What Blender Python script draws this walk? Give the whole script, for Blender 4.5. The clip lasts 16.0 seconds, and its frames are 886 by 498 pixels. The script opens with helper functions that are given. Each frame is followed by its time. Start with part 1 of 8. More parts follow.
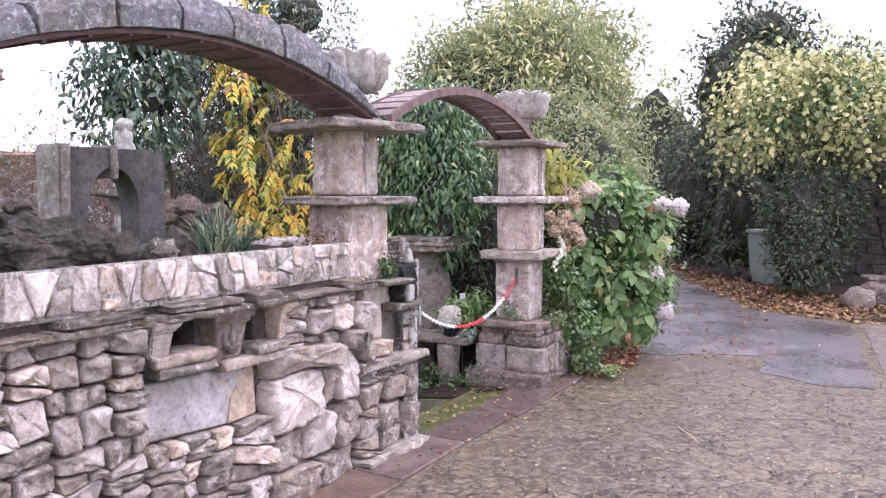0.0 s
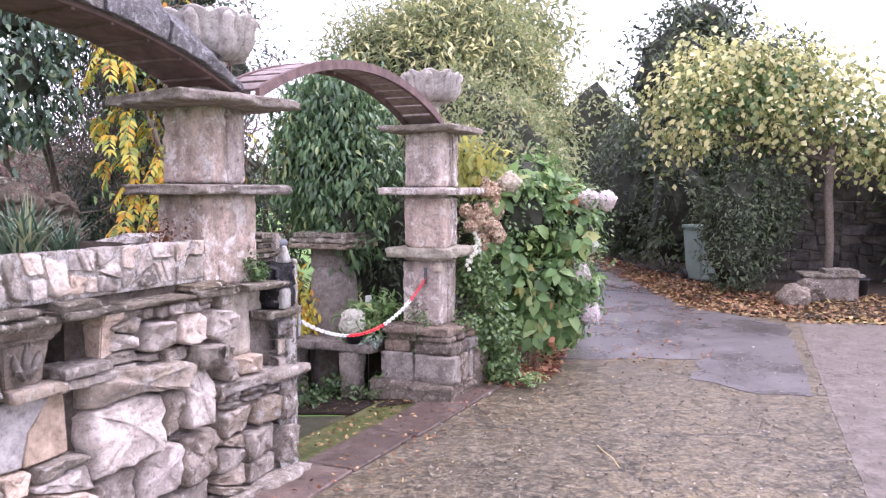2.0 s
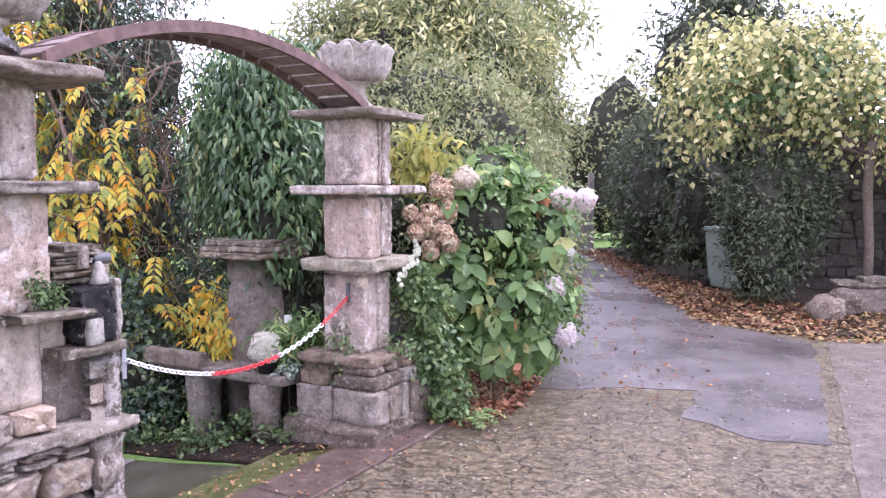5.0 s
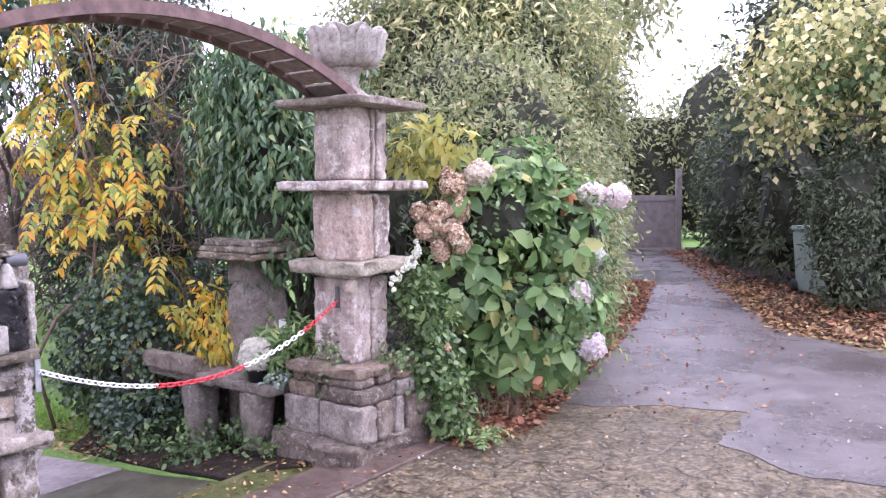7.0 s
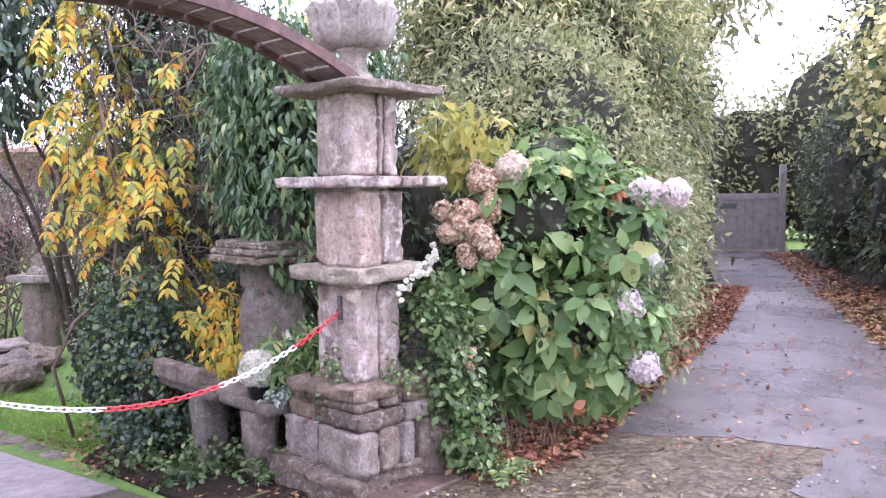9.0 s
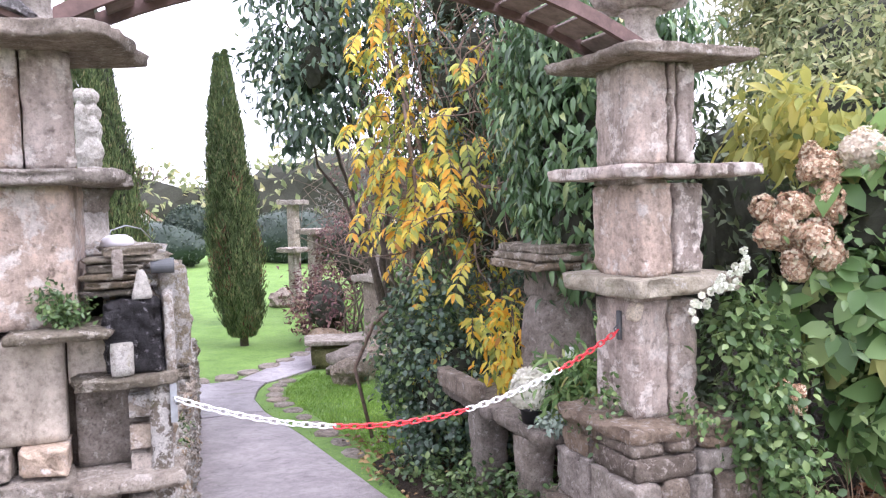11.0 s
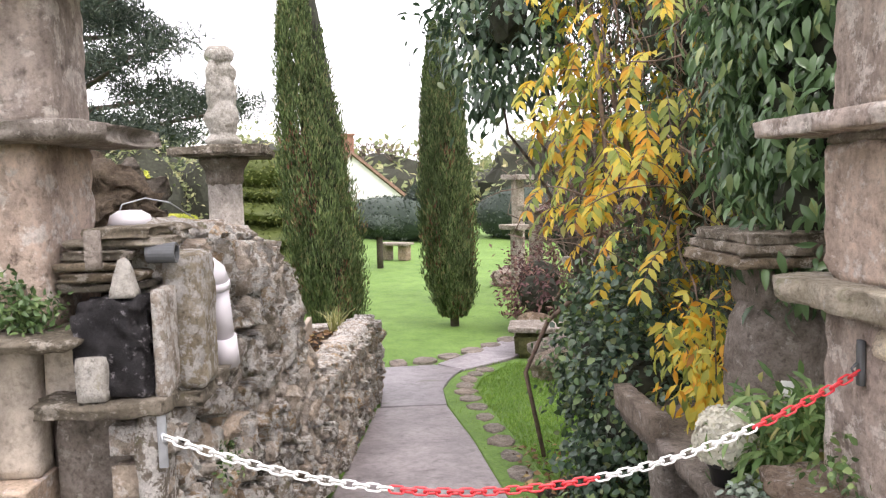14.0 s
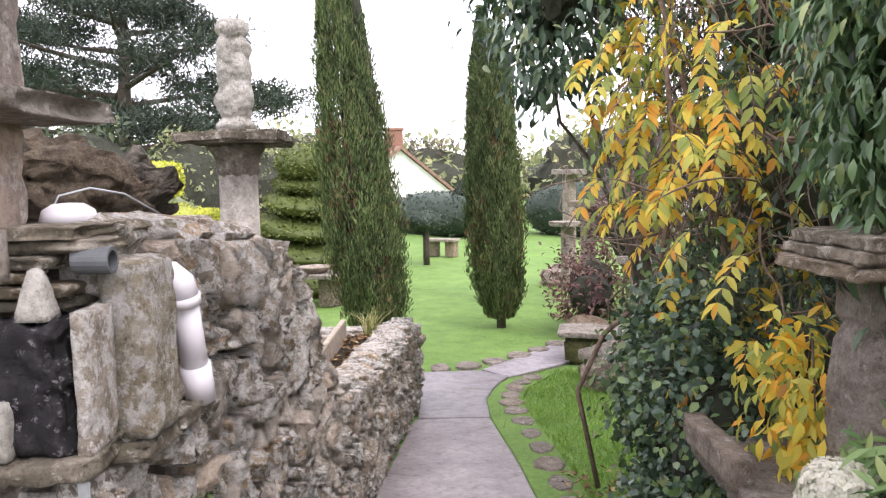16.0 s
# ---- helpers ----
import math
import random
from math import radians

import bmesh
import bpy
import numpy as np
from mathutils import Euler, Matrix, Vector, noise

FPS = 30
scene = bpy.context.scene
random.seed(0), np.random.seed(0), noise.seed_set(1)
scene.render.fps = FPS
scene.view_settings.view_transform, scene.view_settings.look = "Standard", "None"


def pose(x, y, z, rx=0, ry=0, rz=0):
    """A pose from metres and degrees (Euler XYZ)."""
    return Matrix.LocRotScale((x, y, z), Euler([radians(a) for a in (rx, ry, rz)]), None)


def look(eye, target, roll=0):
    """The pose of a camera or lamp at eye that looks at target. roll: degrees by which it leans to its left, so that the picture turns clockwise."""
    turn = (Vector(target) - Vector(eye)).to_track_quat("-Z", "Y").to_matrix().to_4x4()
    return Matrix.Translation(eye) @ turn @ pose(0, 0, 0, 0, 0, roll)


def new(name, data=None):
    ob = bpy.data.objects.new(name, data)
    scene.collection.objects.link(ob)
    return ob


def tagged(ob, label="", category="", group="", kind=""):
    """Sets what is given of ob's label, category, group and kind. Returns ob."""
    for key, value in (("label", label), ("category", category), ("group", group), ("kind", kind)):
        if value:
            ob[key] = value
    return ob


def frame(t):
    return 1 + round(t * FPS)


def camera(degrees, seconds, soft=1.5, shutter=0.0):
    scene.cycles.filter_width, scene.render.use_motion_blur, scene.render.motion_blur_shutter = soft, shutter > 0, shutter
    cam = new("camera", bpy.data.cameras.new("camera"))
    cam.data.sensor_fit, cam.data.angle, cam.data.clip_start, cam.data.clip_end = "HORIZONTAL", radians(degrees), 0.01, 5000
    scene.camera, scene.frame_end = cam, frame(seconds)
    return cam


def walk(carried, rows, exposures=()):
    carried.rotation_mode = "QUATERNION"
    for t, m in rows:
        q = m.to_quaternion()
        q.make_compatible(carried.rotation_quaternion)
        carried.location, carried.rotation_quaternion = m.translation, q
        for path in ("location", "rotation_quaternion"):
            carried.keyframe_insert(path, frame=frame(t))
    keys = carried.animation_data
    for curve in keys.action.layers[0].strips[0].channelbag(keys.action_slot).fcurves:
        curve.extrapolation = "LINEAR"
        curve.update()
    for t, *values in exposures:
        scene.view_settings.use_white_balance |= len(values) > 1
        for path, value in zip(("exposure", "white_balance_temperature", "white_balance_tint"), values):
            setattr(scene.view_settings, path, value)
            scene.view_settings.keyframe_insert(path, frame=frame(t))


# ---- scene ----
cam = camera(58.6, 16.0, 1.25)
METRES, EYE, TILT, LEAN, TURN = 6.2, 1.62, -4.0, 0.0, 0.0
ROWS = [
    (0.0, 0.0, 0.0, 0.0, -0.0, 0.0, 0.0),
    (0.5, 0.0042, 0.0355, 0.0019, -2.23, -0.18, -0.03),
    (1.0, 0.0277, 0.0544, -0.0009, -3.54, -0.2, 0.02),
    (1.5, 0.0458, 0.0727, -0.0008, -3.63, -0.21, 0.14),
    (2.0, 0.0576, 0.1104, 0.0016, -3.82, -0.31, 0.14),
    (2.5, 0.0774, 0.1419, 0.0011, -3.68, -0.33, 0.14),
    (3.0, 0.1075, 0.1655, 0.0035, -3.51, -0.42, 0.11),
    (3.5, 0.1246, 0.1932, 0.0021, -3.39, -0.37, 0.16),
    (4.0, 0.14, 0.2251, 0.0071, -3.14, -0.21, 0.26),
    (6.5, 0.2663, 0.3438, 0.0149, 5.05, -0.43, -0.12),
    (7.0, 0.2847, 0.3635, 0.0142, 6.59, -0.42, -0.11),
    (7.5, 0.2957, 0.4005, 0.0164, 7.06, -0.43, -0.16),
    (8.0, 0.3119, 0.4265, 0.0164, 7.53, -0.52, -0.23),
    (8.5, 0.3359, 0.447, 0.0197, 11.29, -0.51, -0.35),
    (9.0, 0.3423, 0.471, 0.0188, 13.91, -0.52, -0.41),
    (9.5, 0.3412, 0.5051, 0.0195, 16.67, -0.57, -0.5),
    (10.0, 0.3494, 0.5356, 0.0191, 24.77, -0.72, -0.65),
    (12.5, 0.3452, 0.667, 0.0193, 53.03, -1.39, -1.55),
    (13.0, 0.3206, 0.6921, 0.0207, 56.07, -2.42, -1.69),
    (13.5, 0.2988, 0.7197, 0.0218, 56.4, -2.54, -1.79),
    (14.0, 0.2865, 0.7495, 0.0225, 56.99, -2.6, -1.82),
    (14.5, 0.2745, 0.765, 0.0228, 59.2, -2.69, -1.78),
    (15.0, 0.2429, 0.7735, 0.0241, 60.0, -2.81, -1.93),
    (15.5, 0.2232, 0.7825, 0.0249, 60.21, -2.92, -2.11),
    (16.0, 0.2166, 0.8027, 0.023, 60.6, -3.05, -2.17),
]
walk(cam, [(t, pose(0, 0, EYE, TILT, LEAN, TURN) @ pose(METRES * x, METRES * y, METRES * z, 90 + pitch, roll, yaw)) for t, x, y, z, yaw, pitch, roll in ROWS],
     exposures=[(0.0, 1.33, 5760, 31), (1.0, 1.4, 5780, 32), (4.2, 1.5, 5700, 35), (9.5, 1.62, 5620, 35), (10.2, 1.72, 5620, 33), (12.4, 1.28, 6550, 10), (14.0, 1.29, 6600, 18), (14.5, 1.3, 6600, 19), (16.0, 1.32, 6350, 19)])

# ---- light ----
world = bpy.data.worlds.new("overcast_sky")
scene.world = world
world.use_nodes = True
wn = world.node_tree
wn.nodes.clear()
w_out = wn.nodes.new("ShaderNodeOutputWorld")
w_bg = wn.nodes.new("ShaderNodeBackground")
w_sky = wn.nodes.new("ShaderNodeTexSky")
w_sky.sky_type = "NISHITA"
w_sky.sun_disc = False
w_sky.sun_elevation, w_sky.sun_rotation = radians(55), radians(80)
w_mix = wn.nodes.new("ShaderNodeMix")
w_mix.data_type = "RGBA"
w_mix.inputs["Factor"].default_value = 0.82
w_mix.inputs["B"].default_value = (9.6, 9.4, 9.6, 1)
wn.links.new(w_sky.outputs["Color"], w_mix.inputs["A"])
wn.links.new(w_mix.outputs["Result"], w_bg.inputs["Color"])
w_bg.inputs["Strength"].default_value = 0.13
wn.links.new(w_bg.outputs["Background"], w_out.inputs["Surface"])
sun_data = bpy.data.lights.new("sun", "SUN")
sun_data.energy, sun_data.angle, sun_data.color = 1.0, radians(25), (1.0, 0.97, 0.92)
sun = new("sun", sun_data)
sun.matrix_world = look((8, 7.5, 12), (0, 6, 0))

# ---- materials ----
def nodes_of(name):
    m = bpy.data.materials.new(name)
    m.use_nodes = True
    t = m.node_tree
    b = t.nodes["Principled BSDF"]
    return m, t, b


def noise_at(t, scale, detail=6, rough=0.6, src=None):
    n = t.nodes.new("ShaderNodeTexNoise")
    n.inputs["Scale"].default_value = scale
    n.inputs["Detail"].default_value = detail
    n.inputs["Roughness"].default_value = rough
    if src is None:
        src = t.nodes.new("ShaderNodeNewGeometry").outputs["Position"]
    t.links.new(src, n.inputs["Vector"])
    return n.outputs["Fac"]


def ramp(t, fac, stops):
    r = t.nodes.new("ShaderNodeValToRGB")
    e = r.color_ramp.elements
    while len(e) < len(stops):
        e.new(0.5)
    for k, (p, c) in zip(e, stops):
        k.position = p
        k.color = (*c, 1) if len(c) == 3 else c
    t.links.new(fac, r.inputs["Fac"])
    return r.outputs["Color"]


def mixed(t, fac, a, b, mode="MIX"):
    m = t.nodes.new("ShaderNodeMix")
    m.data_type = "RGBA"
    m.blend_type = mode
    for key, v in (("Factor", fac), ("A", a), ("B", b)):
        if isinstance(v, (int, float)):
            m.inputs[key].default_value = v
        elif isinstance(v, tuple):
            m.inputs[key].default_value = (*v, 1)
        else:
            t.links.new(v, m.inputs[key])
    return m.outputs["Result"]


def bump(t, b, heights, dist):
    prev = None
    for fac, strength in heights:
        n = t.nodes.new("ShaderNodeBump")
        n.inputs["Strength"].default_value = strength
        n.inputs["Distance"].default_value = dist
        t.links.new(fac, n.inputs["Height"])
        if prev is not None:
            t.links.new(prev, n.inputs["Normal"])
        prev = n.outputs["Normal"]
    t.links.new(prev, b.inputs["Normal"])


def stone_mat(name, dark, mid, light, scale=6.0, rough=0.85, relief=0.5, stain=None, stain_amount=0.5, vary=0.35, moss=None, streaks=0.0, lichen=None, cover=0.45):
    m, t, b = nodes_of(name)
    big = noise_at(t, scale, 6, 0.7)
    mid_n = noise_at(t, scale * 3.3, 7, 0.75)
    fine = noise_at(t, scale * 11, 8, 0.8)
    col = ramp(t, big, [(0.28, dark), (0.5, mid), (0.72, light)])
    col = mixed(t, 0.75, col, ramp(t, mid_n, [(0.3, (0.5, 0.48, 0.46)), (0.5, (1.0, 0.99, 0.97)), (0.72, (1.3, 1.29, 1.27))]), "MULTIPLY")
    col = mixed(t, 0.8, col, ramp(t, fine, [(0.3, (0.42, 0.41, 0.4)), (0.48, (1.0, 1.0, 1.0)), (0.72, (1.3, 1.3, 1.3))]), "MULTIPLY")
    info = t.nodes.new("ShaderNodeObjectInfo").outputs["Random"]
    v = vary
    shade = ramp(t, info, [(0.0, (1 - v, 1 - v, 1 - v)), (0.3, (1 - 0.3 * v, 1 - 0.34 * v, 1 - 0.4 * v)), (0.5, (1, 0.99, 0.97)), (0.7, (1 + 0.25 * v, 1 - 0.1 * v, 1 - 0.5 * v)), (0.85, (1.0, 0.98, 0.98)), (1.0, (1 + v * 0.55, 1 + v * 0.53, 1 + v * 0.52))])
    col = mixed(t, 1.0, col, shade, "MULTIPLY")
    pits = ramp(t, noise_at(t, scale * 6.5, 4, 0.55), [(0.3, (0.3, 0.28, 0.26)), (0.42, (1.0, 1.0, 1.0))])
    col = mixed(t, 0.5, col, pits, "MULTIPLY")
    if streaks:
        geo = t.nodes.new("ShaderNodeNewGeometry").outputs["Position"]
        mp = t.nodes.new("ShaderNodeMapping")
        mp.inputs["Scale"].default_value = (9, 9, 1.1)
        t.links.new(geo, mp.inputs["Vector"])
        run = noise_at(t, 1.0, 5, 0.65, mp.outputs["Vector"])
        col = mixed(t, streaks, col, ramp(t, run, [(0.36, (0.38, 0.35, 0.33)), (0.56, (1.05, 1.03, 1.02))]), "MULTIPLY")
    if stain:
        patch = ramp(t, noise_at(t, scale * 0.7, 5, 0.65), [(1 - stain_amount, (0, 0, 0)), (min(1, 1.12 - stain_amount), (1, 1, 1))])
        col = mixed(t, patch, col, stain)
    if moss:
        patch = ramp(t, noise_at(t, scale * 1.7, 7, 0.75), [(0.58, (0, 0, 0)), (0.7, (1, 1, 1))])
        col = mixed(t, patch, col, moss)
    if lichen:
        spots = ramp(t, noise_at(t, scale * 2.6, 8, 0.72), [(1 - cover - 0.01, (0, 0, 0)), (1 - cover + 0.05, (1, 1, 1))])
        col = mixed(t, spots, col, mixed(t, 0.8, lichen, ramp(t, fine, [(0.35, (0.55, 0.54, 0.52)), (0.6, (1.1, 1.1, 1.1))]), "MULTIPLY"))
    t.links.new(col, b.inputs["Base Color"])
    b.inputs["Roughness"].default_value = rough
    b.inputs["Specular IOR Level"].default_value = 0.3
    bump(t, b, [(big, relief * 0.7), (mid_n, relief), (fine, relief * 0.8), (pits, relief * 0.6)], 0.026)
    return m


def leaf_mat(name, stops, rough=0.45, glow=0.25, spec=0.4):
    m, t, b = nodes_of(name)
    rnd = t.nodes.new("ShaderNodeNewGeometry").outputs["Random Per Island"]
    col = ramp(t, rnd, stops)
    patch = ramp(t, noise_at(t, 1.3, 3), [(0.3, (0.72, 0.74, 0.7)), (0.7, (1.15, 1.12, 1.05))])
    col = mixed(t, 1.0, col, patch, "MULTIPLY")
    t.links.new(col, b.inputs["Base Color"])
    b.inputs["Roughness"].default_value = rough
    b.inputs["Specular IOR Level"].default_value = spec
    tr = t.nodes.new("ShaderNodeBsdfTranslucent")
    t.links.new(col, tr.inputs["Color"])
    mx = t.nodes.new("ShaderNodeMixShader")
    mx.inputs["Fac"].default_value = glow
    t.links.new(b.outputs["BSDF"], mx.inputs[1])
    t.links.new(tr.outputs["BSDF"], mx.inputs[2])
    t.links.new(mx.outputs["Shader"], t.nodes["Material Output"].inputs["Surface"])
    return m


def plain_mat(name, c, rough=0.5, metal=0.0, vary=0.15, scale=20.0, relief=0.15):
    m, t, b = nodes_of(name)
    f = noise_at(t, scale, 6, 0.65)
    lo, hi = 1 - vary, 1 + vary
    col = ramp(t, f, [(0.3, tuple(v * lo for v in c)), (0.7, tuple(min(1, v * hi) for v in c))])
    t.links.new(col, b.inputs["Base Color"])
    b.inputs["Roughness"].default_value = rough
    b.inputs["Metallic"].default_value = metal
    bump(t, b, [(f, relief)], 0.006)
    return m


M_RUBBLE = stone_mat("rubble_stone", (0.263, 0.22, 0.179), (0.473, 0.415, 0.352), (0.64, 0.58, 0.512), 7, 0.9, 0.9, (0.483, 0.36, 0.226), 0.27, 0.26, None, 0.0, (0.704, 0.64, 0.573), 0.46)
M_PALE = stone_mat("pale_crazy_stone", (0.357, 0.31, 0.263), (0.557, 0.495, 0.446), (0.693, 0.63, 0.583), 6, 0.85, 0.5, (0.378, 0.29, 0.16), 0.28, 0.35, None, 0.0, (0.735, 0.67, 0.62), 0.42)
M_LEDGE = stone_mat("ledge_slate", (0.105, 0.09, 0.0658), (0.252, 0.22, 0.169), (0.441, 0.39, 0.32), 8, 0.85, 0.9, (0.147, 0.14, 0.047), 0.34, 0.3, None, 0.0, (0.588, 0.53, 0.451), 0.45)
M_PILLAR = stone_mat("pillar_stone", (0.357, 0.297, 0.262), (0.567, 0.48, 0.423), (0.714, 0.624, 0.558), 4.5, 0.9, 0.8, (0.21, 0.168, 0.138), 0.3, 0.16, None, 0.5, (0.777, 0.703, 0.637), 0.47)
M_SLAB = stone_mat("weathered_slab", (0.179, 0.158, 0.135), (0.357, 0.317, 0.279), (0.546, 0.495, 0.446), 10, 0.9, 0.8, (0.116, 0.099, 0.0744), 0.34, 0.15, None, 0.0, (0.63, 0.574, 0.512), 0.43)
M_SANDSTONE = stone_mat("mossy_sandstone_slab", (0.28, 0.25, 0.18), (0.46, 0.425, 0.34), (0.6, 0.565, 0.48), 8, 0.9, 0.8, (0.17, 0.18, 0.07), 0.4, 0.1, None, 0.0, (0.62, 0.59, 0.53), 0.4)
M_ARCH = stone_mat("lichened_arch_stone", (0.14, 0.135, 0.14), (0.27, 0.26, 0.265), (0.42, 0.41, 0.42), 14, 0.95, 0.9, (0.08, 0.075, 0.075), 0.34, 0.2, None, 0.0, (0.58, 0.56, 0.57), 0.45)
M_SIDE = stone_mat("lichened_rubble", (0.2, 0.165, 0.125), (0.46, 0.4, 0.33), (0.68, 0.63, 0.56), 11, 0.95, 1.0, (0.46, 0.34, 0.2), 0.28, 0.6, (0.15, 0.16, 0.06), 0.0, (0.8, 0.765, 0.715), 0.52)
M_MORTAR = stone_mat("brown_mortar", (0.09, 0.076, 0.065), (0.17, 0.148, 0.13), (0.27, 0.245, 0.22), 12, 0.95, 0.9)
M_PLASTER = stone_mat("smooth_niche_slab", (0.34, 0.3, 0.255), (0.48, 0.43, 0.365), (0.58, 0.53, 0.47), 3.5, 0.85, 0.3, (0.2, 0.17, 0.14), 0.33, 0.1, None, 0.3)
M_PANEL = stone_mat("large_panel_stone", (0.3, 0.28, 0.265), (0.38, 0.36, 0.345), (0.45, 0.43, 0.41), 3, 0.9, 0.35, (0.3, 0.27, 0.24), 0.4, 0.05)
M_URN = stone_mat("carved_urn_stone", (0.26, 0.24, 0.21), (0.44, 0.41, 0.37), (0.6, 0.57, 0.53), 9, 0.9, 0.5, (0.14, 0.13, 0.11), 0.32, 0.1, None, 0.4)
M_STATUE = stone_mat("whitish_statue_stone", (0.42, 0.4, 0.34), (0.66, 0.63, 0.57), (0.8, 0.78, 0.73), 14, 0.9, 0.6, (0.3, 0.27, 0.15), 0.36)
M_TUFA = stone_mat("brown_tufa", (0.055, 0.046, 0.038), (0.15, 0.13, 0.108), (0.3, 0.27, 0.23), 16, 0.95, 1.0)
M_BLACK = stone_mat("black_lichened_rock", (0.012, 0.011, 0.013), (0.03, 0.028, 0.031), (0.09, 0.085, 0.09), 15, 0.55, 1.0, None, 0.5, 0.1, None, 0.0, (0.4, 0.38, 0.4), 0.42)
M_OCHRE = stone_mat("ochre_rough_stone", (0.2, 0.16, 0.1), (0.4, 0.345, 0.255), (0.56, 0.52, 0.45), 12, 0.95, 1.0, (0.4, 0.28, 0.13), 0.36, 0.1, None, 0.0, (0.64, 0.61, 0.57), 0.5)
M_BASE = stone_mat("brown_base_stone", (0.168, 0.134, 0.102), (0.326, 0.267, 0.214), (0.483, 0.416, 0.344), 11, 0.95, 1.0, (0.126, 0.119, 0.0465), 0.27, 0.35, None, 0.0, (0.546, 0.475, 0.409), 0.45)
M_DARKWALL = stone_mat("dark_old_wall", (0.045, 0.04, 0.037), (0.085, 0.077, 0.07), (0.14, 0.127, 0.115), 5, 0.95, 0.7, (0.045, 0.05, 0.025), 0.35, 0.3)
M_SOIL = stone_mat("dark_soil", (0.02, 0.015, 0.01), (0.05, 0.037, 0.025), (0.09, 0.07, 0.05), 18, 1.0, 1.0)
M_BENCH = stone_mat("grey_bench_stone", (0.168, 0.147, 0.123), (0.315, 0.277, 0.242), (0.452, 0.401, 0.353), 9, 0.9, 0.9, (0.0945, 0.0891, 0.0418), 0.34, 0.2, None, 0.25, (0.525, 0.475, 0.419), 0.42)
M_PAVE = stone_mat("wet_paving_slab", (0.15, 0.136, 0.145), (0.235, 0.216, 0.23), (0.31, 0.288, 0.304), 2.5, 0.42, 0.25, (0.13, 0.125, 0.085), 0.36)
M_KERB = stone_mat("brown_kerb_stone", (0.0788, 0.0554, 0.0446), (0.131, 0.097, 0.08), (0.194, 0.148, 0.125), 4, 0.42, 0.4, (0.063, 0.0574, 0.0233), 0.36)
M_RUST = plain_mat("rusty_brown_wood", (0.13, 0.08, 0.07), 0.75, 0, 0.45, 14, 0.5)
M_SLAT = plain_mat("grey_brown_plank", (0.26, 0.2, 0.18), 0.8, 0, 0.4, 18, 0.5)
M_TRELLIS = plain_mat("green_bin_plastic", (0.3, 0.38, 0.33), 0.5, 0, 0.12, 5, 0.1)
M_PIPE = plain_mat("pale_grey_plastic", (0.66, 0.63, 0.66), 0.35, 0, 0.06, 6, 0.05)
M_PIPEDARK = plain_mat("dark_grey_plastic", (0.1, 0.105, 0.11), 0.5, 0, 0.2, 20, 0.1)
M_STEEL = plain_mat("galvanised_steel", (0.42, 0.44, 0.46), 0.45, 0.7, 0.2, 25, 0.1)
M_WHITECHAIN = plain_mat("white_chain_plastic", (0.82, 0.82, 0.8), 0.35, 0, 0.05, 30, 0.05)
M_REDCHAIN = plain_mat("red_chain_plastic", (0.72, 0.05, 0.06), 0.35, 0, 0.1, 30, 0.05)
M_BARK = plain_mat("brown_bark", (0.09, 0.07, 0.055), 0.95, 0, 0.5, 24, 1.0)
M_TWIG = plain_mat("grey_brown_twig", (0.14, 0.11, 0.085), 0.95, 0, 0.4, 30, 0.6)
# near-black cores: the shade deep inside foliage is put into this colour
M_INNER = plain_mat("dark_inner_shade", (0.036, 0.038, 0.025), 1.0, 0, 0.5, 12, 1.0)
M_WHITEWALL = plain_mat("white_render", (0.8, 0.79, 0.77), 0.9, 0, 0.05, 3, 0.1)
M_ROOF = plain_mat("brown_roof_tile", (0.26, 0.16, 0.12), 0.9, 0, 0.35, 6, 0.5)
M_BRICK = plain_mat("chimney_brick", (0.27, 0.14, 0.1), 0.9, 0, 0.35, 14, 0.4)
M_GATE = plain_mat("grey_board_gate", (0.27, 0.24, 0.225), 0.8, 0, 0.25, 8, 0.3)
M_PLANK = plain_mat("weathered_plank", (0.34, 0.28, 0.22), 0.85, 0, 0.3, 16, 0.4)
M_RUBBER = plain_mat("black_pond_liner", (0.02, 0.02, 0.022), 0.4, 0, 0.3, 10, 0.2)

L_LAUREL = leaf_mat("dark_laurel_leaf", [(0, (0.0532, 0.0986, 0.0468)), (0.5, (0.102, 0.188, 0.0842)), (0.85, (0.174, 0.285, 0.131)), (1, (0.32, 0.375, 0.15))], 0.3, 0.22, 0.5)
L_TEAL = leaf_mat("dark_blue_green_leaf", [(0, (0.035, 0.0624, 0.0408)), (0.5, (0.07, 0.123, 0.0782)), (0.85, (0.12, 0.187, 0.123)), (1, (0.25, 0.291, 0.136))], 0.32, 0.2, 0.5)
L_WIST = leaf_mat("yellow_wisteria_leaf", [(0, (0.22, 0.3, 0.08)), (0.18, (0.44, 0.5, 0.13)), (0.38, (0.7, 0.65, 0.14)), (0.66, (0.86, 0.68, 0.1)), (0.86, (0.86, 0.5, 0.06)), (0.96, (0.78, 0.36, 0.05)), (1, (0.4, 0.22, 0.08))], 0.5, 0.5)
L_LIME = leaf_mat("pale_yellow_green_leaf", [(0, (0.148, 0.185, 0.0752)), (0.3, (0.32, 0.344, 0.138)), (0.65, (0.616, 0.591, 0.276)), (1, (0.911, 0.825, 0.477))], 0.5, 0.4)
L_WILLOW = leaf_mat("olive_bamboo_leaf", [(0, (0.17, 0.21, 0.1)), (0.4, (0.27, 0.32, 0.15)), (0.75, (0.38, 0.41, 0.21)), (1, (0.55, 0.5, 0.28))], 0.5, 0.4)
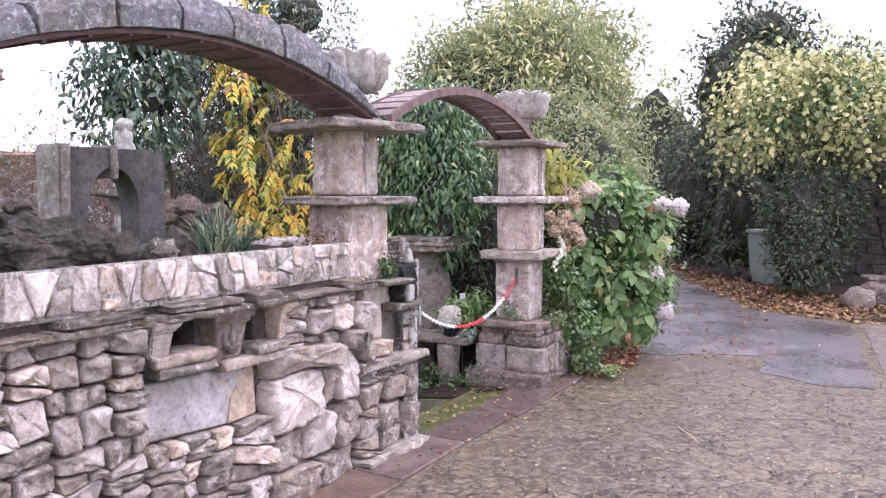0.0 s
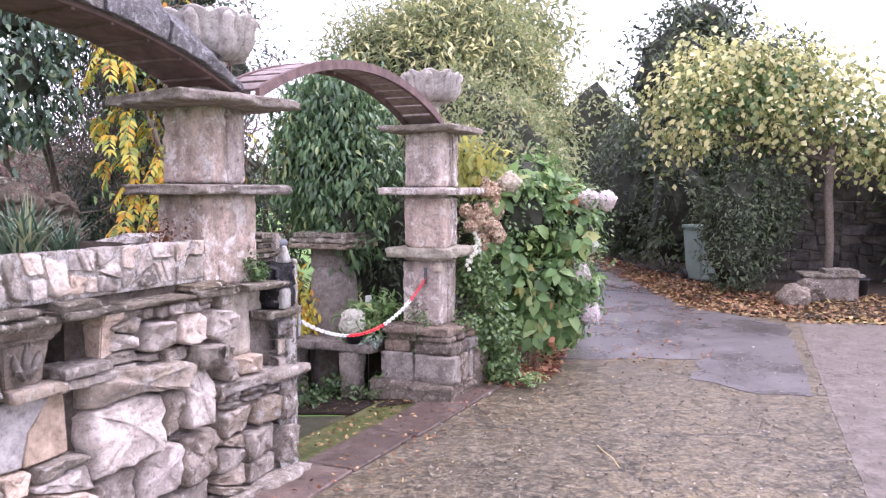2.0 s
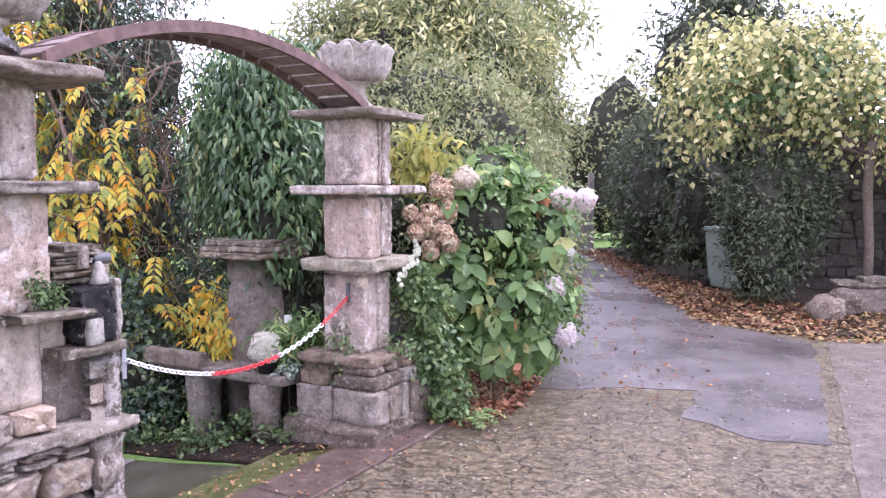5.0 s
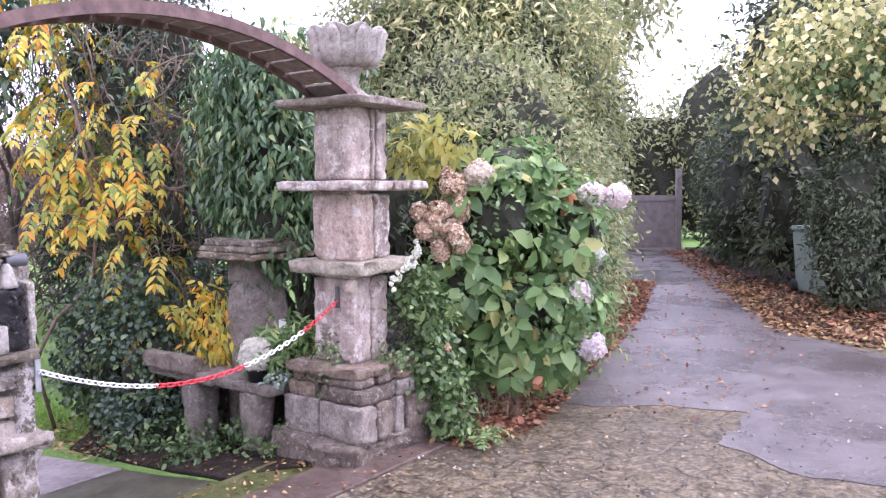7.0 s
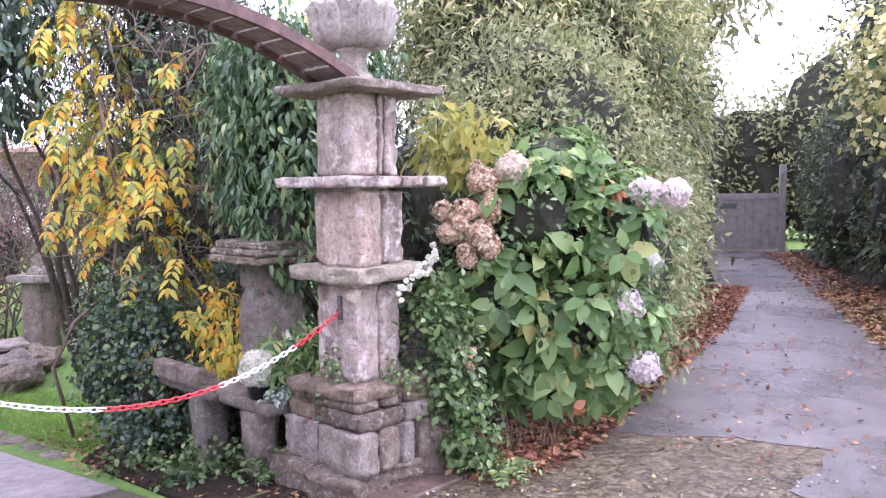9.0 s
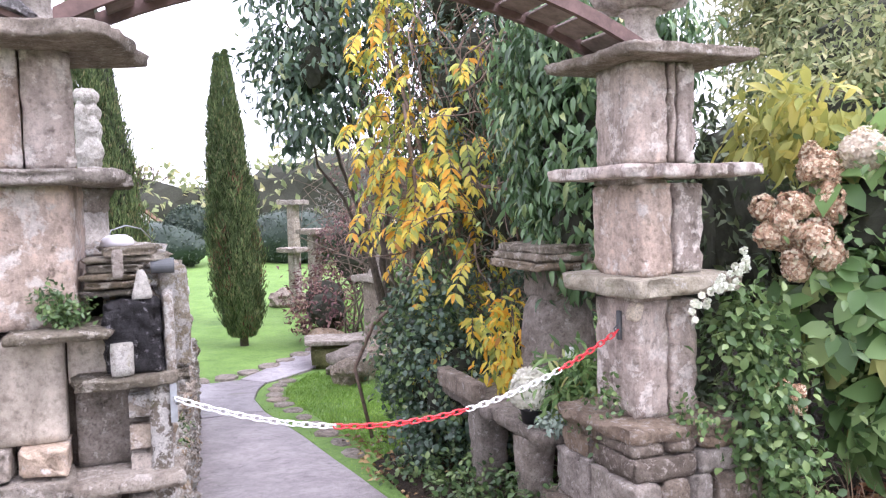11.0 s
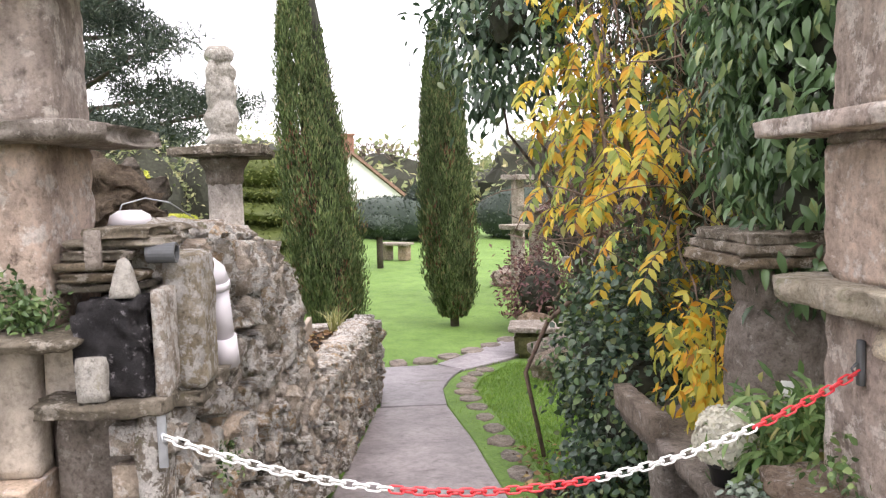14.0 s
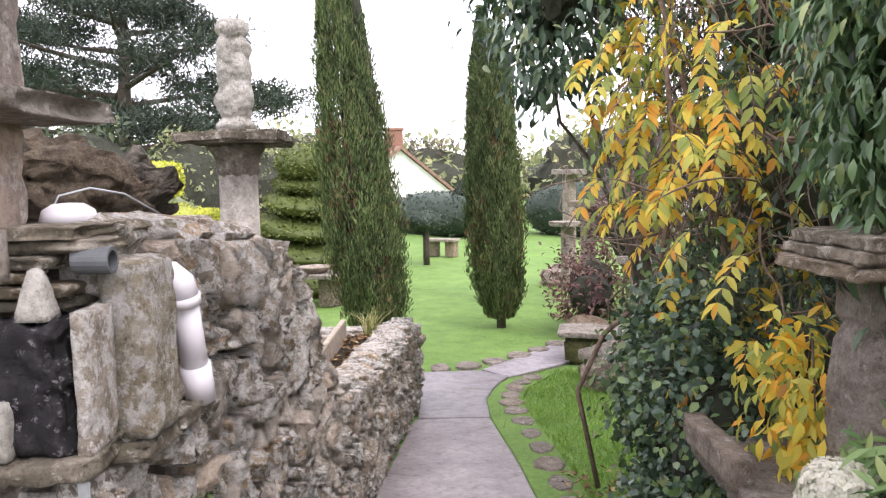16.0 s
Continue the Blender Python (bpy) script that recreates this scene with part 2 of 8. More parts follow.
L_HYD = leaf_mat("hydrangea_leaf", [(0, (0.09, 0.17, 0.06)), (0.45, (0.2, 0.34, 0.12)), (0.85, (0.34, 0.49, 0.2)), (1, (0.6, 0.54, 0.22))], 0.4, 0.42)
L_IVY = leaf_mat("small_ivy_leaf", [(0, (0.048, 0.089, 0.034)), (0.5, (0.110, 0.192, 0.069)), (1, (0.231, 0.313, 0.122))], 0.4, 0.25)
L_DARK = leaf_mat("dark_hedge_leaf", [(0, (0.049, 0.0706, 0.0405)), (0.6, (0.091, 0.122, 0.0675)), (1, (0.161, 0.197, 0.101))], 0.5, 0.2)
L_YEW = leaf_mat("clipped_yew_leaf", [(0, (0.076, 0.104, 0.025)), (0.6, (0.152, 0.186, 0.050)), (1, (0.257, 0.284, 0.079))], 0.6, 0.2)
L_GOLD = leaf_mat("golden_privet_leaf", [(0, (0.301, 0.356, 0.056)), (0.5, (0.629, 0.656, 0.110)), (1, (0.850, 0.850, 0.187))], 0.5, 0.3)
L_CYP = leaf_mat("cypress_spray", [(0, (0.0517, 0.0845, 0.0336)), (0.5, (0.127, 0.182, 0.072)), (0.85, (0.23, 0.305, 0.12)), (1, (0.276, 0.234, 0.12))], 0.7, 0.2)
L_CYPBROWN = leaf_mat("browned_cypress_spray", [(0, (0.13, 0.06, 0.045)), (0.5, (0.22, 0.1, 0.07)), (1, (0.26, 0.15, 0.09))], 0.8, 0.15)
L_PINE = leaf_mat("pine_needle", [(0, (0.032, 0.053, 0.039)), (0.6, (0.064, 0.091, 0.070)), (1, (0.109, 0.136, 0.095))], 0.6, 0.1)
L_PURPLE = leaf_mat("purple_shrub_leaf", [(0, (0.104, 0.049, 0.056)), (0.6, (0.208, 0.106, 0.113)), (1, (0.328, 0.205, 0.164))], 0.6, 0.25)
L_LITTER = leaf_mat("fallen_leaf", [(0, (0.108, 0.042, 0.023)), (0.4, (0.228, 0.09, 0.0517)), (0.75, (0.336, 0.156, 0.0805)), (1, (0.504, 0.324, 0.161))], 0.7, 0.1)
L_GOLDLITTER = leaf_mat("yellow_brown_fallen_leaf", [(0, (0.119, 0.0622, 0.034)), (0.45, (0.238, 0.133, 0.0638)), (0.8, (0.357, 0.232, 0.102)), (1, (0.476, 0.365, 0.17))], 0.7, 0.1)
L_PINK = leaf_mat("pink_white_floret", [(0, (0.763, 0.603, 0.672)), (0.5, (0.869, 0.789, 0.818)), (1, (0.93, 0.93, 0.918))], 0.6, 0.35)
L_CREAM = leaf_mat("cream_floret", [(0, (0.68, 0.58, 0.5)), (0.5, (0.82, 0.74, 0.64)), (1, (0.86, 0.82, 0.75))], 0.6, 0.4)
L_WHITE = leaf_mat("greenish_white_floret", [(0, (0.62, 0.68, 0.58)), (0.5, (0.78, 0.8, 0.74)), (1, (0.86, 0.86, 0.82))], 0.6, 0.3)
L_DRIED = leaf_mat("dried_brown_floret", [(0, (0.401, 0.249, 0.171)), (0.5, (0.753, 0.524, 0.383)), (1, (0.93, 0.891, 0.727))], 0.7, 0.25)
L_POMPON = leaf_mat("ivory_floret", [(0, (0.84, 0.81, 0.7)), (1, (0.93, 0.91, 0.84))], 0.6, 0.3)
L_ORANGE = leaf_mat("orange_red_leaf", [(0, (0.55, 0.24, 0.14)), (1, (0.66, 0.36, 0.2))], 0.5, 0.35)
L_GRASS = leaf_mat("lawn_blade", [(0, (0.19, 0.35, 0.06)), (0.6, (0.28, 0.46, 0.09)), (1, (0.4, 0.55, 0.16))], 0.6, 0.5)
L_BLADE = leaf_mat("strap_leaf", [(0, (0.057, 0.112, 0.071)), (0.6, (0.128, 0.210, 0.135)), (1, (0.456, 0.456, 0.265))], 0.4, 0.2)
L_GREY = leaf_mat("grey_green_succulent", [(0, (0.316, 0.411, 0.343)), (1, (0.593, 0.689, 0.593))], 0.5, 0.2)

# ---- drive, garden and lawn surfaces ----
def ground_mats():
    m, t, b = nodes_of("wet_drive_concrete")
    big = noise_at(t, 0.7, 5, 0.6)
    mid = noise_at(t, 5, 6, 0.7)
    fine = noise_at(t, 34, 8, 0.8)
    col = ramp(t, mid, [(0.3, (0.073, 0.058, 0.036)), (0.55, (0.132, 0.11, 0.077)), (0.75, (0.2, 0.172, 0.13))])
    speck = ramp(t, fine, [(0.36, (0.28, 0.24, 0.2)), (0.5, (0.95, 0.95, 0.93)), (0.64, (2.0, 1.94, 1.84))])
    col = mixed(t, 1.0, col, speck, "MULTIPLY")
    moss = ramp(t, big, [(0.45, (0, 0, 0)), (0.62, (0.55, 0.55, 0.55))])
    col = mixed(t, moss, col, (0.15, 0.115, 0.055))
    col = mixed(t, 1.0, col, ramp(t, noise_at(t, 13, 7, 0.85), [(0.38, (0.26, 0.23, 0.2)), (0.5, (0.9, 0.9, 0.87)), (0.62, (1.9, 1.86, 1.76))]), "MULTIPLY")
    col = mixed(t, 0.6, col, ramp(t, noise_at(t, 1.6, 6, 0.7), [(0.35, (0.62, 0.6, 0.58)), (0.62, (1.15, 1.13, 1.1))]), "MULTIPLY")
    vor = t.nodes.new("ShaderNodeTexVoronoi")
    vor.feature = "DISTANCE_TO_EDGE"
    vor.inputs["Scale"].default_value = 0.6
    warp = t.nodes.new("ShaderNodeNewGeometry").outputs["Position"]
    nz = t.nodes.new("ShaderNodeTexNoise")
    nz.inputs["Scale"].default_value = 2.2
    nz.inputs["Detail"].default_value = 5
    t.links.new(warp, nz.inputs["Vector"])
    add = t.nodes.new("ShaderNodeVectorMath")
    add.operation = "MULTIPLY_ADD"
    add.inputs[1].default_value = (0.7, 0.7, 0.0)
    t.links.new(nz.outputs["Color"], add.inputs[0])
    t.links.new(warp, add.inputs[2])
    t.links.new(add.outputs["Vector"], vor.inputs["Vector"])
    crack = ramp(t, vor.outputs["Distance"], [(0.0, (0.25, 0.22, 0.19)), (0.006, (0.75, 0.73, 0.7)), (0.012, (1, 1, 1))])
    col = mixed(t, 0.75, col, crack, "MULTIPLY")
    net = t.nodes.new("ShaderNodeTexVoronoi")
    net.feature = "DISTANCE_TO_EDGE"
    net.inputs["Scale"].default_value = 4.2
    small = t.nodes.new("ShaderNodeVectorMath")
    small.operation = "MULTIPLY_ADD"
    small.inputs[1].default_value = (0.16, 0.16, 0.0)
    fine_warp = t.nodes.new("ShaderNodeTexNoise")
    fine_warp.inputs["Scale"].default_value = 9
    fine_warp.inputs["Detail"].default_value = 6
    t.links.new(warp, fine_warp.inputs["Vector"])
    t.links.new(fine_warp.outputs["Color"], small.inputs[0])
    t.links.new(warp, small.inputs[2])
    t.links.new(small.outputs["Vector"], net.inputs["Vector"])
    mesh_lines = ramp(t, net.outputs["Distance"], [(0.0, (0.3, 0.27, 0.23)), (0.03, (0.72, 0.7, 0.67)), (0.08, (1, 1, 1))])
    col = mixed(t, ramp(t, big, [(0.36, (0.15, 0.15, 0.15)), (0.55, (0.85, 0.85, 0.85))]), col, mixed(t, 1.0, col, mesh_lines, "MULTIPLY"))
    grit = t.nodes.new("ShaderNodeTexVoronoi")
    grit.inputs["Scale"].default_value = 55
    t.links.new(warp, grit.inputs["Vector"])
    bw = t.nodes.new("ShaderNodeRGBToBW")
    t.links.new(grit.outputs["Color"], bw.inputs["Color"])
    col = mixed(t, ramp(t, bw.outputs["Val"], [(0.66, (0, 0, 0)), (0.76, (0.36, 0.36, 0.36))]), col, (0.33, 0.29, 0.21))
    t.links.new(col, b.inputs["Base Color"])
    rough = ramp(t, big, [(0.35, (0.26, 0.26, 0.26)), (0.65, (0.52, 0.52, 0.52))])
    t.links.new(rough, b.inputs["Roughness"])
    bump(t, b, [(mid, 0.3), (fine, 0.8), (crack, 0.6), (mesh_lines, 0.5)], 0.014)
    m2, t, b = nodes_of("smooth_wet_tarmac")
    big = noise_at(t, 0.9, 5, 0.6)
    fine = noise_at(t, 45, 6, 0.7)
    col = ramp(t, big, [(0.3, (0.086, 0.077, 0.073)), (0.55, (0.14, 0.126, 0.121)), (0.8, (0.2, 0.182, 0.175))])
    speck = ramp(t, fine, [(0.36, (0.7, 0.7, 0.7)), (0.5, (1, 1, 1)), (0.66, (1.25, 1.25, 1.25))])
    col = mixed(t, 0.8, col, speck, "MULTIPLY")
    col = mixed(t, 0.8, col, ramp(t, noise_at(t, 3.2, 6, 0.7), [(0.35, (0.68, 0.67, 0.66)), (0.62, (1.12, 1.12, 1.12))]), "MULTIPLY")
    t.links.new(col, b.inputs["Base Color"])
    rough = ramp(t, big, [(0.3, (0.16, 0.16, 0.16)), (0.7, (0.42, 0.42, 0.42))])
    t.links.new(rough, b.inputs["Roughness"])
    bump(t, b, [(fine, 0.6), (noise_at(t, 5, 4), 0.3)], 0.01)
    m3, t, b = nodes_of("garden_earth_and_grass")
    big = noise_at(t, 0.5, 5, 0.6)
    fine = noise_at(t, 30, 6, 0.7)
    col = ramp(t, big, [(0.3, (0.115, 0.22, 0.04)), (0.7, (0.165, 0.285, 0.06))])
    col = mixed(t, 0.7, col, ramp(t, fine, [(0.3, (0.5, 0.5, 0.5)), (0.7, (1.3, 1.3, 1.2))]), "MULTIPLY")
    col = mixed(t, 0.8, col, ramp(t, noise_at(t, 2.6, 6, 0.75), [(0.35, (0.7, 0.72, 0.62)), (0.5, (1.0, 1.0, 1.0)), (0.66, (1.25, 1.18, 1.2))]), "MULTIPLY")
    t.links.new(col, b.inputs["Base Color"])
    b.inputs["Roughness"].default_value = 0.9
    bump(t, b, [(fine, 0.8)], 0.02)
    return m, m2, m3


M_DRIVE, M_TARMAC, M_LAWN = ground_mats()

# ---- building helpers ----
WALL = pose(-0.18, 5.075, 0, 0, 0, 60)          # u along the front wall, n into the garden
WALL_INV = WALL.inverted()


def quick(name, verts, faces):
    """A mesh from an (n,3) array and a list of (m,k) index arrays."""
    me = bpy.data.meshes.new(name)
    verts = np.asarray(verts, dtype=np.float32)
    me.vertices.add(len(verts))
    me.vertices.foreach_set("co", verts.ravel())
    faces = [np.asarray(f, dtype=np.int32) for f in faces if len(f)]
    loops = np.concatenate([f.ravel() for f in faces])
    sizes = np.concatenate([np.full(len(f), f.shape[1], dtype=np.int32) for f in faces])
    starts = np.concatenate([[0], np.cumsum(sizes)[:-1]]).astype(np.int32)
    me.loops.add(len(loops))
    me.loops.foreach_set("vertex_index", loops)
    me.polygons.add(len(sizes))
    me.polygons.foreach_set("loop_start", starts)
    me.update(calc_edges=True)
    me.validate()
    return me


def finish(me, material, smooth=False):
    me.materials.append(material)
    if smooth:
        me.polygons.foreach_set("use_smooth", np.ones(len(me.polygons), dtype=bool))
    return me


def part(name, data, material, parent, label="", smooth=False):
    """Links a bmesh or mesh as one mesh object under a thing."""
    if isinstance(data, bmesh.types.BMesh):
        me = bpy.data.meshes.new(name)
        data.to_mesh(me)
        data.free()
    else:
        me = data
    if not me.materials:
        finish(me, material, smooth)
    ob = new(name, me)
    if name in ("inner_foliage", "stalk", "vine", "twig", "stem"):
        ob["kind"] = "stuff"
    ob.parent = parent
    if label:
        ob["label"] = label
    return ob


def thing(name, m, label, category, group="", kind=""):
    ob = new(name)
    ob.empty_display_size = 0.1
    ob.matrix_world = m
    return tagged(ob, label, category, group, kind)


def solid(name, data, material, m, label="", category="", group="", kind="", smooth=False):
    ob = part(name, data, material, None, "", smooth)
    ob.matrix_world = m
    return tagged(ob, label, category, group, kind)


def rough_box(x0, x1, y0, y1, z0, z1, cuts=2, bev=0.012, amp=0.006, freq=9.0, seed=0.0, taper=0.0):
    """A block with worn, uneven faces and softened edges."""
    bm = bmesh.new()
    bmesh.ops.create_cube(bm, size=1)
    for v in bm.verts:
        v.co = Vector((x0 + (v.co.x + 0.5) * (x1 - x0), y0 + (v.co.y + 0.5) * (y1 - y0), z0 + (v.co.z + 0.5) * (z1 - z0)))
        if taper and v.co.z > (z0 + z1) / 2:
            v.co.x += ((x0 + x1) / 2 - v.co.x) * taper
            v.co.y += ((y0 + y1) / 2 - v.co.y) * taper
    if bev:
        bmesh.ops.bevel(bm, geom=bm.edges[:], offset=bev, segments=2, affect="EDGES")
    if cuts:
        longest = max(x1 - x0, y1 - y0, z1 - z0)
        es = [e for e in bm.edges if e.calc_length() > longest * 0.3]
        bmesh.ops.subdivide_edges(bm, edges=es, cuts=cuts, use_grid_fill=True)
    if amp:
        for v in bm.verts:
            p = v.co * freq + Vector((seed * 7.1, seed * 3.3, seed))
            v.co += noise.noise_vector(p * 1.9) * amp * 0.8 + noise.noise_vector(p * 0.5) * amp * 0.7
    return bm


def tube(points, radii, sides=6, close=True):
    """A tapering tube along points."""
    pts = [Vector(p) for p in points]
    V, F = [], []
    for i, p in enumerate(pts):
        d = (pts[min(i + 1, len(pts) - 1)] - pts[max(i - 1, 0)]).normalized()
        a = d.orthogonal().normalized() if i == 0 else (a - d * a.dot(d)).normalized()
        b = d.cross(a)
        r = radii[i] if not isinstance(radii, (int, float)) else radii
        for k in range(sides):
            w = 2 * math.pi * k / sides
            V.append(p + (a * math.cos(w) + b * math.sin(w)) * r)
    for i in range(len(pts) - 1):
        for k in range(sides):
            k2 = (k + 1) % sides
            F.append((i * sides + k, i * sides + k2, (i + 1) * sides + k2, (i + 1) * sides + k))
    caps = []
    if close:
        caps = [tuple(range(sides))[::-1], tuple((len(pts) - 1) * sides + k for k in range(sides))]
    return V, F, caps


def tube_mesh(name, runs, sides=6):
    V, F, K, off = [], [], [], 0
    for pts, rad in runs:
        v, f, c = tube(pts, rad, sides)
        V += [tuple(p) for p in v]
        F += [tuple(i + off for i in q) for q in f]
        K += [tuple(i + off for i in q) for q in c]
        off += len(v)
    return quick(name, V, [F, K])


def lathe(name, profile, sides=24, wobble=None):
    """A turned shape: profile of (radius, z)."""
    V, F = [], []
    for j, (r, z) in enumerate(profile):
        for k in range(sides):
            a = 2 * math.pi * k / sides
            rr, zz = (r, z) if wobble is None else wobble(r, z, a, j)
            V.append((rr * math.cos(a), rr * math.sin(a), zz))
    for j in range(len(profile) - 1):
        for k in range(sides):
            k2 = (k + 1) % sides
            F.append((j * sides + k, j * sides + k2, (j + 1) * sides + k2, (j + 1) * sides + k))
    n = len(profile)
    return quick(name, V, [F, [tuple(range(sides))[::-1], tuple((n - 1) * sides + k for k in range(sides))]])


# irregular stones: a convex outline is split again and again, then each piece is rounded and bulged
def split_poly(poly, limit, rng, tilt, stretch=1.0):
    area = abs(sum(poly[i][0] * poly[i - 1][1] - poly[i - 1][0] * poly[i][1] for i in range(len(poly)))) / 2
    if area < limit * rng.uniform(0.45, 1.6):
        return [poly]
    xs, ys = [p[0] for p in poly], [p[1] for p in poly]
    w, h = max(xs) - min(xs), (max(ys) - min(ys)) * stretch
    c = (sum(xs) / len(xs) + rng.uniform(-0.16, 0.16) * w, sum(ys) / len(ys) + rng.uniform(-0.16, 0.16) * h / stretch)
    a = (math.pi / 2 if w > h else 0.0) + rng.uniform(-tilt, tilt)
    d = (math.cos(a), math.sin(a))
    halves = ([], [])
    for i in range(len(poly)):
        p, q = poly[i], poly[(i + 1) % len(poly)]
        sp = (p[0] - c[0]) * d[1] - (p[1] - c[1]) * d[0]
        sq = (q[0] - c[0]) * d[1] - (q[1] - c[1]) * d[0]
        halves[0 if sp >= 0 else 1].append(p)
        if (sp >= 0) != (sq >= 0):
            f = sp / (sp - sq)
            x = (p[0] + (q[0] - p[0]) * f, p[1] + (q[1] - p[1]) * f)
            halves[0].append(x), halves[1].append(x)
    out = []
    for hpoly in halves:
        if len(hpoly) >= 3:
            out += split_poly(hpoly, limit, rng, tilt, stretch)
    return out


def stone_piece(poly, rng, gap=0.012, depth=0.05, back=0.04, wear=0.2, flat=0.66, cut=0.0):
    """Verts and faces of one stone, in (x, out, y): outline in the wall's plane, out towards the viewer."""
    if cut:
        worn = []
        for i in range(len(poly)):
            a, b, c = poly[i - 1], poly[i], poly[(i + 1) % len(poly)]
            for q in (a, c):
                k = cut * rng.uniform(0.5, 1.3)
                worn.append((b[0] + (q[0] - b[0]) * k, b[1] + (q[1] - b[1]) * k))
        poly = worn
        depth *= rng.uniform(0.7, 1.4)
    cx, cy = sum(p[0] for p in poly) / len(poly), sum(p[1] for p in poly) / len(poly)
    size = math.sqrt(max(1e-6, abs(sum(poly[i][0] * poly[i - 1][1] - poly[i - 1][0] * poly[i][1] for i in range(len(poly)))) / 2))
    k = max(0.45, 1 - gap / size * 1.7)
    ring = []
    m = len(poly)
    off = Vector((rng.uniform(0, 50), rng.uniform(0, 50), 0))
    for i in range(m):
        p, q = poly[i], poly[(i + 1) % m]
        length = math.hypot(q[0] - p[0], q[1] - p[1])
        steps = max(2, min(6, int(length / 0.035)))
        for c in range(steps):
            f = 0.03 + 0.94 * c / max(1, steps - 1)
            x, y = p[0] + (q[0] - p[0]) * f, p[1] + (q[1] - p[1]) * f
            j = 1 + wear * (0.4 * noise.noise(Vector((x, y, 0)) * 17 + off) + rng.uniform(-0.2, 0.2))
            j = min(j, 1.06)
            ring.append((cx + (x - cx) * k * j, cy + (y - cy) * k * j))
    n = len(ring)
    V = []
    lean, lift = rng.uniform(-0.4, 0.4), rng.uniform(-0.4, 0.4)
    levels = [(1.0, -back, 0.0), (1.0, depth * 0.62, 0.2), (0.945, depth * 0.96, 0.36), (flat, depth, 0.42), (flat * 0.5, depth, 0.42)]
    for s, o, jit in levels:
        for x, y in ring:
            dx, dy = (x - cx) * s, (y - cy) * s
            q = Vector((cx + dx, cy + dy, 0))
            out = o + (lean * dx + lift * dy) * (0.7 if o > 0 else 0) + jit * depth * (1.1 * noise.noise(q * 22 + off) + rng.uniform(-0.28, 0.28))
            V.append((cx + dx, out, cy + dy))
    V.append((cx, depth * rng.uniform(0.95, 1.2), cy))
    quads = [(j * n + i, j * n + (i + 1) % n, (j + 1) * n + (i + 1) % n, (j + 1) * n + i) for j in range(4) for i in range(n)]
    tris = [(4 * n + i, 4 * n + (i + 1) % n, 5 * n) for i in range(n)]
    return V, quads, tris


def lay_stones(name, outlines, limit, parent, place, rng, mats, tilt=0.25, stretch=1.0, smooth=False, **kw):
    """Splits each outline into stones and links each one under parent; place maps (x, out, y) to the parent's frame."""
    for outline in outlines:
        for poly in split_poly(outline, limit, rng, tilt, stretch):
            V, Q, T = stone_piece(poly, rng, **kw)
            part(name, quick(name, [place(*v) for v in V], [Q, T]), rng.choice(mats), parent, smooth=smooth)


def rect(x0, x1, y0, y1):
    return [(x0, y0), (x1, y0), (x1, y1), (x0, y1)]


def hewn(x0, x1, y0, y1, z0, z1, seed, amp=0.008, r=0.018, ragged=0.0, strata=0.0, taper=0.0, step=0.032):
    """A hand-cut block: rounded worn edges, uneven faces, chipped arrises; ragged and strata break the rim like split slate."""
    lo, hi = Vector((x0, y0, z0)), Vector((x1, y1, z1))
    dims = hi - lo
    r = min(r, min(dims) * 0.45)
    seg = [max(3, min(16, round(d / step))) for d in dims]
    off = Vector((seed * 7.13, seed * 3.31 + 11, seed * 1.7))
    index, V, F = {}, [], []

    def vert(i, j, k):
        key = (i, j, k)
        if key in index:
            return index[key]
        b = Vector((lo.x + dims.x * i / seg[0], lo.y + dims.y * j / seg[1], lo.z + dims.z * k / seg[2]))
        q = Vector(tuple(min(max(b[a], lo[a] + r), hi[a] - r) for a in range(3)))
        d = b - q
        rim = sum(abs(c) > 1e-6 for c in d) > 1
        d.normalize()
        p = q + d * r
        n = noise.noise_vector(b * 2.2 + off) * amp * 0.45 + noise.noise_vector(b * 8.0 + off) * amp * 0.3 + noise.noise_vector(b * 31.0 + off) * amp * 0.5
        p += n
        if rim:
            p -= d * max(0.0, noise.noise(b * 17 + off) - 0.1) * amp * 3.2
        if ragged:
            flatd = Vector((d.x, d.y, 0))
            w = noise.noise(Vector((b.x * 3.5, b.y * 3.5, seed))) + 0.6 * noise.noise(Vector((b.x * 12, b.y * 12, seed + 5)))
            p += flatd * ragged * (w - 0.25)
            if strata:
                p += flatd * strata * noise.noise(Vector((b.x * 4, b.y * 4, b.z * 90 + seed)))
        if taper:
            f = (b.z - lo.z) / dims.z
            c = (lo + hi) / 2
            p.x += (c.x - p.x) * taper * f
            p.y += (c.y - p.y) * taper * f
        index[key] = len(V)
        V.append(tuple(p))
        return index[key]

    for ax in range(3):
        a, b = (ax + 1) % 3, (ax + 2) % 3
        for end in (0, seg[ax]):
            for i in range(seg[a]):
                for j in range(seg[b]):
                    q = []
                    for di, dj in ((0, 0), (1, 0), (1, 1), (0, 1)):
                        key = [0, 0, 0]
                        key[ax], key[a], key[b] = end, i + di, j + dj
                        q.append(vert(*key))
                    F.append(q if end else q[::-1])
    return quick("block", V, [F])


# leaves: numpy makes them all at once
def unit(a):
    return a / np.maximum(np.linalg.norm(a, axis=1, keepdims=True), 1e-9)


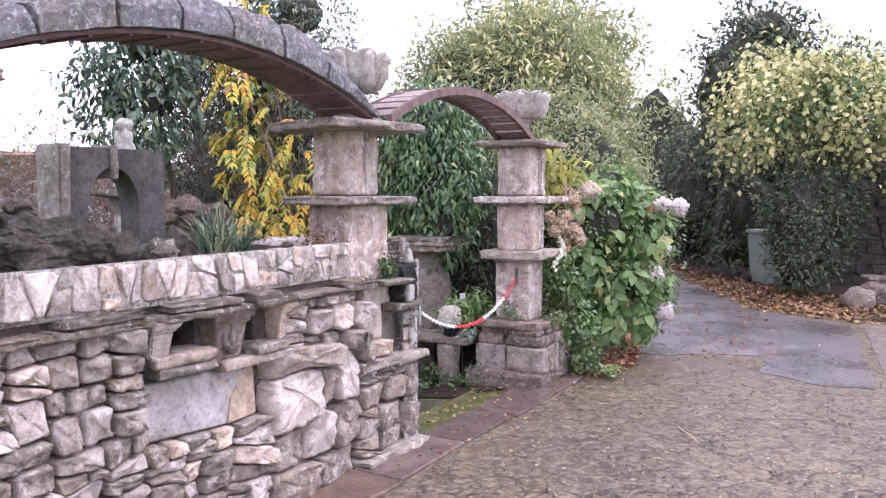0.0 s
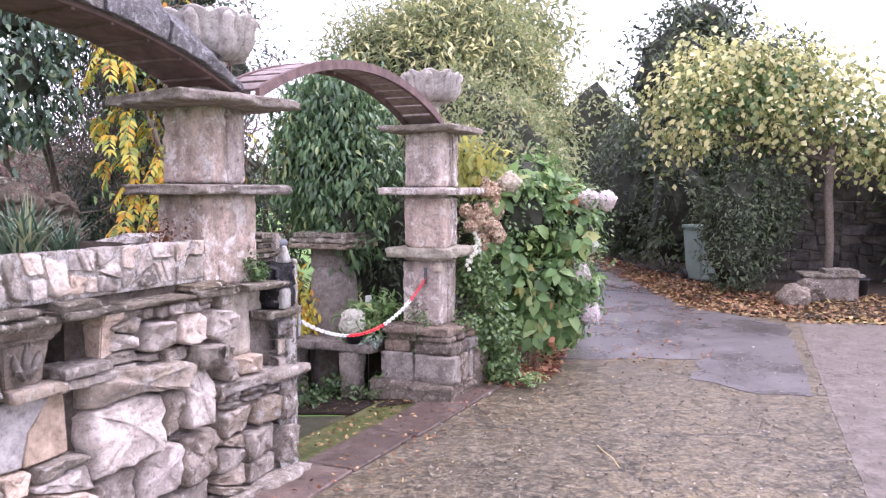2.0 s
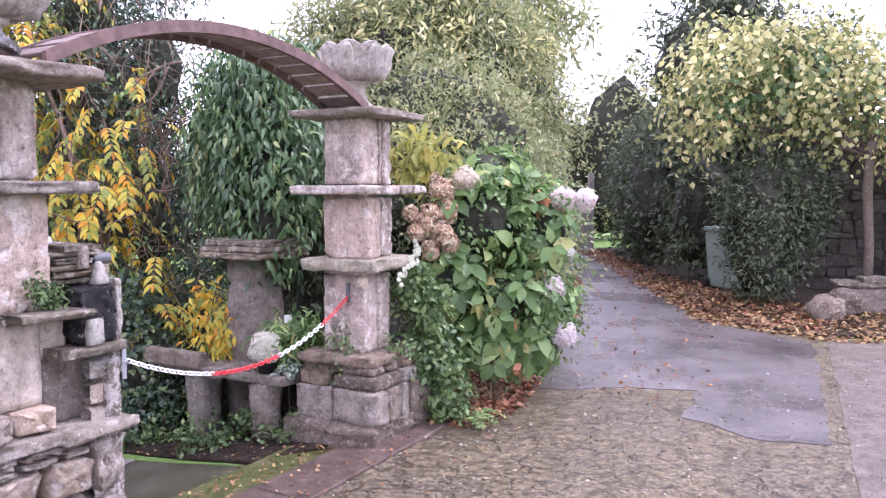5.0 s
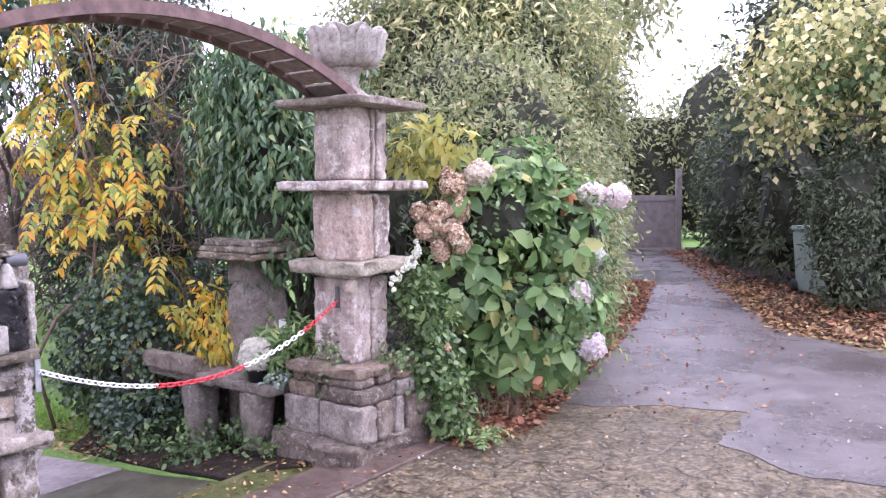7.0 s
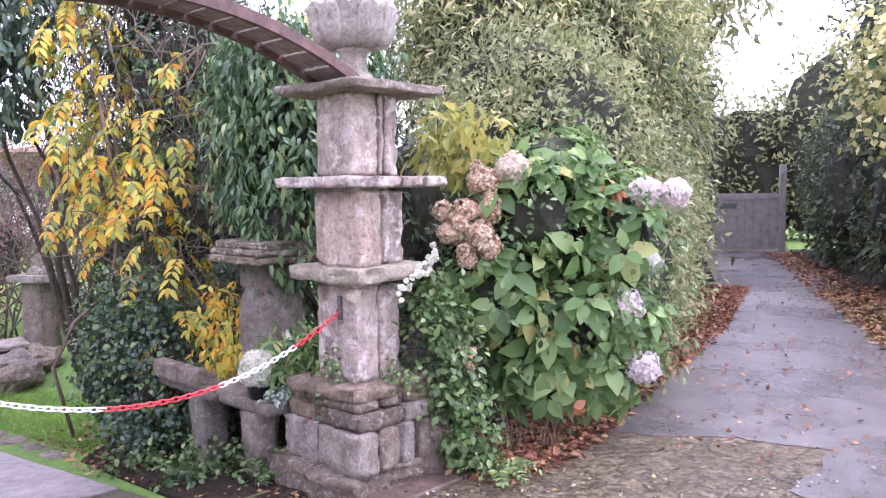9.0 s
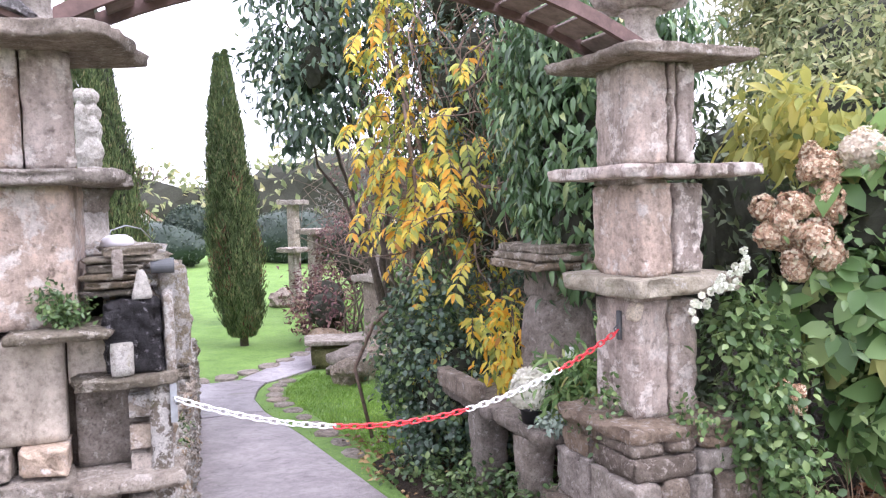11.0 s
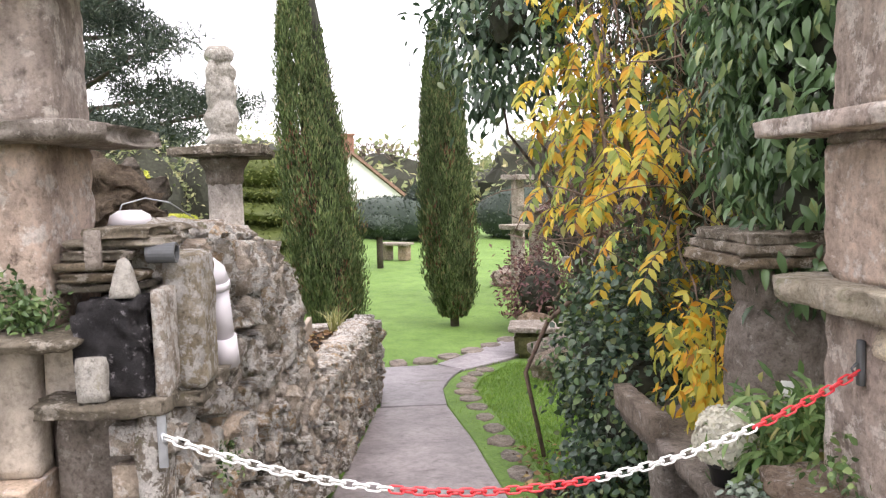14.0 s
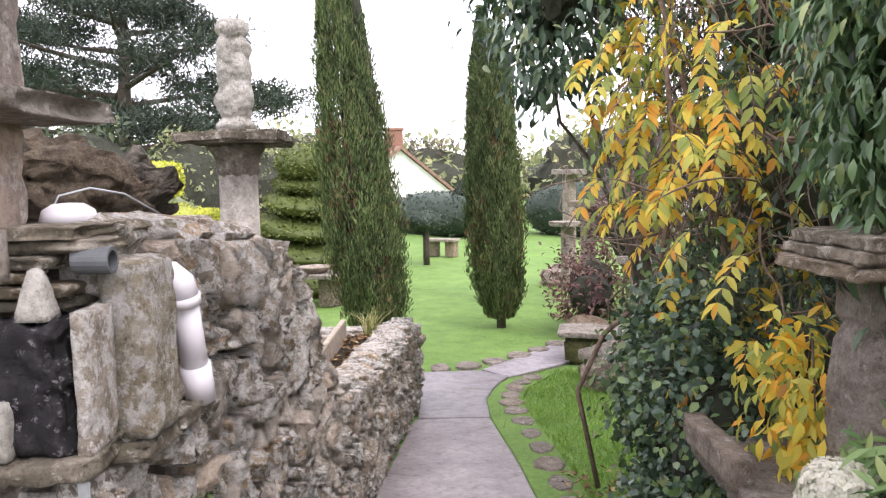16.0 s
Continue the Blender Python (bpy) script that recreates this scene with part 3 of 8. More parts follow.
def leaf_mesh(name, P, A, Nn, size, width=0.45, fine=False, curl=0.15):
    """Leaves at P that point along A and face Nn; size is one length or an array."""
    n = len(P)
    size = np.broadcast_to(np.asarray(size, dtype=float), (n,))[:, None]
    A = unit(A)
    S = unit(np.cross(A, Nn))
    Nn = unit(np.cross(S, A))
    L = size * A
    W = size * S * width * 0.5
    H = size * Nn
    if not fine:
        V = np.stack([P, P + 0.45 * L + W + 0.06 * H, P + L - curl * H, P + 0.45 * L - W + 0.06 * H], 1).reshape(-1, 3)
        i = np.arange(n)[:, None] * 4
        return quick(name, V, [np.concatenate([i + np.array([[0, 1, 2]]), i + np.array([[0, 2, 3]])])])
    b, t = P, P + L - curl * H
    m1, m2 = P + 0.33 * L, P + 0.68 * L - curl * 0.35 * H
    up = 0.07 * H
    V = np.stack([b, m1, m2, t, m1 + 0.95 * W + up, m2 + 0.8 * W + up, m1 - 0.95 * W + up, m2 - 0.8 * W + up], 1).reshape(-1, 3)
    i = np.arange(n)[:, None] * 8
    tri = np.concatenate([i + np.array([q]) for q in ([0, 4, 1], [2, 5, 3], [0, 1, 6], [2, 3, 7])])
    quad = np.concatenate([i + np.array([q]) for q in ([1, 4, 5, 2], [1, 2, 7, 6])])
    return quick(name, V, [tri, quad])


def crown_points(blobs, clumps, per, spread, seed, shell=0.75):
    """Clumps of points over the skins of ellipsoids (cx, cy, cz, rx, ry, rz)."""
    g = np.random.default_rng(seed)
    B = np.array(blobs, dtype=float)
    w = (B[:, 3] * B[:, 4] + B[:, 4] * B[:, 5] + B[:, 3] * B[:, 5])
    k = g.choice(len(B), clumps, p=w / w.sum())
    d = unit(g.normal(size=(clumps, 3)))
    r = shell + (1.08 - shell) * g.random((clumps, 1)) ** 0.6
    c = B[k, :3] + d * B[k, 3:] * r
    out = unit(d / B[k, 3:])
    P = np.repeat(c, per, 0) + g.normal(size=(clumps * per, 3)) * spread
    O = np.repeat(out, per, 0)
    return P, O, g


def crown(name, parent, material, blobs, clumps, per, size, spread, seed, droop=0.5, width=0.45, fine=False, shell=0.75, label="", flat=0.8, floor=None, curl=0.15):
    P, O, g = crown_points(blobs, clumps, per, spread, seed, shell)
    if floor is not None:
        keep = P[:, 2] > floor
        P, O = P[keep], O[keep]
    n = len(P)
    A = unit(g.normal(size=(n, 3)) * 0.7 + O * 0.55 + np.array([0, 0, -droop]))
    Nn = unit(O * flat + np.array([0, 0, 0.55]) + g.normal(size=(n, 3)) * 0.45)
    return tagged(part(name, leaf_mesh(name, P, A, Nn, size * g.uniform(0.65, 1.25, n), width, fine, curl), material, parent, label), kind="stuff")


def lump(cx, cy, cz, rx, ry, rz, amp=0.2, freq=2.0, seed=0.0, sub=3):
    """A lumpy ball, for rocks and the shaded inside of bushes."""
    bm = bmesh.new()
    bmesh.ops.create_icosphere(bm, subdivisions=sub, radius=1)
    for v in bm.verts:
        d = v.co.copy()
        k = 1 + amp * noise.noise(d * freq + Vector((seed, seed * 2, 0))) + amp * 0.5 * noise.noise(d * freq * 2.7 + Vector((0, seed, 9)))
        v.co = Vector((cx + d.x * rx * k, cy + d.y * ry * k, cz + d.z * rz * k))
    return bm


def lumps(name, blobs, scale, seed, amp=0.25, freq=2.0):
    bm = bmesh.new()
    for i, (cx, cy, cz, rx, ry, rz) in enumerate(blobs):
        o = lump(cx, cy, cz, rx * scale, ry * scale, rz * scale, amp, freq, seed + i * 3.7, 3)
        me = bpy.data.meshes.new("tmp")
        o.to_mesh(me)
        o.free()
        bm.from_mesh(me)
        bpy.data.meshes.remove(me)
    return bm


def limbs(parent, foot, tips, r0, seed, name="trunk", material=None, bend=0.12):
    """A trunk with limbs that run from foot towards tips."""
    g = random.Random(seed)
    runs = []
    foot = Vector(foot)
    for i, tip in enumerate(tips):
        tip = Vector(tip)
        mid = foot.lerp(tip, 0.45)
        mid.z = foot.z + (tip.z - foot.z) * 0.6
        pts = []
        for k in range(9):
            f = k / 8
            p = foot.lerp(mid, f * 2) if f < 0.5 else mid.lerp(tip, f * 2 - 1)
            pts.append(p + Vector((g.uniform(-1, 1), g.uniform(-1, 1), 0)) * bend * math.sin(f * math.pi))
        runs.append((pts, [r0 * (1 - 0.85 * k / 8) * (1 if i == 0 else 0.75) for k in range(9)]))
    return part(name, tube_mesh(name, runs, 7), material or M_BARK, parent, smooth=True)


# ---- ground ----
def drop(u, n):
    ks = [(-99, 0), (0.1, 0), (1.0, -0.12), (2.77, -0.3), (4.2, -0.42), (5.5, -0.52), (6.7, -0.6), (10, -0.68), (20, -0.8), (400, -0.8)]
    for (a, za), (b, zb) in zip(ks, ks[1:]):
        if n <= b:
            return za + (zb - za) * (n - a) / (b - a)
    return ks[-1][1]


def smooth(a, b, x):
    f = max(0.0, min(1.0, (x - a) / (b - a)))
    return f * f * (3 - 2 * f)


def land(x, y):
    p = WALL_INV @ Vector((x, y, 0))
    return drop(p.x, p.y) * (1 - smooth(2.0, 4.5, p.x)) if p.y < 12 else drop(p.x, p.y) * (1 - smooth(6.0, 30.0, p.x))


def build_ground():
    def axis(lo, hi, fine_lo, fine_hi, step):
        a, s = [], step
        x = fine_lo
        while x > lo:
            s *= 1.35
            x -= s
            a.append(x)
        a = a[::-1] + list(np.arange(fine_lo, fine_hi, step))
        x, s = fine_hi, step
        while x < hi:
            a.append(x)
            s *= 1.35
            x += s
        return a
    xs, ys = axis(-900, 900, -9, 7, 0.25), axis(-900, 900, -2, 15, 0.25)
    V = [(x, y, land(x, y) - 0.03) for y in ys for x in xs]
    w = len(xs)
    F = [(j * w + i, j * w + i + 1, (j + 1) * w + i + 1, (j + 1) * w + i) for j in range(len(ys) - 1) for i in range(w - 1)]
    solid("ground", quick("ground", V, [F]), M_LAWN, Matrix(), "mown green lawn sloping gently down from the gateway", "lawn", kind="structure", smooth=True)


def sheet(name, outline, z, material, label, category, thick=0.04, kind="structure", ragged=0.0):
    if ragged:
        fine = []
        for (x0, y0), (x1, y1) in zip(outline, outline[1:] + outline[:1]):
            k = max(1, int(math.hypot(x1 - x0, y1 - y0) / 0.07))
            fine += [(x0 + (x1 - x0) * i / k, y0 + (y1 - y0) * i / k) for i in range(k)]
        outline = [(x + ragged * (noise.noise(Vector((x * 3, y * 3, 0))) + 0.6 * noise.noise(Vector((x * 11, y * 11, 3)))), y + ragged * (noise.noise(Vector((x * 3, y * 3, 7))) + 0.6 * noise.noise(Vector((x * 11, y * 11, 9))))) for x, y in fine]
    bm = bmesh.new()
    f = bm.faces.new([bm.verts.new((x, y, z)) for x, y in outline])
    if f.normal.z < 0:
        f.normal_flip()
    ext = bmesh.ops.extrude_face_region(bm, geom=[f])
    bmesh.ops.translate(bm, verts=[v for v in ext["geom"] if isinstance(v, bmesh.types.BMVert)], vec=(0, 0, -thick))
    bmesh.ops.recalc_face_normals(bm, faces=bm.faces[:])
    return solid(name, bm, material, Matrix(), label, category, kind=kind)


build_ground()
sheet("drive", [(-5.2, -3.0), (9, -3.0), (9, 6.5), (7.5, 9.5), (5.6, 9.8), (4.45, 10.9), (4.6, 13.2), (5.0, 16), (5.5, 22.6), (6.6, 30), (2.8, 30), (3.6, 22.6), (3.2, 16), (2.7, 11.5), (2.1, 8.6), (1.5, 7.4), (0.95, 6.85), (-0.02, 5.0)], 0.0, M_DRIVE,
      "wet cracked concrete drive with moss and gravel", "drive")
sheet("road", [(1.8, 7.92), (2.3, 7.82), (2.75, 7.9), (3.22, 7.78), (3.0, 7.3), (2.86, 7.06), (3.05, 6.75), (3.28, 6.52), (3.58, 6.42), (4.33, 8.05), (5.0, 9.6), (4.4, 11.0), (4.55, 13.2), (4.95, 16), (5.4, 22.5), (3.9, 22.5), (3.4, 16), (2.75, 12.0), (2.1, 9.0)], 0.006, M_TARMAC,
      "smooth wet grey tarmac drive surface", "drive", 0.03, ragged=0.05)
sheet("drive", [(-0.56, -2.8), (2.75, 4.37), (3.68, 6.38), (5.2, 9.68), (7.4, 9.3), (8.9, 6.4), (8.9, -2.8)], 0.005, stone_mat("pale_gritty_concrete", (0.1, 0.088, 0.078), (0.165, 0.15, 0.14), (0.25, 0.232, 0.222), 5, 0.45, 0.7, (0.1, 0.085, 0.05), 0.36), "pale gritty concrete strip beside the drive", "drive", 0.03, ragged=0.02)

# ---- front wall ----
rng = random.Random(4)
wall = thing("wall_front", WALL, "low garden wall of pale rubble stone with niches", "wall", kind="structure")
W0 = -3.4


def core_boxes(boxes, name, material, parent, amp=0.0):
    bm = bmesh.new()
    for x0, x1, y0, y1, z0, z1 in boxes:
        bmesh.ops.create_cube(bm, size=1, matrix=Matrix.LocRotScale(((x0 + x1) / 2, (y0 + y1) / 2, (z0 + z1) / 2), None, (x1 - x0, y1 - y0, z1 - z0)))
    return part(name, bm, material, parent)


core_boxes([(W0, -0.02, 0.1, 0.44, -0.1, 0.55), (W0, -2.11, 0.102, 0.442, 0.55, 1.08), (-2.11, -1.38, 0.104, 0.438, 0.55, 0.86), (-1.38, -0.5, 0.102, 0.442, 0.55, 1.08),
            (-2.11, -1.38, 0.36, 0.446, 0.86, 1.08), (-0.5, -0.02, 0.14, 0.444, 0.55, 1.08), (-1.76, -1.5, 0.1, 0.4, 0.86, 1.08), (W0, -0.62, 0.07, 0.44, 1.08, 1.3)], "mortar_core", M_MORTAR, wall)


def front(x, o, y):
    return (x, 0.05 - o, y)


KW = dict(depth=0.062, back=0.075, gap=0.009, wear=0.36, flat=0.8, cut=0.12)
lay_stones("stone", [[(W0, 0.0), (-2.75, 0.0), (-2.68, 0.3), (W0, 0.34)], [(-2.75, 0.0), (-2.1, 0.0), (-2.14, 0.28), (-2.68, 0.3)], [(-2.1, 0.0), (-1.36, 0.0), (-1.36, 0.22), (-2.14, 0.28)], [(-2.14, 0.28), (-1.36, 0.22), (-1.36, 0.52), (-2.1, 0.54)]], 0.02, wall, front, rng, [M_RUBBLE, M_RUBBLE, M_PALE], 0.26, 1.8, **KW)
lay_stones("stone", [[(W0, 0.34), (-2.68, 0.3), (-2.7, 0.62), (W0, 0.66)], [(-2.68, 0.3), (-2.14, 0.28), (-2.1, 0.64), (-2.7, 0.62)], [(W0, 0.66), (-2.7, 0.62), (-2.1, 0.64), (-2.11, 0.88), (W0, 0.88)], rect(W0, -2.12, 0.88, 1.08)], 0.018, wall, front, rng, [M_RUBBLE, M_RUBBLE, M_PALE], 0.26, 1.5, **KW)
# stones set one by one between the panel and the gateway pier
SINGLE = ([(-1.36, 0.4), (-1.0, 0.44), (-0.98, 0.68), (-1.1, 0.7), (-1.36, 0.66)], [(-1.36, 0.67), (-1.11, 0.71), (-0.86, 0.68), (-0.84, 0.8), (-1.2, 0.83), (-1.36, 0.8)], [(-0.98, 0.47), (-0.88, 0.46), (-0.87, 0.67), (-0.97, 0.68)],
          [(-0.86, 0.47), (-0.7, 0.46), (-0.65, 0.58), (-0.68, 0.74), (-0.78, 0.79), (-0.85, 0.7)], [(-1.12, 0.2), (-0.9, 0.2), (-0.88, 0.42), (-0.99, 0.46), (-1.1, 0.4)], [(-0.88, 0.2), (-0.65, 0.21), (-0.65, 0.44), (-0.87, 0.44)],
          [(-1.36, 0.0), (-1.02, 0.0), (-1.0, 0.18), (-1.36, 0.2)], [(-1.0, 0.0), (-0.65, 0.0), (-0.66, 0.19), (-0.99, 0.18)], [(-1.36, 0.21), (-1.13, 0.2), (-1.12, 0.39), (-1.36, 0.39)],
          [(-1.09, 0.86), (-0.91, 0.86), (-0.9, 1.0), (-1.07, 1.01)], [(-0.89, 0.86), (-0.73, 0.86), (-0.71, 1.01), (-0.88, 1.02)], [(-0.7, 0.85), (-0.535, 0.85), (-0.535, 1.0), (-0.69, 1.01)], [(-0.8, 0.73), (-0.64, 0.72), (-0.63, 0.85), (-0.8, 0.86)], [(-0.62, 0.72), (-0.535, 0.73), (-0.535, 0.84), (-0.61, 0.85)])
for k_, outline_ in enumerate(SINGLE):
    lay_stones("stone", [outline_], 9.0, wall, front, rng, [M_PALE if k_ in (0, 3, 4, 9, 10, 11) else M_RUBBLE], 0.2, 1.0, depth=0.07 if k_ < 9 else 0.1, back=0.075, gap=0.006 if k_ < 9 else 0.01, wear=0.26, flat=0.82, cut=0.08 if k_ < 9 else 0.19)
lay_stones("stone", [rect(-1.26, -1.09, 0.81, 1.07), rect(-1.09, -0.5, 1.01, 1.07), rect(-1.1, -0.8, 0.8, 0.86)], 0.012, wall, front, rng, [M_RUBBLE, M_PALE], 0.25, 2.6, **KW)
lay_stones("stone", [[(-0.62, 0.06), (-0.43, 0.05), (-0.42, 0.34), (-0.62, 0.34)], [(-0.42, 0.05), (-0.15, 0.05), (-0.15, 0.33), (-0.42, 0.33)], [(-0.62, 0.35), (-0.35, 0.34), (-0.34, 0.49), (-0.62, 0.49)], [(-0.34, 0.34), (-0.15, 0.34), (-0.15, 0.5), (-0.34, 0.5)], [(-0.14, 0.06), (0.0, 0.06), (0.0, 0.3), (-0.14, 0.3)], [(-0.14, 0.31), (0.0, 0.31), (0.0, 0.55), (-0.14, 0.55)]], 0.045, wall, front, rng, [M_RUBBLE], 0.3, 1.3, **KW)
lay_stones("stone", [rect(-0.62, -0.15, 0.5, 0.57)], 0.008, wall, front, rng, [M_RUBBLE], 0.15, 4.0, **KW)
lay_stones("stone", [rect(-0.6, -0.3, 0.635, 0.735)], 0.02, wall, front, rng, [M_RUBBLE, M_PALE], 0.2, 1.4, depth=0.08, back=0.1, gap=0.008, wear=0.3, cut=0.08)
# band of crazy paving under the bed
lay_stones("crazy_stone", [rect(W0, -2.3, 1.15, 1.345), rect(-2.3, -1.4, 1.15, 1.345), rect(-1.4, -0.64, 1.15, 1.345)], 0.02, wall, lambda x, o, y: (x, 0.055 - o, y), rng, [M_PALE, M_PALE, M_RUBBLE], 0.5, 1.0, depth=0.024, back=0.05, gap=0.01, wear=0.3, flat=0.88, cut=0.12)
part("pointing", rough_box(W0, -0.645, 0.046, 0.068, 1.14, 1.34, 5, 0.004, 0.004, 9, 3), M_SIDE, wall, "pale rough mortar pointing")
# ledges
x = W0
while x < -0.2:
    w = rng.uniform(0.3, 0.55)
    e = min(x + w, -0.16)
    if e > -0.3:
        e = -0.16
    part("ledge_slab", hewn(x, e - 0.008, -0.05 - rng.uniform(0, 0.05), 0.2, 1.074 + rng.uniform(-0.006, 0.006), 1.108 + rng.uniform(-0.006, 0.004), x + 31, 0.007, 0.008, 0.05, 0.02, step=0.026), M_LEDGE, wall)
    if rng.random() < 0.75:
        part("ledge_slab", hewn(x + rng.uniform(-0.03, 0.06), e + rng.uniform(-0.08, 0.02), -0.03 - rng.uniform(0, 0.05), 0.2, 1.11, 1.14 + rng.uniform(-0.008, 0.008), x + 9, 0.007, 0.008, 0.05, 0.02, step=0.026), M_LEDGE, wall)
    x = e
for x0, x1, z0, z1, dd in ((-2.1, -1.76, 0.88, 0.93, 0.03), (-2.08, -1.74, 0.83, 0.88, 0.02), (-1.72, -1.48, 0.8, 0.845, 0.04), (-1.5, -1.25, 0.84, 0.885, 0.03), (-1.48, -1.22, 0.795, 0.835, 0.02),
                          (-0.66, -0.28, 0.575, 0.63, 0.05), (-0.3, 0.04, 0.565, 0.62, 0.06), (-0.64, 0.05, -0.02, 0.05, 0.08)):
    part("sill_stone", hewn(x0, x1, -dd - 0.02, 0.16, z0, z1, x0 * 3 + z0 + 20, 0.007, 0.01, 0.045, 0.014, step=0.026), M_RUBBLE, wall)
# large panel and the smooth slabs in the niches
for outline_, mat_, lab_ in (([(-2.08, 0.55), (-1.63, 0.53), (-1.6, 0.66), (-1.5, 0.79), (-2.07, 0.8)], M_PANEL, "large smooth grey panel stone"), ([(-1.626, 0.53), (-1.42, 0.53), (-1.42, 0.77), (-1.495, 0.785), (-1.595, 0.66)], stone_mat("orange_panel_stone", (0.32, 0.25, 0.19), (0.42, 0.33, 0.25), (0.5, 0.42, 0.34), 4, 0.9, 0.3, None, 0.5, 0.05), "smooth orange-stained panel stone")):
    V_, Q_, T_ = stone_piece(outline_, rng, gap=0.0, depth=0.03, back=0.04, wear=0.015, flat=0.9)
    part("panel_stone", quick("panel_stone", [(a, 0.07 - b * 0.8, c) for a, b, c in V_], [Q_, T_]), mat_, wall, lab_)
part("niche_slab", hewn(-0.53, -0.31, 0.045, 0.15, 0.73, 1.07, 5, 0.005, 0.01), M_PLASTER, wall, "cream smooth stone slab set in a niche")
part("niche_slab", hewn(-0.29, -0.02, 0.09, 0.2, 0.62, 0.905, 6, 0.006, 0.012), M_BENCH, wall)
part("niche_slab", rough_box(-0.3, -0.17, 0.08, 0.16, 0.9, 1.07, 3, 0.01, 0.006, 6, 7), M_PLASTER, wall)
part("niche_shelf", hewn(-0.3, 0.035, -0.06, 0.16, 0.9, 0.94, 8, 0.008, 0.01, 0.05, 0.02, step=0.022), M_LEDGE, wall)


def corbel(x0, x1, z0, z1, carved):
    c = thing("corbel", WALL @ pose((x0 + x1) / 2, 0, 0), "tapered carved stone corbel with a leaf motif" if carved else "moulded stone bracket between wall openings", "corbel", "corbels in the wall openings")
    hw = (x1 - x0) / 2
    h = z1 - z0
    bm = bmesh.new()
    for a, b, k0, k1, d0, d1 in ((0, 0.72, 0.62, 0.8, 0.05, 0.075), (0.72, 0.82, 0.9, 0.95, 0.085, 0.09), (0.82, 1.0, 1.0, 1.08, 0.1, 0.115)):
        r = bmesh.ops.create_cube(bm, size=1)
        for v in r["verts"]:
            top = v.co.z > 0
            k, d = (k1, d1) if top else (k0, d0)
            v.co = Vector(((1 if v.co.x > 0 else -1) * hw * k, 0.2 if v.co.y > 0 else 0.07 - d, z0 + h * (b if top else a)))
    bmesh.ops.bevel(bm, geom=bm.edges[:], offset=0.006, segments=2, affect="EDGES")
    part("block", bm, M_BENCH if carved else M_PALE, c)
    if carved:
        runs = []
        for dx, dz, bend in ((0, 0.14, 0), (-0.045, 0.1, -0.03), (0.045, 0.1, 0.03)):
            runs.append(([(dx * 0.2, 0.003, z0 + 0.03), (dx * 0.6 + bend * 0.6, -0.003, z0 + 0.05 + dz * 0.4), (dx + bend * 0.3, -0.008, z0 + 0.03 + dz)], [0.012, 0.018, 0.005]))
        runs.append(([(-0.05, 0.003, z0 + 0.055), (0, -0.003, z0 + 0.06), (0.05, 0.003, z0 + 0.055)], [0.006, 0.011, 0.006]))
        part("carving", tube_mesh("carving", runs, 8), M_BENCH, c, smooth=True)


corbel(-1.75, -1.5, 0.845, 1.075, True)
corbel(-2.1, -1.95, 0.91, 1.075, False)
corbel(-1.3, -1.2, 0.88, 1.075, False)

# small objects in the right-hand niche
black = thing("black_rock", WALL @ pose(0, 0, 0), "black lichened rock holding pale stone chips on a shelf", "rock")
part("rock", hewn(-0.185, -0.005, -0.03, 0.16, 0.94, 1.18, 2, 0.026, 0.03, step=0.013), M_BLACK, black)
part("stone_chip", hewn(-0.17, -0.1, -0.06, -0.02, 0.942, 1.05, 1, 0.004, 0.008, step=0.02), M_STATUE, black)
part("stone_chip", hewn(-0.1, -0.03, -0.02, 0.04, 1.18, 1.275, 4, 0.005, 0.01, taper=0.62, step=0.02), M_STATUE, black)

# end of the wall by the gateway: stacked slates over the black rock
stack = thing("slate_stack", WALL @ pose(0, 0, 0), "stack of thin grey slates at the wall end", "stone stack")
for i in range(6):
    z0 = 1.185 + i * 0.027
    part("slate", hewn(-0.22 + rng.uniform(-0.05, 0.03), -0.02 + rng.uniform(-0.06, 0.05) + 0.02 * (i > 3), 0.03 + rng.uniform(0, 0.05), 0.2 if i < 5 else 0.4, z0, z0 + 0.025, i + 20, 0.006, 0.008, 0.05, 0.02, step=0.024), M_LEDGE, stack)
part("slate", hewn(-0.152, -0.118, -0.005, 0.03, 1.25, 1.345, 31, 0.003, 0.006, step=0.02), M_SLAB, stack)

part("end_slab", hewn(-0.006, 0.03, -0.015, 0.1, 0.93, 1.2, 40, 0.006, 0.008, 0.01, step=0.024), M_SIDE, stack, "upright thin mossy slab")
part("end_slab", hewn(-0.06, 0.012, -0.02, 0.12, 0.0, 0.9, 41, 0.012, 0.014), M_SIDE, stack)

# raised bed behind the wall
solid("raised_bed", rough_box(W0, -0.25, 0.44, 1.35, -0.3, 1.27, 6, 0.02, 0.03, 4, 2), M_SOIL, WALL, "raised bed of dark soil behind the wall", "flower bed", kind="structure")

# ---- pillars ----
def drum(p, cu, cn, hu, hn, z0, z1, seed, joints=(0.62,), rot=0.0, gap=0.012):
    """One storey of a pillar: upright stones side by side with open joints."""
    r = random.Random(seed)
    cuts = [0.0, *joints, 1.0]
    for i, (a, b) in enumerate(zip(cuts, cuts[1:])):
        x0, x1 = -hu + 2 * hu * a + (gap / 2 if i else 0), -hu + 2 * hu * b - (gap / 2 if b < 1 else 0)
        k = r.uniform(-0.5, 0.5) * min(0.024, gap * 2)
        part("block", hewn(x0, x1, -hn + k, hn + k, z0 + r.uniform(0, 0.006), z1, seed + i * 3.7, 0.01, 0.009, step=0.024), M_PILLAR, p).matrix_basis = pose(cu, cn, 0, 0, 0, rot)


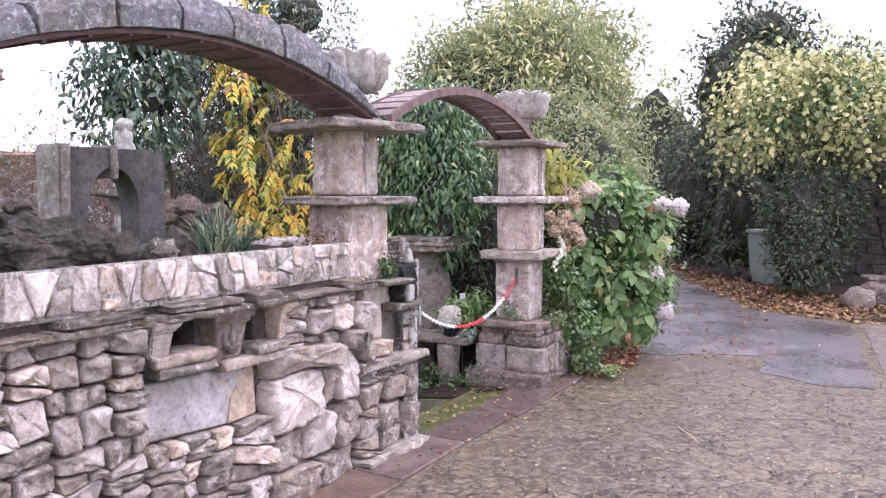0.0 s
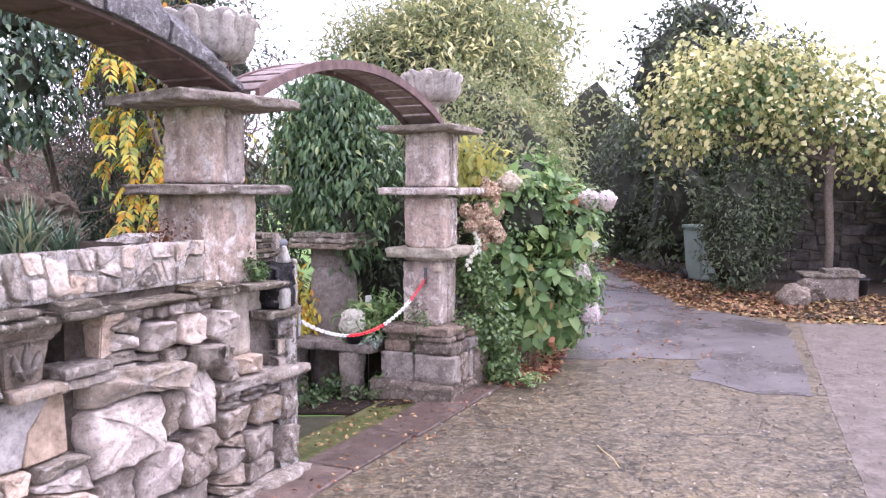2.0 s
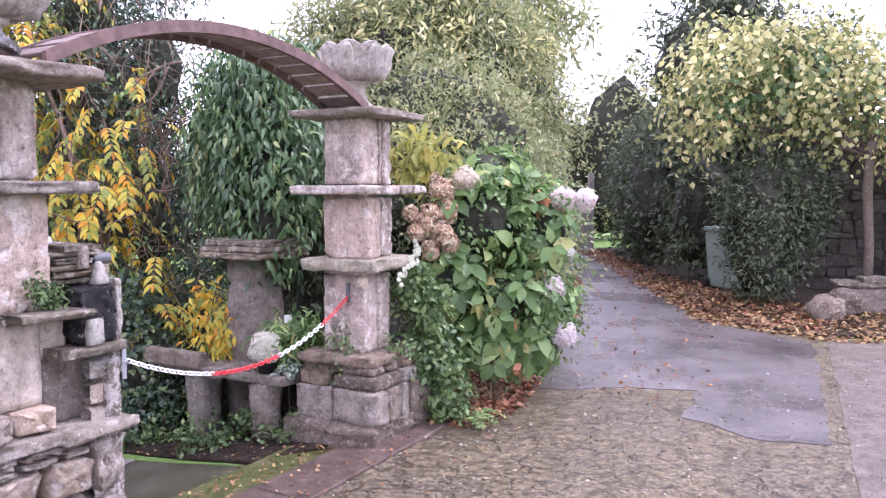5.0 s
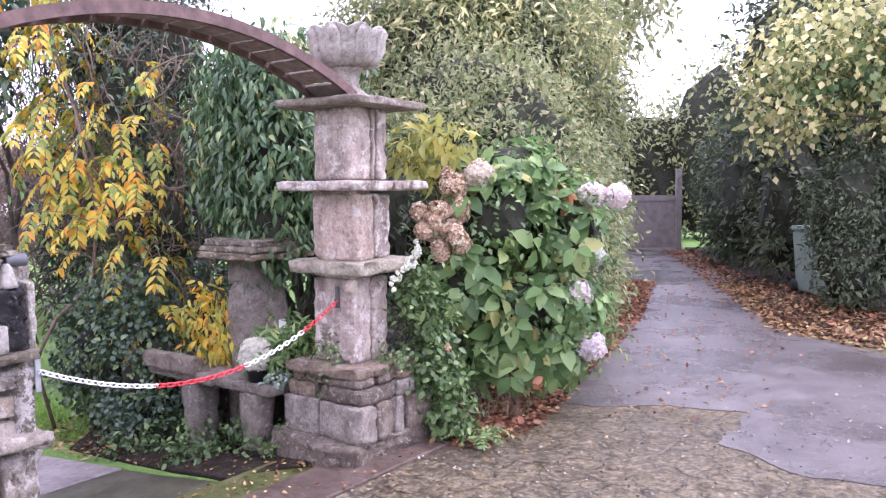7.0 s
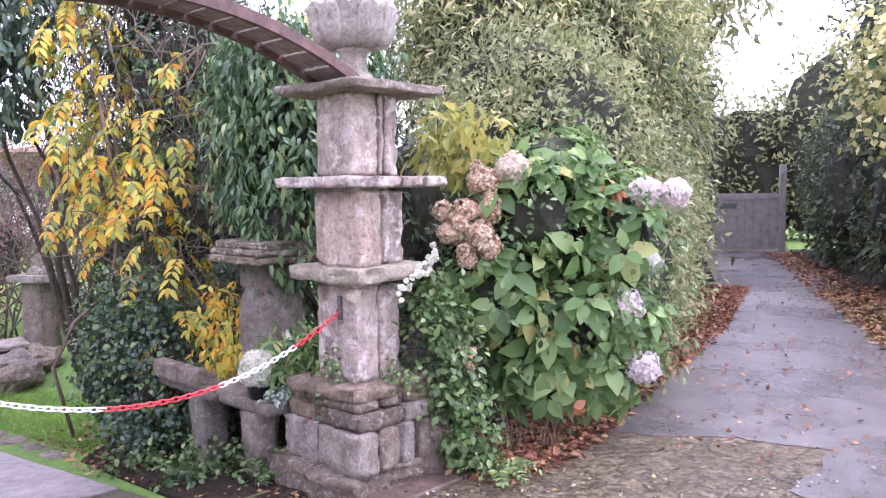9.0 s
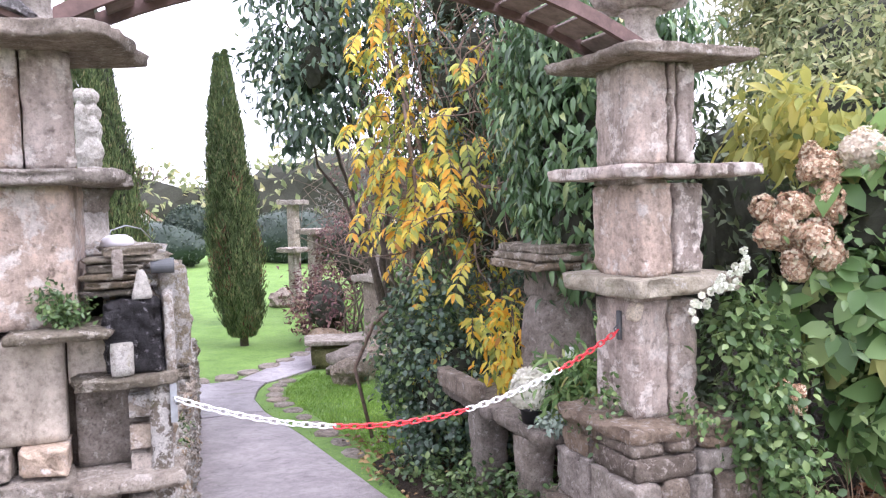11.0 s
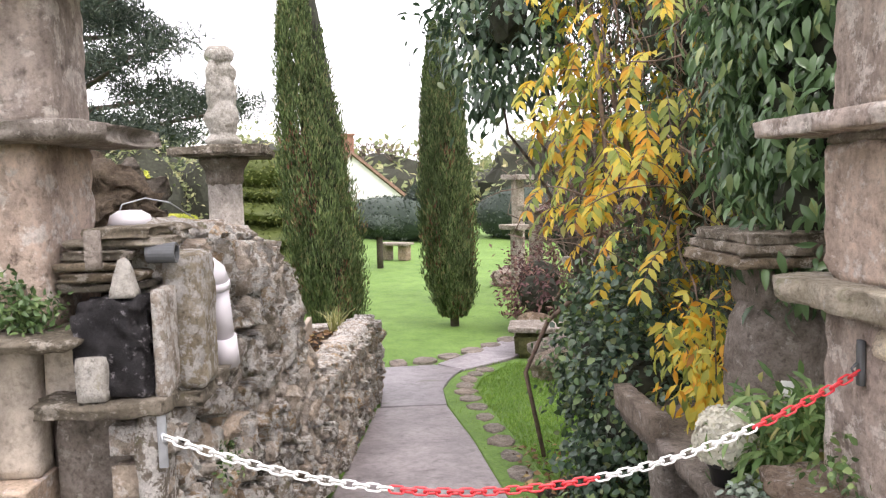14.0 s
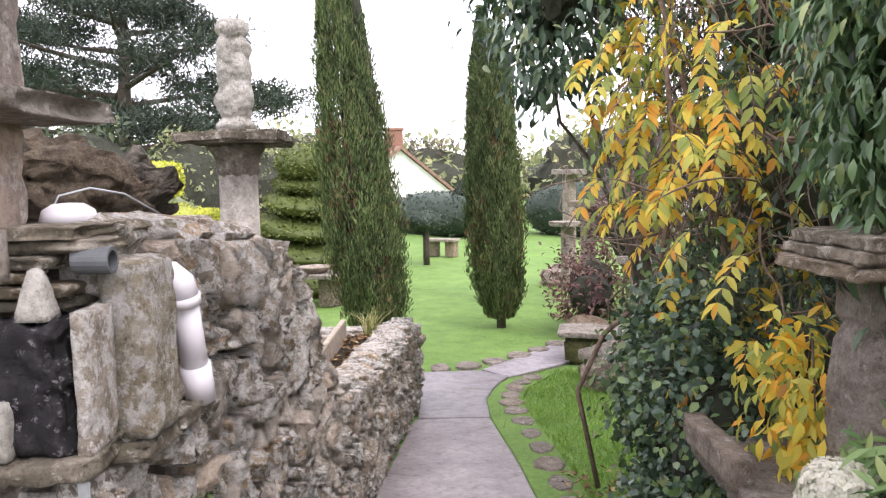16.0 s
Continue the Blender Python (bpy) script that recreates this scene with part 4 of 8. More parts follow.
def slab(p, cu, cn, hu, hn, z0, z1, seed, rot=0.0, material=None, splits=(), ragged=0.07):
    """An overhanging slab of split stone, in one or more pieces."""
    cuts = [-hu, *splits, hu]
    for i, (a, b) in enumerate(zip(cuts, cuts[1:])):
        part("slab", hewn(a + (0.006 if i else 0), b, -hn, hn, z0, z1, seed + i * 2.3, 0.007, 0.014, ragged, 0.018, step=0.036), material or M_SLAB, p).matrix_basis = pose(cu, cn, 0, 0, 0, rot)


def urn(m, label, s=1.0):
    c = thing("urn", m, label, "urn", "urns on the pillars")
    part("foot", lathe("foot", [(0.0, 0), (0.115 * s, 0), (0.115 * s, 0.025 * s), (0.1 * s, 0.04 * s), (0.075 * s, 0.065 * s), (0.062 * s, 0.11 * s), (0.066 * s, 0.15 * s), (0.09 * s, 0.165 * s), (0.09 * s, 0.185 * s)], 28), M_URN, c, smooth=True)

    def lobes(r, z, a, j):
        k = abs(math.sin(4 * a))
        return r * (1 + 0.07 * k * (j > 1)), z + (0.03 * s * k if 4 <= j <= 6 else 0)
    part("bowl", lathe("bowl", [(0.05 * s, 0.18 * s), (0.12 * s, 0.185 * s), (0.165 * s, 0.22 * s), (0.185 * s, 0.28 * s), (0.187 * s, 0.34 * s), (0.205 * s, 0.375 * s), (0.19 * s, 0.385 * s), (0.165 * s, 0.35 * s), (0.14 * s, 0.28 * s), (0.0, 0.24 * s)], 48, lobes), M_URN, c, smooth=True)
    for k in range(8):
        a = math.pi / 8 + k * math.pi / 4
        ca, sa = math.cos(a), math.sin(a)
        pts = [(ca * r * s, sa * r * s, z * s) for r, z in ((0.1, 0.185), (0.172, 0.215), (0.198, 0.275), (0.202, 0.335), (0.226, 0.37), (0.22, 0.39))]
        me = tube_mesh("acanthus_leaf", [(pts, [0.012 * s, 0.03 * s, 0.038 * s, 0.034 * s, 0.03 * s, 0.012 * s])], 8)
        part("acanthus_leaf", me, M_URN, c, smooth=True)
    return c


def gate_pillar(uc, nc, label):
    p = thing("stone_pillar", WALL @ pose(uc, nc, 0), label, "pillar", "gateway pillars")
    drum(p, -0.07, -0.045, 0.186, 0.155, 1.1, 1.56, uc + 3, (), -4)
    slab(p, -0.07, -0.04, 0.36, 0.27, 1.555, 1.605, uc + 4, -6, None, (-0.06,))
    drum(p, -0.03, 0.01, 0.14, 0.15, 1.605, 2.0, uc + 7, (0.46,), 5, 0.002)
    slab(p, -0.06, -0.03, 0.37, 0.31, 1.99, 2.045, uc + 9, -12)
    return p


gate_pillar(-0.37, 0.24, "rough stone pillar with overhanging slabs on the wall")
gate_pillar(-2.98, 0.24, "rough stone pillar with overhanging slabs on the wall")
p2 = thing("stone_pillar", WALL @ pose(1.97, 0.15, 0), "rough stone pillar on a rubble base beside the drive", "pillar", "gateway pillars")
drum(p2, 0.012, 0.0, 0.152, 0.152, 1.6, 2.02, 11, (0.6, 0.74), -5, 0.008)
slab(p2, 0.05, 0.02, 0.33, 0.33, 2.02, 2.07, 12, 4)
drum(p2, 0.03, 0.012, 0.17, 0.165, 1.13, 1.52, 13, (0.52,), 6, 0.03)
part("pinning_slate", hewn(-0.14, 0.04, -0.165, 0.16, 1.515, 1.545, 51, 0.005, 0.008, 0.03, 0.01), M_SLAB, p2)
slab(p2, 0.05, 0.02, 0.335, 0.33, 1.54, 1.597, 14, 4, M_PILLAR, (-0.21, -0.02, 0.16), 0.05)
drum(p2, 0.02, 0.01, 0.155, 0.155, 0.53, 1.03, 15, (0.55,), 0, 0.014)
part("pinning_slate", hewn(-0.15, 0.05, -0.16, 0.16, 1.03, 1.07, 52, 0.006, 0.01, 0.03, 0.01), M_PILLAR, p2)
part("pinning_stone", hewn(-0.165, -0.1, -0.165, -0.09, 0.95, 1.03, 53, 0.008, 0.025, step=0.02), M_STATUE, p2)
slab(p2, 0.05, 0.02, 0.3, 0.29, 1.06, 1.135, 16, 3, M_SANDSTONE, (), 0.08)
iron = thing("wall_hook", WALL, "dark iron strap hook on the pillar holding the chain", "hook")
part("strap", hewn(1.818, 1.834, 0.11, 0.135, 0.86, 0.985, 3, 0.001, 0.003), M_PIPEDARK, iron)
part("hook", tube_mesh("hook", [([(1.83, 0.122, 0.92), (1.812, 0.122, 0.92), (1.8, 0.121, 0.908), (1.806, 0.12, 0.897)], 0.004)], 8), M_PIPEDARK, iron)


part("plinth_stone", hewn(-0.36, 0.38, -0.36, 0.36, -0.06, 0.13, 71, 0.012, 0.03, 0.07, 0.02), M_BASE, p2)
part("ledge_slab", hewn(-0.29, 0.33, -0.3, 0.3, 0.475, 0.535, 72, 0.008, 0.012, 0.07, 0.02), M_BASE, p2)
M_REDBASE = stone_mat("reddish_base_stone", (0.24, 0.17, 0.14), (0.4, 0.3, 0.25), (0.52, 0.42, 0.36), 9, 0.95, 1.0, None, 0.5, 0.2, None, 0.0, (0.58, 0.52, 0.48), 0.4)
rb = random.Random(9)
for z0_, z1_, half_, us_ in ((0.125, 0.335, 0.325, (-0.15, 0.0, 0.14)), (0.335, 0.425, 0.3, (0.05,)), (0.425, 0.48, 0.28, (-0.12, 0.1))):
    for n0_, n1_ in ((-half_, 0.02), (0.03, half_ - 0.02)):
        cuts_ = [-half_ + 0.02, *[u_ + rb.uniform(-0.04, 0.04) for u_ in us_], half_ + 0.02]
        for k_, (a_, b_) in enumerate(zip(cuts_, cuts_[1:])):
            part("base_stone", hewn(a_ + 0.004, b_ - 0.004, n0_ - rb.uniform(0, 0.03), n1_, z0_ - 0.004, z1_ + rb.uniform(-0.004, 0.004), 80 + k_ + z0_ * 31 + n0_, 0.014, 0.018, 0.03, step=0.024), rb.choice([M_BASE, M_BASE, M_REDBASE, M_SLAB]), p2)
urn(WALL @ pose(-0.37, 0.24, 2.045), "carved stone urn with acanthus leaves on a pillar", 1.05)
urn(WALL @ pose(-2.98, 0.24, 2.045), "carved stone urn with acanthus leaves on a pillar", 1.05)
urn(WALL @ pose(1.97, 0.15, 2.075), "carved stone urn with acanthus leaves on a pillar", 1.0)

# ---- arches ----
def arc(u0, u1, z0, rise, f):
    half = (u1 - u0) / 2
    R = (half * half + rise * rise) / (2 * rise)
    x = u0 + (u1 - u0) * f
    return x, z0 + math.sqrt(R * R - (x - u0 - half) ** 2) - (R - rise)


def stone_arch(u0, u1, n0, n1):
    a = thing("stone_arch", WALL, "lichened stone arch lined with planks between pillars", "arch")
    bm = bmesh.new()
    rows = []
    for i in range(25):
        x, z = arc(u0, u1, 2.05, 0.27, i / 24)
        rows.append([bm.verts.new(c) for c in ((x, n0 + 0.01, z), (x, n1 - 0.01, z), (x, n1 - 0.01, z + 0.02), (x, n0 + 0.01, z + 0.02))])
    for r0, r1 in zip(rows, rows[1:]):
        for k in range(4):
            bm.faces.new((r0[k], r0[(k + 1) % 4], r1[(k + 1) % 4], r1[k]))
    bm.faces.new(rows[0][::-1]), bm.faces.new(rows[-1])
    bmesh.ops.recalc_face_normals(bm, faces=bm.faces[:])
    part("lining", bm, M_RUST, a, "dark plank lining under the arch")
    for i in range(1, 13):
        f = i / 13
        x, z = arc(u0, u1, 2.045, 0.27, f)
        part("batten", rough_box(x - 0.008, x + 0.008, n0 + 0.02, n1 - 0.02, z - 0.006, z + 0.006, 0, 0, 0), M_RUST, a)
    cuts = [0.0, 0.13, 0.27, 0.4, 0.52, 0.66, 0.8, 1.0]
    for i, (f0, f1) in enumerate(zip(cuts, cuts[1:])):
        bm = bmesh.new()
        n = 7
        r = random.Random(i + 5)
        th = r.uniform(0.15, 0.2)
        rows = []
        for k in range(n + 1):
            f = f0 + (f1 - f0) * k / n + (0.004 if k == 0 else -0.004 if k == n else 0)
            x, z = arc(u0, u1, 2.072, 0.27, f)
            d = 0.02 * noise.noise(Vector((f * 30, i, 0)))
            e = 0.04 if k in (0, n) else 0.0
            slope = (f - 0.5) * 0.35
            t = (th + d * 0.8) * min(1.0, 0.22 + 3.4 * min(f, 1 - f))
            rows.append([bm.verts.new(c) for c in ((x, n0 - 0.03 - d * 0.5, z), (x + slope * t * 0.5, n0 - 0.035 + d, z + t * 0.5), (x + slope * t, n0 + e * 0.3, z + t - e * 0.5), (x + slope * t, (n0 + n1) / 2, z + t + 0.02 - e * 0.4 + d), (x + slope * t, n1, z + t), (x, n1 + 0.02, z))])
        for r0, r1 in zip(rows, rows[1:]):
            for j in range(6):
                bm.faces.new((r0[j], r1[j], r1[(j + 1) % 6], r0[(j + 1) % 6]))
        bm.faces.new(rows[0]), bm.faces.new(rows[-1][::-1])
        bmesh.ops.recalc_face_normals(bm, faces=bm.faces[:])
        bmesh.ops.subdivide_edges(bm, edges=bm.edges[:], cuts=1, use_grid_fill=True)
        for v in bm.verts:
            v.co += noise.noise_vector(v.co * 14) * 0.012
        part("voussoir", bm, M_ARCH, a)


def slat_arch(u0, u1, n0, n1):
    a = thing("slatted_arch", WALL, "thin curved arch of brown slats between rails", "arch")
    for nn in (n0, n1):
        bm = bmesh.new()
        rows = []
        for k in range(41):
            x, z = arc(u0, u1, 2.07, 0.275, k / 40)
            rows.append([bm.verts.new(c) for c in ((x, nn - 0.014, z - 0.026), (x, nn + 0.014, z - 0.026), (x, nn + 0.014, z + 0.03), (x, nn - 0.014, z + 0.03))])
        for r0, r1 in zip(rows, rows[1:]):
            for j in range(4):
                bm.faces.new((r0[j], r0[(j + 1) % 4], r1[(j + 1) % 4], r1[j]))
        bm.faces.new(rows[0][::-1]), bm.faces.new(rows[-1])
        part("rail", bm, M_RUST, a, "dark rusty curved rail")
    count = 17
    r = random.Random(3)
    for i in range(count):
        f = (i + 0.5) / count
        x, z = arc(u0, u1, 2.07, 0.275, f)
        xa, za = arc(u0, u1, 2.07, 0.275, f - 0.01)
        ang = math.atan2(z - za, x - xa)
        w = (u1 - u0) / count * (0.46 if i > 4 else 0.4)
        bm = rough_box(-w, w, n0 + 0.016, n1 - 0.016, -0.008, 0.008, 2, 0.003, 0.003, 9, i)
        bm.transform(pose(x, 0, z + 0.012, 0, -math.degrees(ang), 0))
        part("slat", bm, M_SLAT, a)


stone_arch(-2.85, -0.34, 0.06, 0.42)
slat_arch(-0.28, 1.87, 0.0, 0.3)

# ---- garden wall along the path ----
side = thing("wall_side", WALL, "rough rubble wall stepping down along the garden path", "wall", kind="structure")
PROFILE = [(0.0, -0.15), (0.0, 1.29), (0.45, 1.31), (1.0, 1.27), (1.3, 1.22), (1.55, 1.08), (1.75, 0.85), (2.15, 0.45), (3.0, 0.3), (5.4, 0.19), (5.4, -0.75), (3.0, -0.5)]


def side_u(n):
    return -0.03 + 0.067 * n


bm = bmesh.new()
fa = [bm.verts.new((side_u(n) - 0.06, max(n, 0.14), z - 0.03)) for n, z in PROFILE]
fb = [bm.verts.new((-0.15 if n < 1.8 else side_u(n) - 0.24, max(n, 0.14), z - 0.03)) for n, z in PROFILE]
bm.faces.new(fa), bm.faces.new(fb[::-1])
for i in range(len(PROFILE)):
    j = (i + 1) % len(PROFILE)
    bm.faces.new((fa[j], fa[i], fb[i], fb[j]))
bmesh.ops.recalc_face_normals(bm, faces=bm.faces[:])
part("mortar_core", bm, M_MORTAR, side)
polys = [[(0.3, 0.0), (0.5, -0.05), (0.5, 1.3), (0.3, 1.28)], [(0.0, 0.0), (0.3, 0.0), (0.3, 0.88), (0.0, 0.88)], [(0.13, 0.88), (0.3, 0.88), (0.3, 1.28), (0.13, 1.28)], [(0.5, -0.05), (1.0, -0.1), (1.0, 1.26), (0.5, 1.3)], [(1.0, -0.1), (1.5, -0.15), (1.5, 1.12), (1.3, 1.21), (1.0, 1.26)], [(1.5, -0.15), (2.15, -0.2), (2.15, 0.45), (1.75, 0.85), (1.5, 1.12)],
         [(2.15, -0.2), (3.2, -0.35), (3.2, 0.29), (2.15, 0.43)], [(3.2, -0.35), (4.3, -0.45), (4.3, 0.24), (3.2, 0.29)], [(4.3, -0.45), (5.4, -0.54), (5.4, 0.19), (4.3, 0.24)]]
lay_stones("stone", polys, 0.016, side, lambda x, o, y: (side_u(x) - 0.035 + o, x, y), rng, [M_SIDE, M_SIDE, M_RUBBLE], 0.6, 0.75, depth=0.07, back=0.06, gap=0.012, wear=0.5, flat=0.74, cut=0.06)
# rough capping along the top
for i, ((n0, z0), (n1, z1)) in enumerate(zip(PROFILE[1:9], PROFILE[2:10])):
    k = max(2, int((n1 - n0) / 0.16))
    for j in range(k):
        f0, f1 = j / k, (j + 1) / k
        a, b = n0 + (n1 - n0) * f0, n0 + (n1 - n0) * f1
        if b < 0.3:
            continue
        z = z0 + (z1 - z0) * (f0 + f1) / 2
        wide = (-0.16 if a < 0.45 else -0.3) if a < 1.6 else side_u(a) - 0.22
        c = lump(0, 0, 0, (side_u(a) - wide) / 2 + 0.02, (b - a) / 2 + 0.025, 0.055, 0.5, 1.6, i * 5 + j, 2)
        c.transform(pose((side_u(a) + wide) / 2, (a + b) / 2, z, math.degrees(math.atan2(z1 - z0, n1 - n0)), 0, 0))
        part("cap_stone", c, M_SIDE, side)

# gate-post stone with the drain pipe
post = thing("gate_stone", WALL, "upright rough ochre stone on a ledge by the gateway", "stone post")
part("stone", hewn(-0.015, 0.085, 0.125, 0.29, 0.915, 1.275, 3, 0.009, 0.02, step=0.016), M_OCHRE, post)
part("ledge", hewn(-0.14, 0.1, 0.1, 0.45, 0.878, 0.917, 9, 0.008, 0.01, 0.05, 0.02, step=0.024), M_LEDGE, post)
pipe = thing("drain_pipe", WALL, "pale grey plastic drain pipe with an elbow on the wall", "pipe")
part("elbow", tube_mesh("elbow", [([(-0.02, 0.375, 1.205), (0.012, 0.377, 1.216), (0.038, 0.38, 1.212), (0.056, 0.385, 1.195), (0.062, 0.392, 1.165)], [0.037] * 5)], 20), M_PIPE, pipe, smooth=True)
part("collar", tube_mesh("collar", [([(0.062, 0.39, 1.17), (0.063, 0.396, 1.148)], 0.039)], 20), M_PIPE, pipe, smooth=True)
part("straight_pipe", tube_mesh("straight_pipe", [([(0.063, 0.394, 1.16), (0.066, 0.445, 0.98)], 0.031)], 20), M_PIPE, pipe, smooth=True)
part("socket", tube_mesh("socket", [([(0.066, 0.438, 1.0), (0.068, 0.464, 0.91)], 0.036)], 20), M_PIPE, pipe, smooth=True)
stub = thing("overflow_pipe", WALL @ pose(-0.035, 0.0, 0.005), "short open end of dark grey pipe in the wall", "pipe")
bm = bmesh.new()
rings = []
for k_, x_, r_ in ((0, 0.0, 0.026), (1, 0.075, 0.026), (2, 0.075, 0.019), (3, 0.02, 0.019)):
    rings.append([bm.verts.new((x_, 0.1 - x_ * 0.15 + r_ * math.cos(k * math.pi / 10), 1.275 + r_ * math.sin(k * math.pi / 10))) for k in range(20)])
for r0_, r1_ in zip(rings, rings[1:]):
    for k in range(20):
        j = (k + 1) % 20
        bm.faces.new((r0_[k], r0_[j], r1_[j], r1_[k]))
bm.faces.new(rings[-1])
part("pipe_end", bm, M_PIPEDARK, stub)
hook = thing("chain_bracket", WALL, "galvanised steel strip bracket holding the chain", "bracket")
part("strip", rough_box(0.004, 0.026, -0.03, -0.023, 0.77, 0.9, 0, 0.002, 0), M_STEEL, hook)
part("hook", tube_mesh("hook", [([(0.015, -0.02, 0.855), (0.018, -0.04, 0.855), (0.02, -0.042, 0.84), (0.025, -0.03, 0.83)], 0.004)], 8), M_STEEL, hook)

# ---- chain across the gateway ----
chain = thing("barrier_chain", WALL, "red and white plastic chain hung across the gateway", "chain")


def link_mesh(name, material):
    pts, n = [], 14
    for k in range(n):
        a = 2 * math.pi * k / n
        pts.append(((0.012 if math.cos(a) > 0 else -0.012) + 0.011 * math.cos(a), 0.0125 * math.sin(a), 0))
    V, F = [], []
    for i, p in enumerate(pts):
        d = (Vector(pts[(i + 1) % n]) - Vector(pts[i - 1])).normalized()
        s = d.cross(Vector((0, 0, 1)))
        for k in range(6):
            w = 2 * math.pi * k / 6
            V.append(tuple(Vector(p) + (s * math.cos(w) + Vector((0, 0, 1)) * math.sin(w)) * 0.0038))
    for i in range(n):
        for k in range(6):
            F.append((i * 6 + k, i * 6 + (k + 1) % 6, ((i + 1) % n) * 6 + (k + 1) % 6, ((i + 1) % n) * 6 + k))
    return finish(quick(name, V, [F]), material, True)


LINKS = {c: link_mesh("link", m) for c, m in (("w", M_WHITECHAIN), ("r", M_REDCHAIN))}
CA, CB, SAG = Vector((0.02, -0.035, 0.85)), Vector((1.82, 0.12, 0.9)), 0.225


def chain_at(f):
    p = CA.lerp(CB, f)
    p.z -= SAG * 4 * f * (1 - f)
    return p


fs = [i / 400 for i in range(401)]
ds = [0.0]
for i in range(400):
    ds.append(ds[-1] + (chain_at(fs[i + 1]) - chain_at(fs[i])).length)
count = int(ds[-1] / 0.0295)
for i in range(count):
    want = (i + 0.5) * ds[-1] / count
    f = float(np.interp(want, ds, fs))
    d = (chain_at(min(1, f + 0.01)) - chain_at(max(0, f - 0.01))).normalized()
    q = d.to_track_quat("X", "Z") @ Euler((radians(45 if i % 2 else -45), 0, 0)).to_quaternion()
    ob = new("link", LINKS["w" if f < 0.29 or 0.6 < f < 0.84 else "r"])
    ob.parent = chain
    ob.matrix_basis = Matrix.LocRotScale(chain_at(f), q, (0.86, 0.8, 0.9))

# ---- path, kerb and paving ----
def slab_at(name, outline, z, thick, material, parent, seed, amp=0.006):
    bm = bmesh.new()
    f = bm.faces.new([bm.verts.new((*p, 0)) for p in outline])
    if f.normal.z < 0:
        f.normal_flip()
    e = bmesh.ops.extrude_face_region(bm, geom=[f])
    bmesh.ops.translate(bm, verts=[v for v in e["geom"] if isinstance(v, bmesh.types.BMVert)], vec=(0, 0, -thick))
    bmesh.ops.recalc_face_normals(bm, faces=bm.faces[:])
    bmesh.ops.bevel(bm, geom=bm.edges[:], offset=0.008, segments=1, affect="EDGES")
    bmesh.ops.subdivide_edges(bm, edges=[q for q in bm.edges if q.calc_length() > 0.25], cuts=3, use_grid_fill=True)
    for v in bm.verts:
        w = WALL @ v.co
        v.co.z += (z(v.co) if callable(z) else z)
        v.co += noise.noise_vector(w * 5 + Vector((seed, 0, 0))) * amp
    return part(name, bm, material, parent)


M_MOSSPATH = stone_mat("mossy_dark_paving", (0.0279, 0.0304, 0.0156), (0.062, 0.0627, 0.0396), (0.124, 0.119, 0.093), 3, 0.45, 0.35)
path = thing("pavement_garden_path", WALL, "garden path of large damp grey paving slabs", "path", kind="structure")
lz = lambda c: drop(c.x, c.y) + 0.0
for i, o in enumerate(([(0.04, 0.3), (1.18, 0.3), (1.15, 1.3), (0.1, 1.3)], [(0.1, 1.32), (1.15, 1.32), (1.12, 2.22), (1.06, 3.4), (0.94, 4.7), (0.34, 4.7), (0.25, 3.4)],
                       [(0.37, 4.74), (0.94, 4.74), (0.94, 5.5), (1.06, 6.1), (1.2, 6.5), (0.93, 6.87), (0.31, 6.82)], [(1.22, 6.52), (1.88, 7.15), (2.6, 7.9), (2.16, 8.68), (0.95, 6.9)], [(2.62, 7.93), (3.4, 8.6), (3.2, 9.5), (2.19, 8.71)])):
    slab_at("paving_slab", o, lz, 0.06, M_PAVE if i else M_MOSSPATH, path, i)
verge = slab_at("path_verge", [(1.19, 0.35), (1.4, 2.2), (1.38, 3.3), (1.33, 4.05), (1.27, 4.85), (1.25, 5.45), (1.36, 6.0), (1.72, 6.75), (1.21, 6.49), (1.065, 6.1), (0.945, 5.5), (0.945, 4.72), (1.065, 3.4), (1.125, 2.2)], lambda v: drop(v.x, v.y) - 0.008, 0.05, M_LAWN, None, 6, 0.01)
verge.matrix_world = WALL
tagged(verge, "mossy grass strip beside the path", "verge", kind="structure")
edge = thing("pavement_edging", WALL, "flat edging stones sunk in the lawn beside the path", "edging", kind="structure")
r = random.Random(8)
for pts in ([(1.2, 2.4), (1.19, 3.2), (1.17, 4.0), (1.11, 4.8), (1.07, 5.45), (1.2, 6.1), (1.45, 6.55)], [(0.3, 7.0), (0.9, 7.2), (1.5, 7.8), (2.0, 8.5), (2.6, 8.95)]):
    for a, b in zip(pts, pts[1:]):
        for k in range(2):
            f = (k + 0.5) / 2
            lawn_edge = a[1] < 6.9 and a[0] < 1.5
            c = (a[0] + (b[0] - a[0]) * f + 0.06, a[1] + (b[1] - a[1]) * f)
            w, h = (r.uniform(0.085, 0.115), r.uniform(0.13, 0.2)) if lawn_edge else (r.uniform(0.11, 0.16), r.uniform(0.16, 0.24))
            o = [(c[0] + w * math.cos(t) * r.uniform(0.8, 1.1), c[1] + h * math.sin(t) * r.uniform(0.8, 1.1)) for t in [j * math.pi / 3.5 for j in range(7)]]
            slab_at("edging_stone", o, lambda v: drop(v.x, v.y) + 0.006, 0.05, M_BENCH, edge, k + c[1])
kerb = thing("pavement_kerb", WALL, "brown flat kerb stones along the foot of the wall", "kerb", kind="structure")
x = -3.6
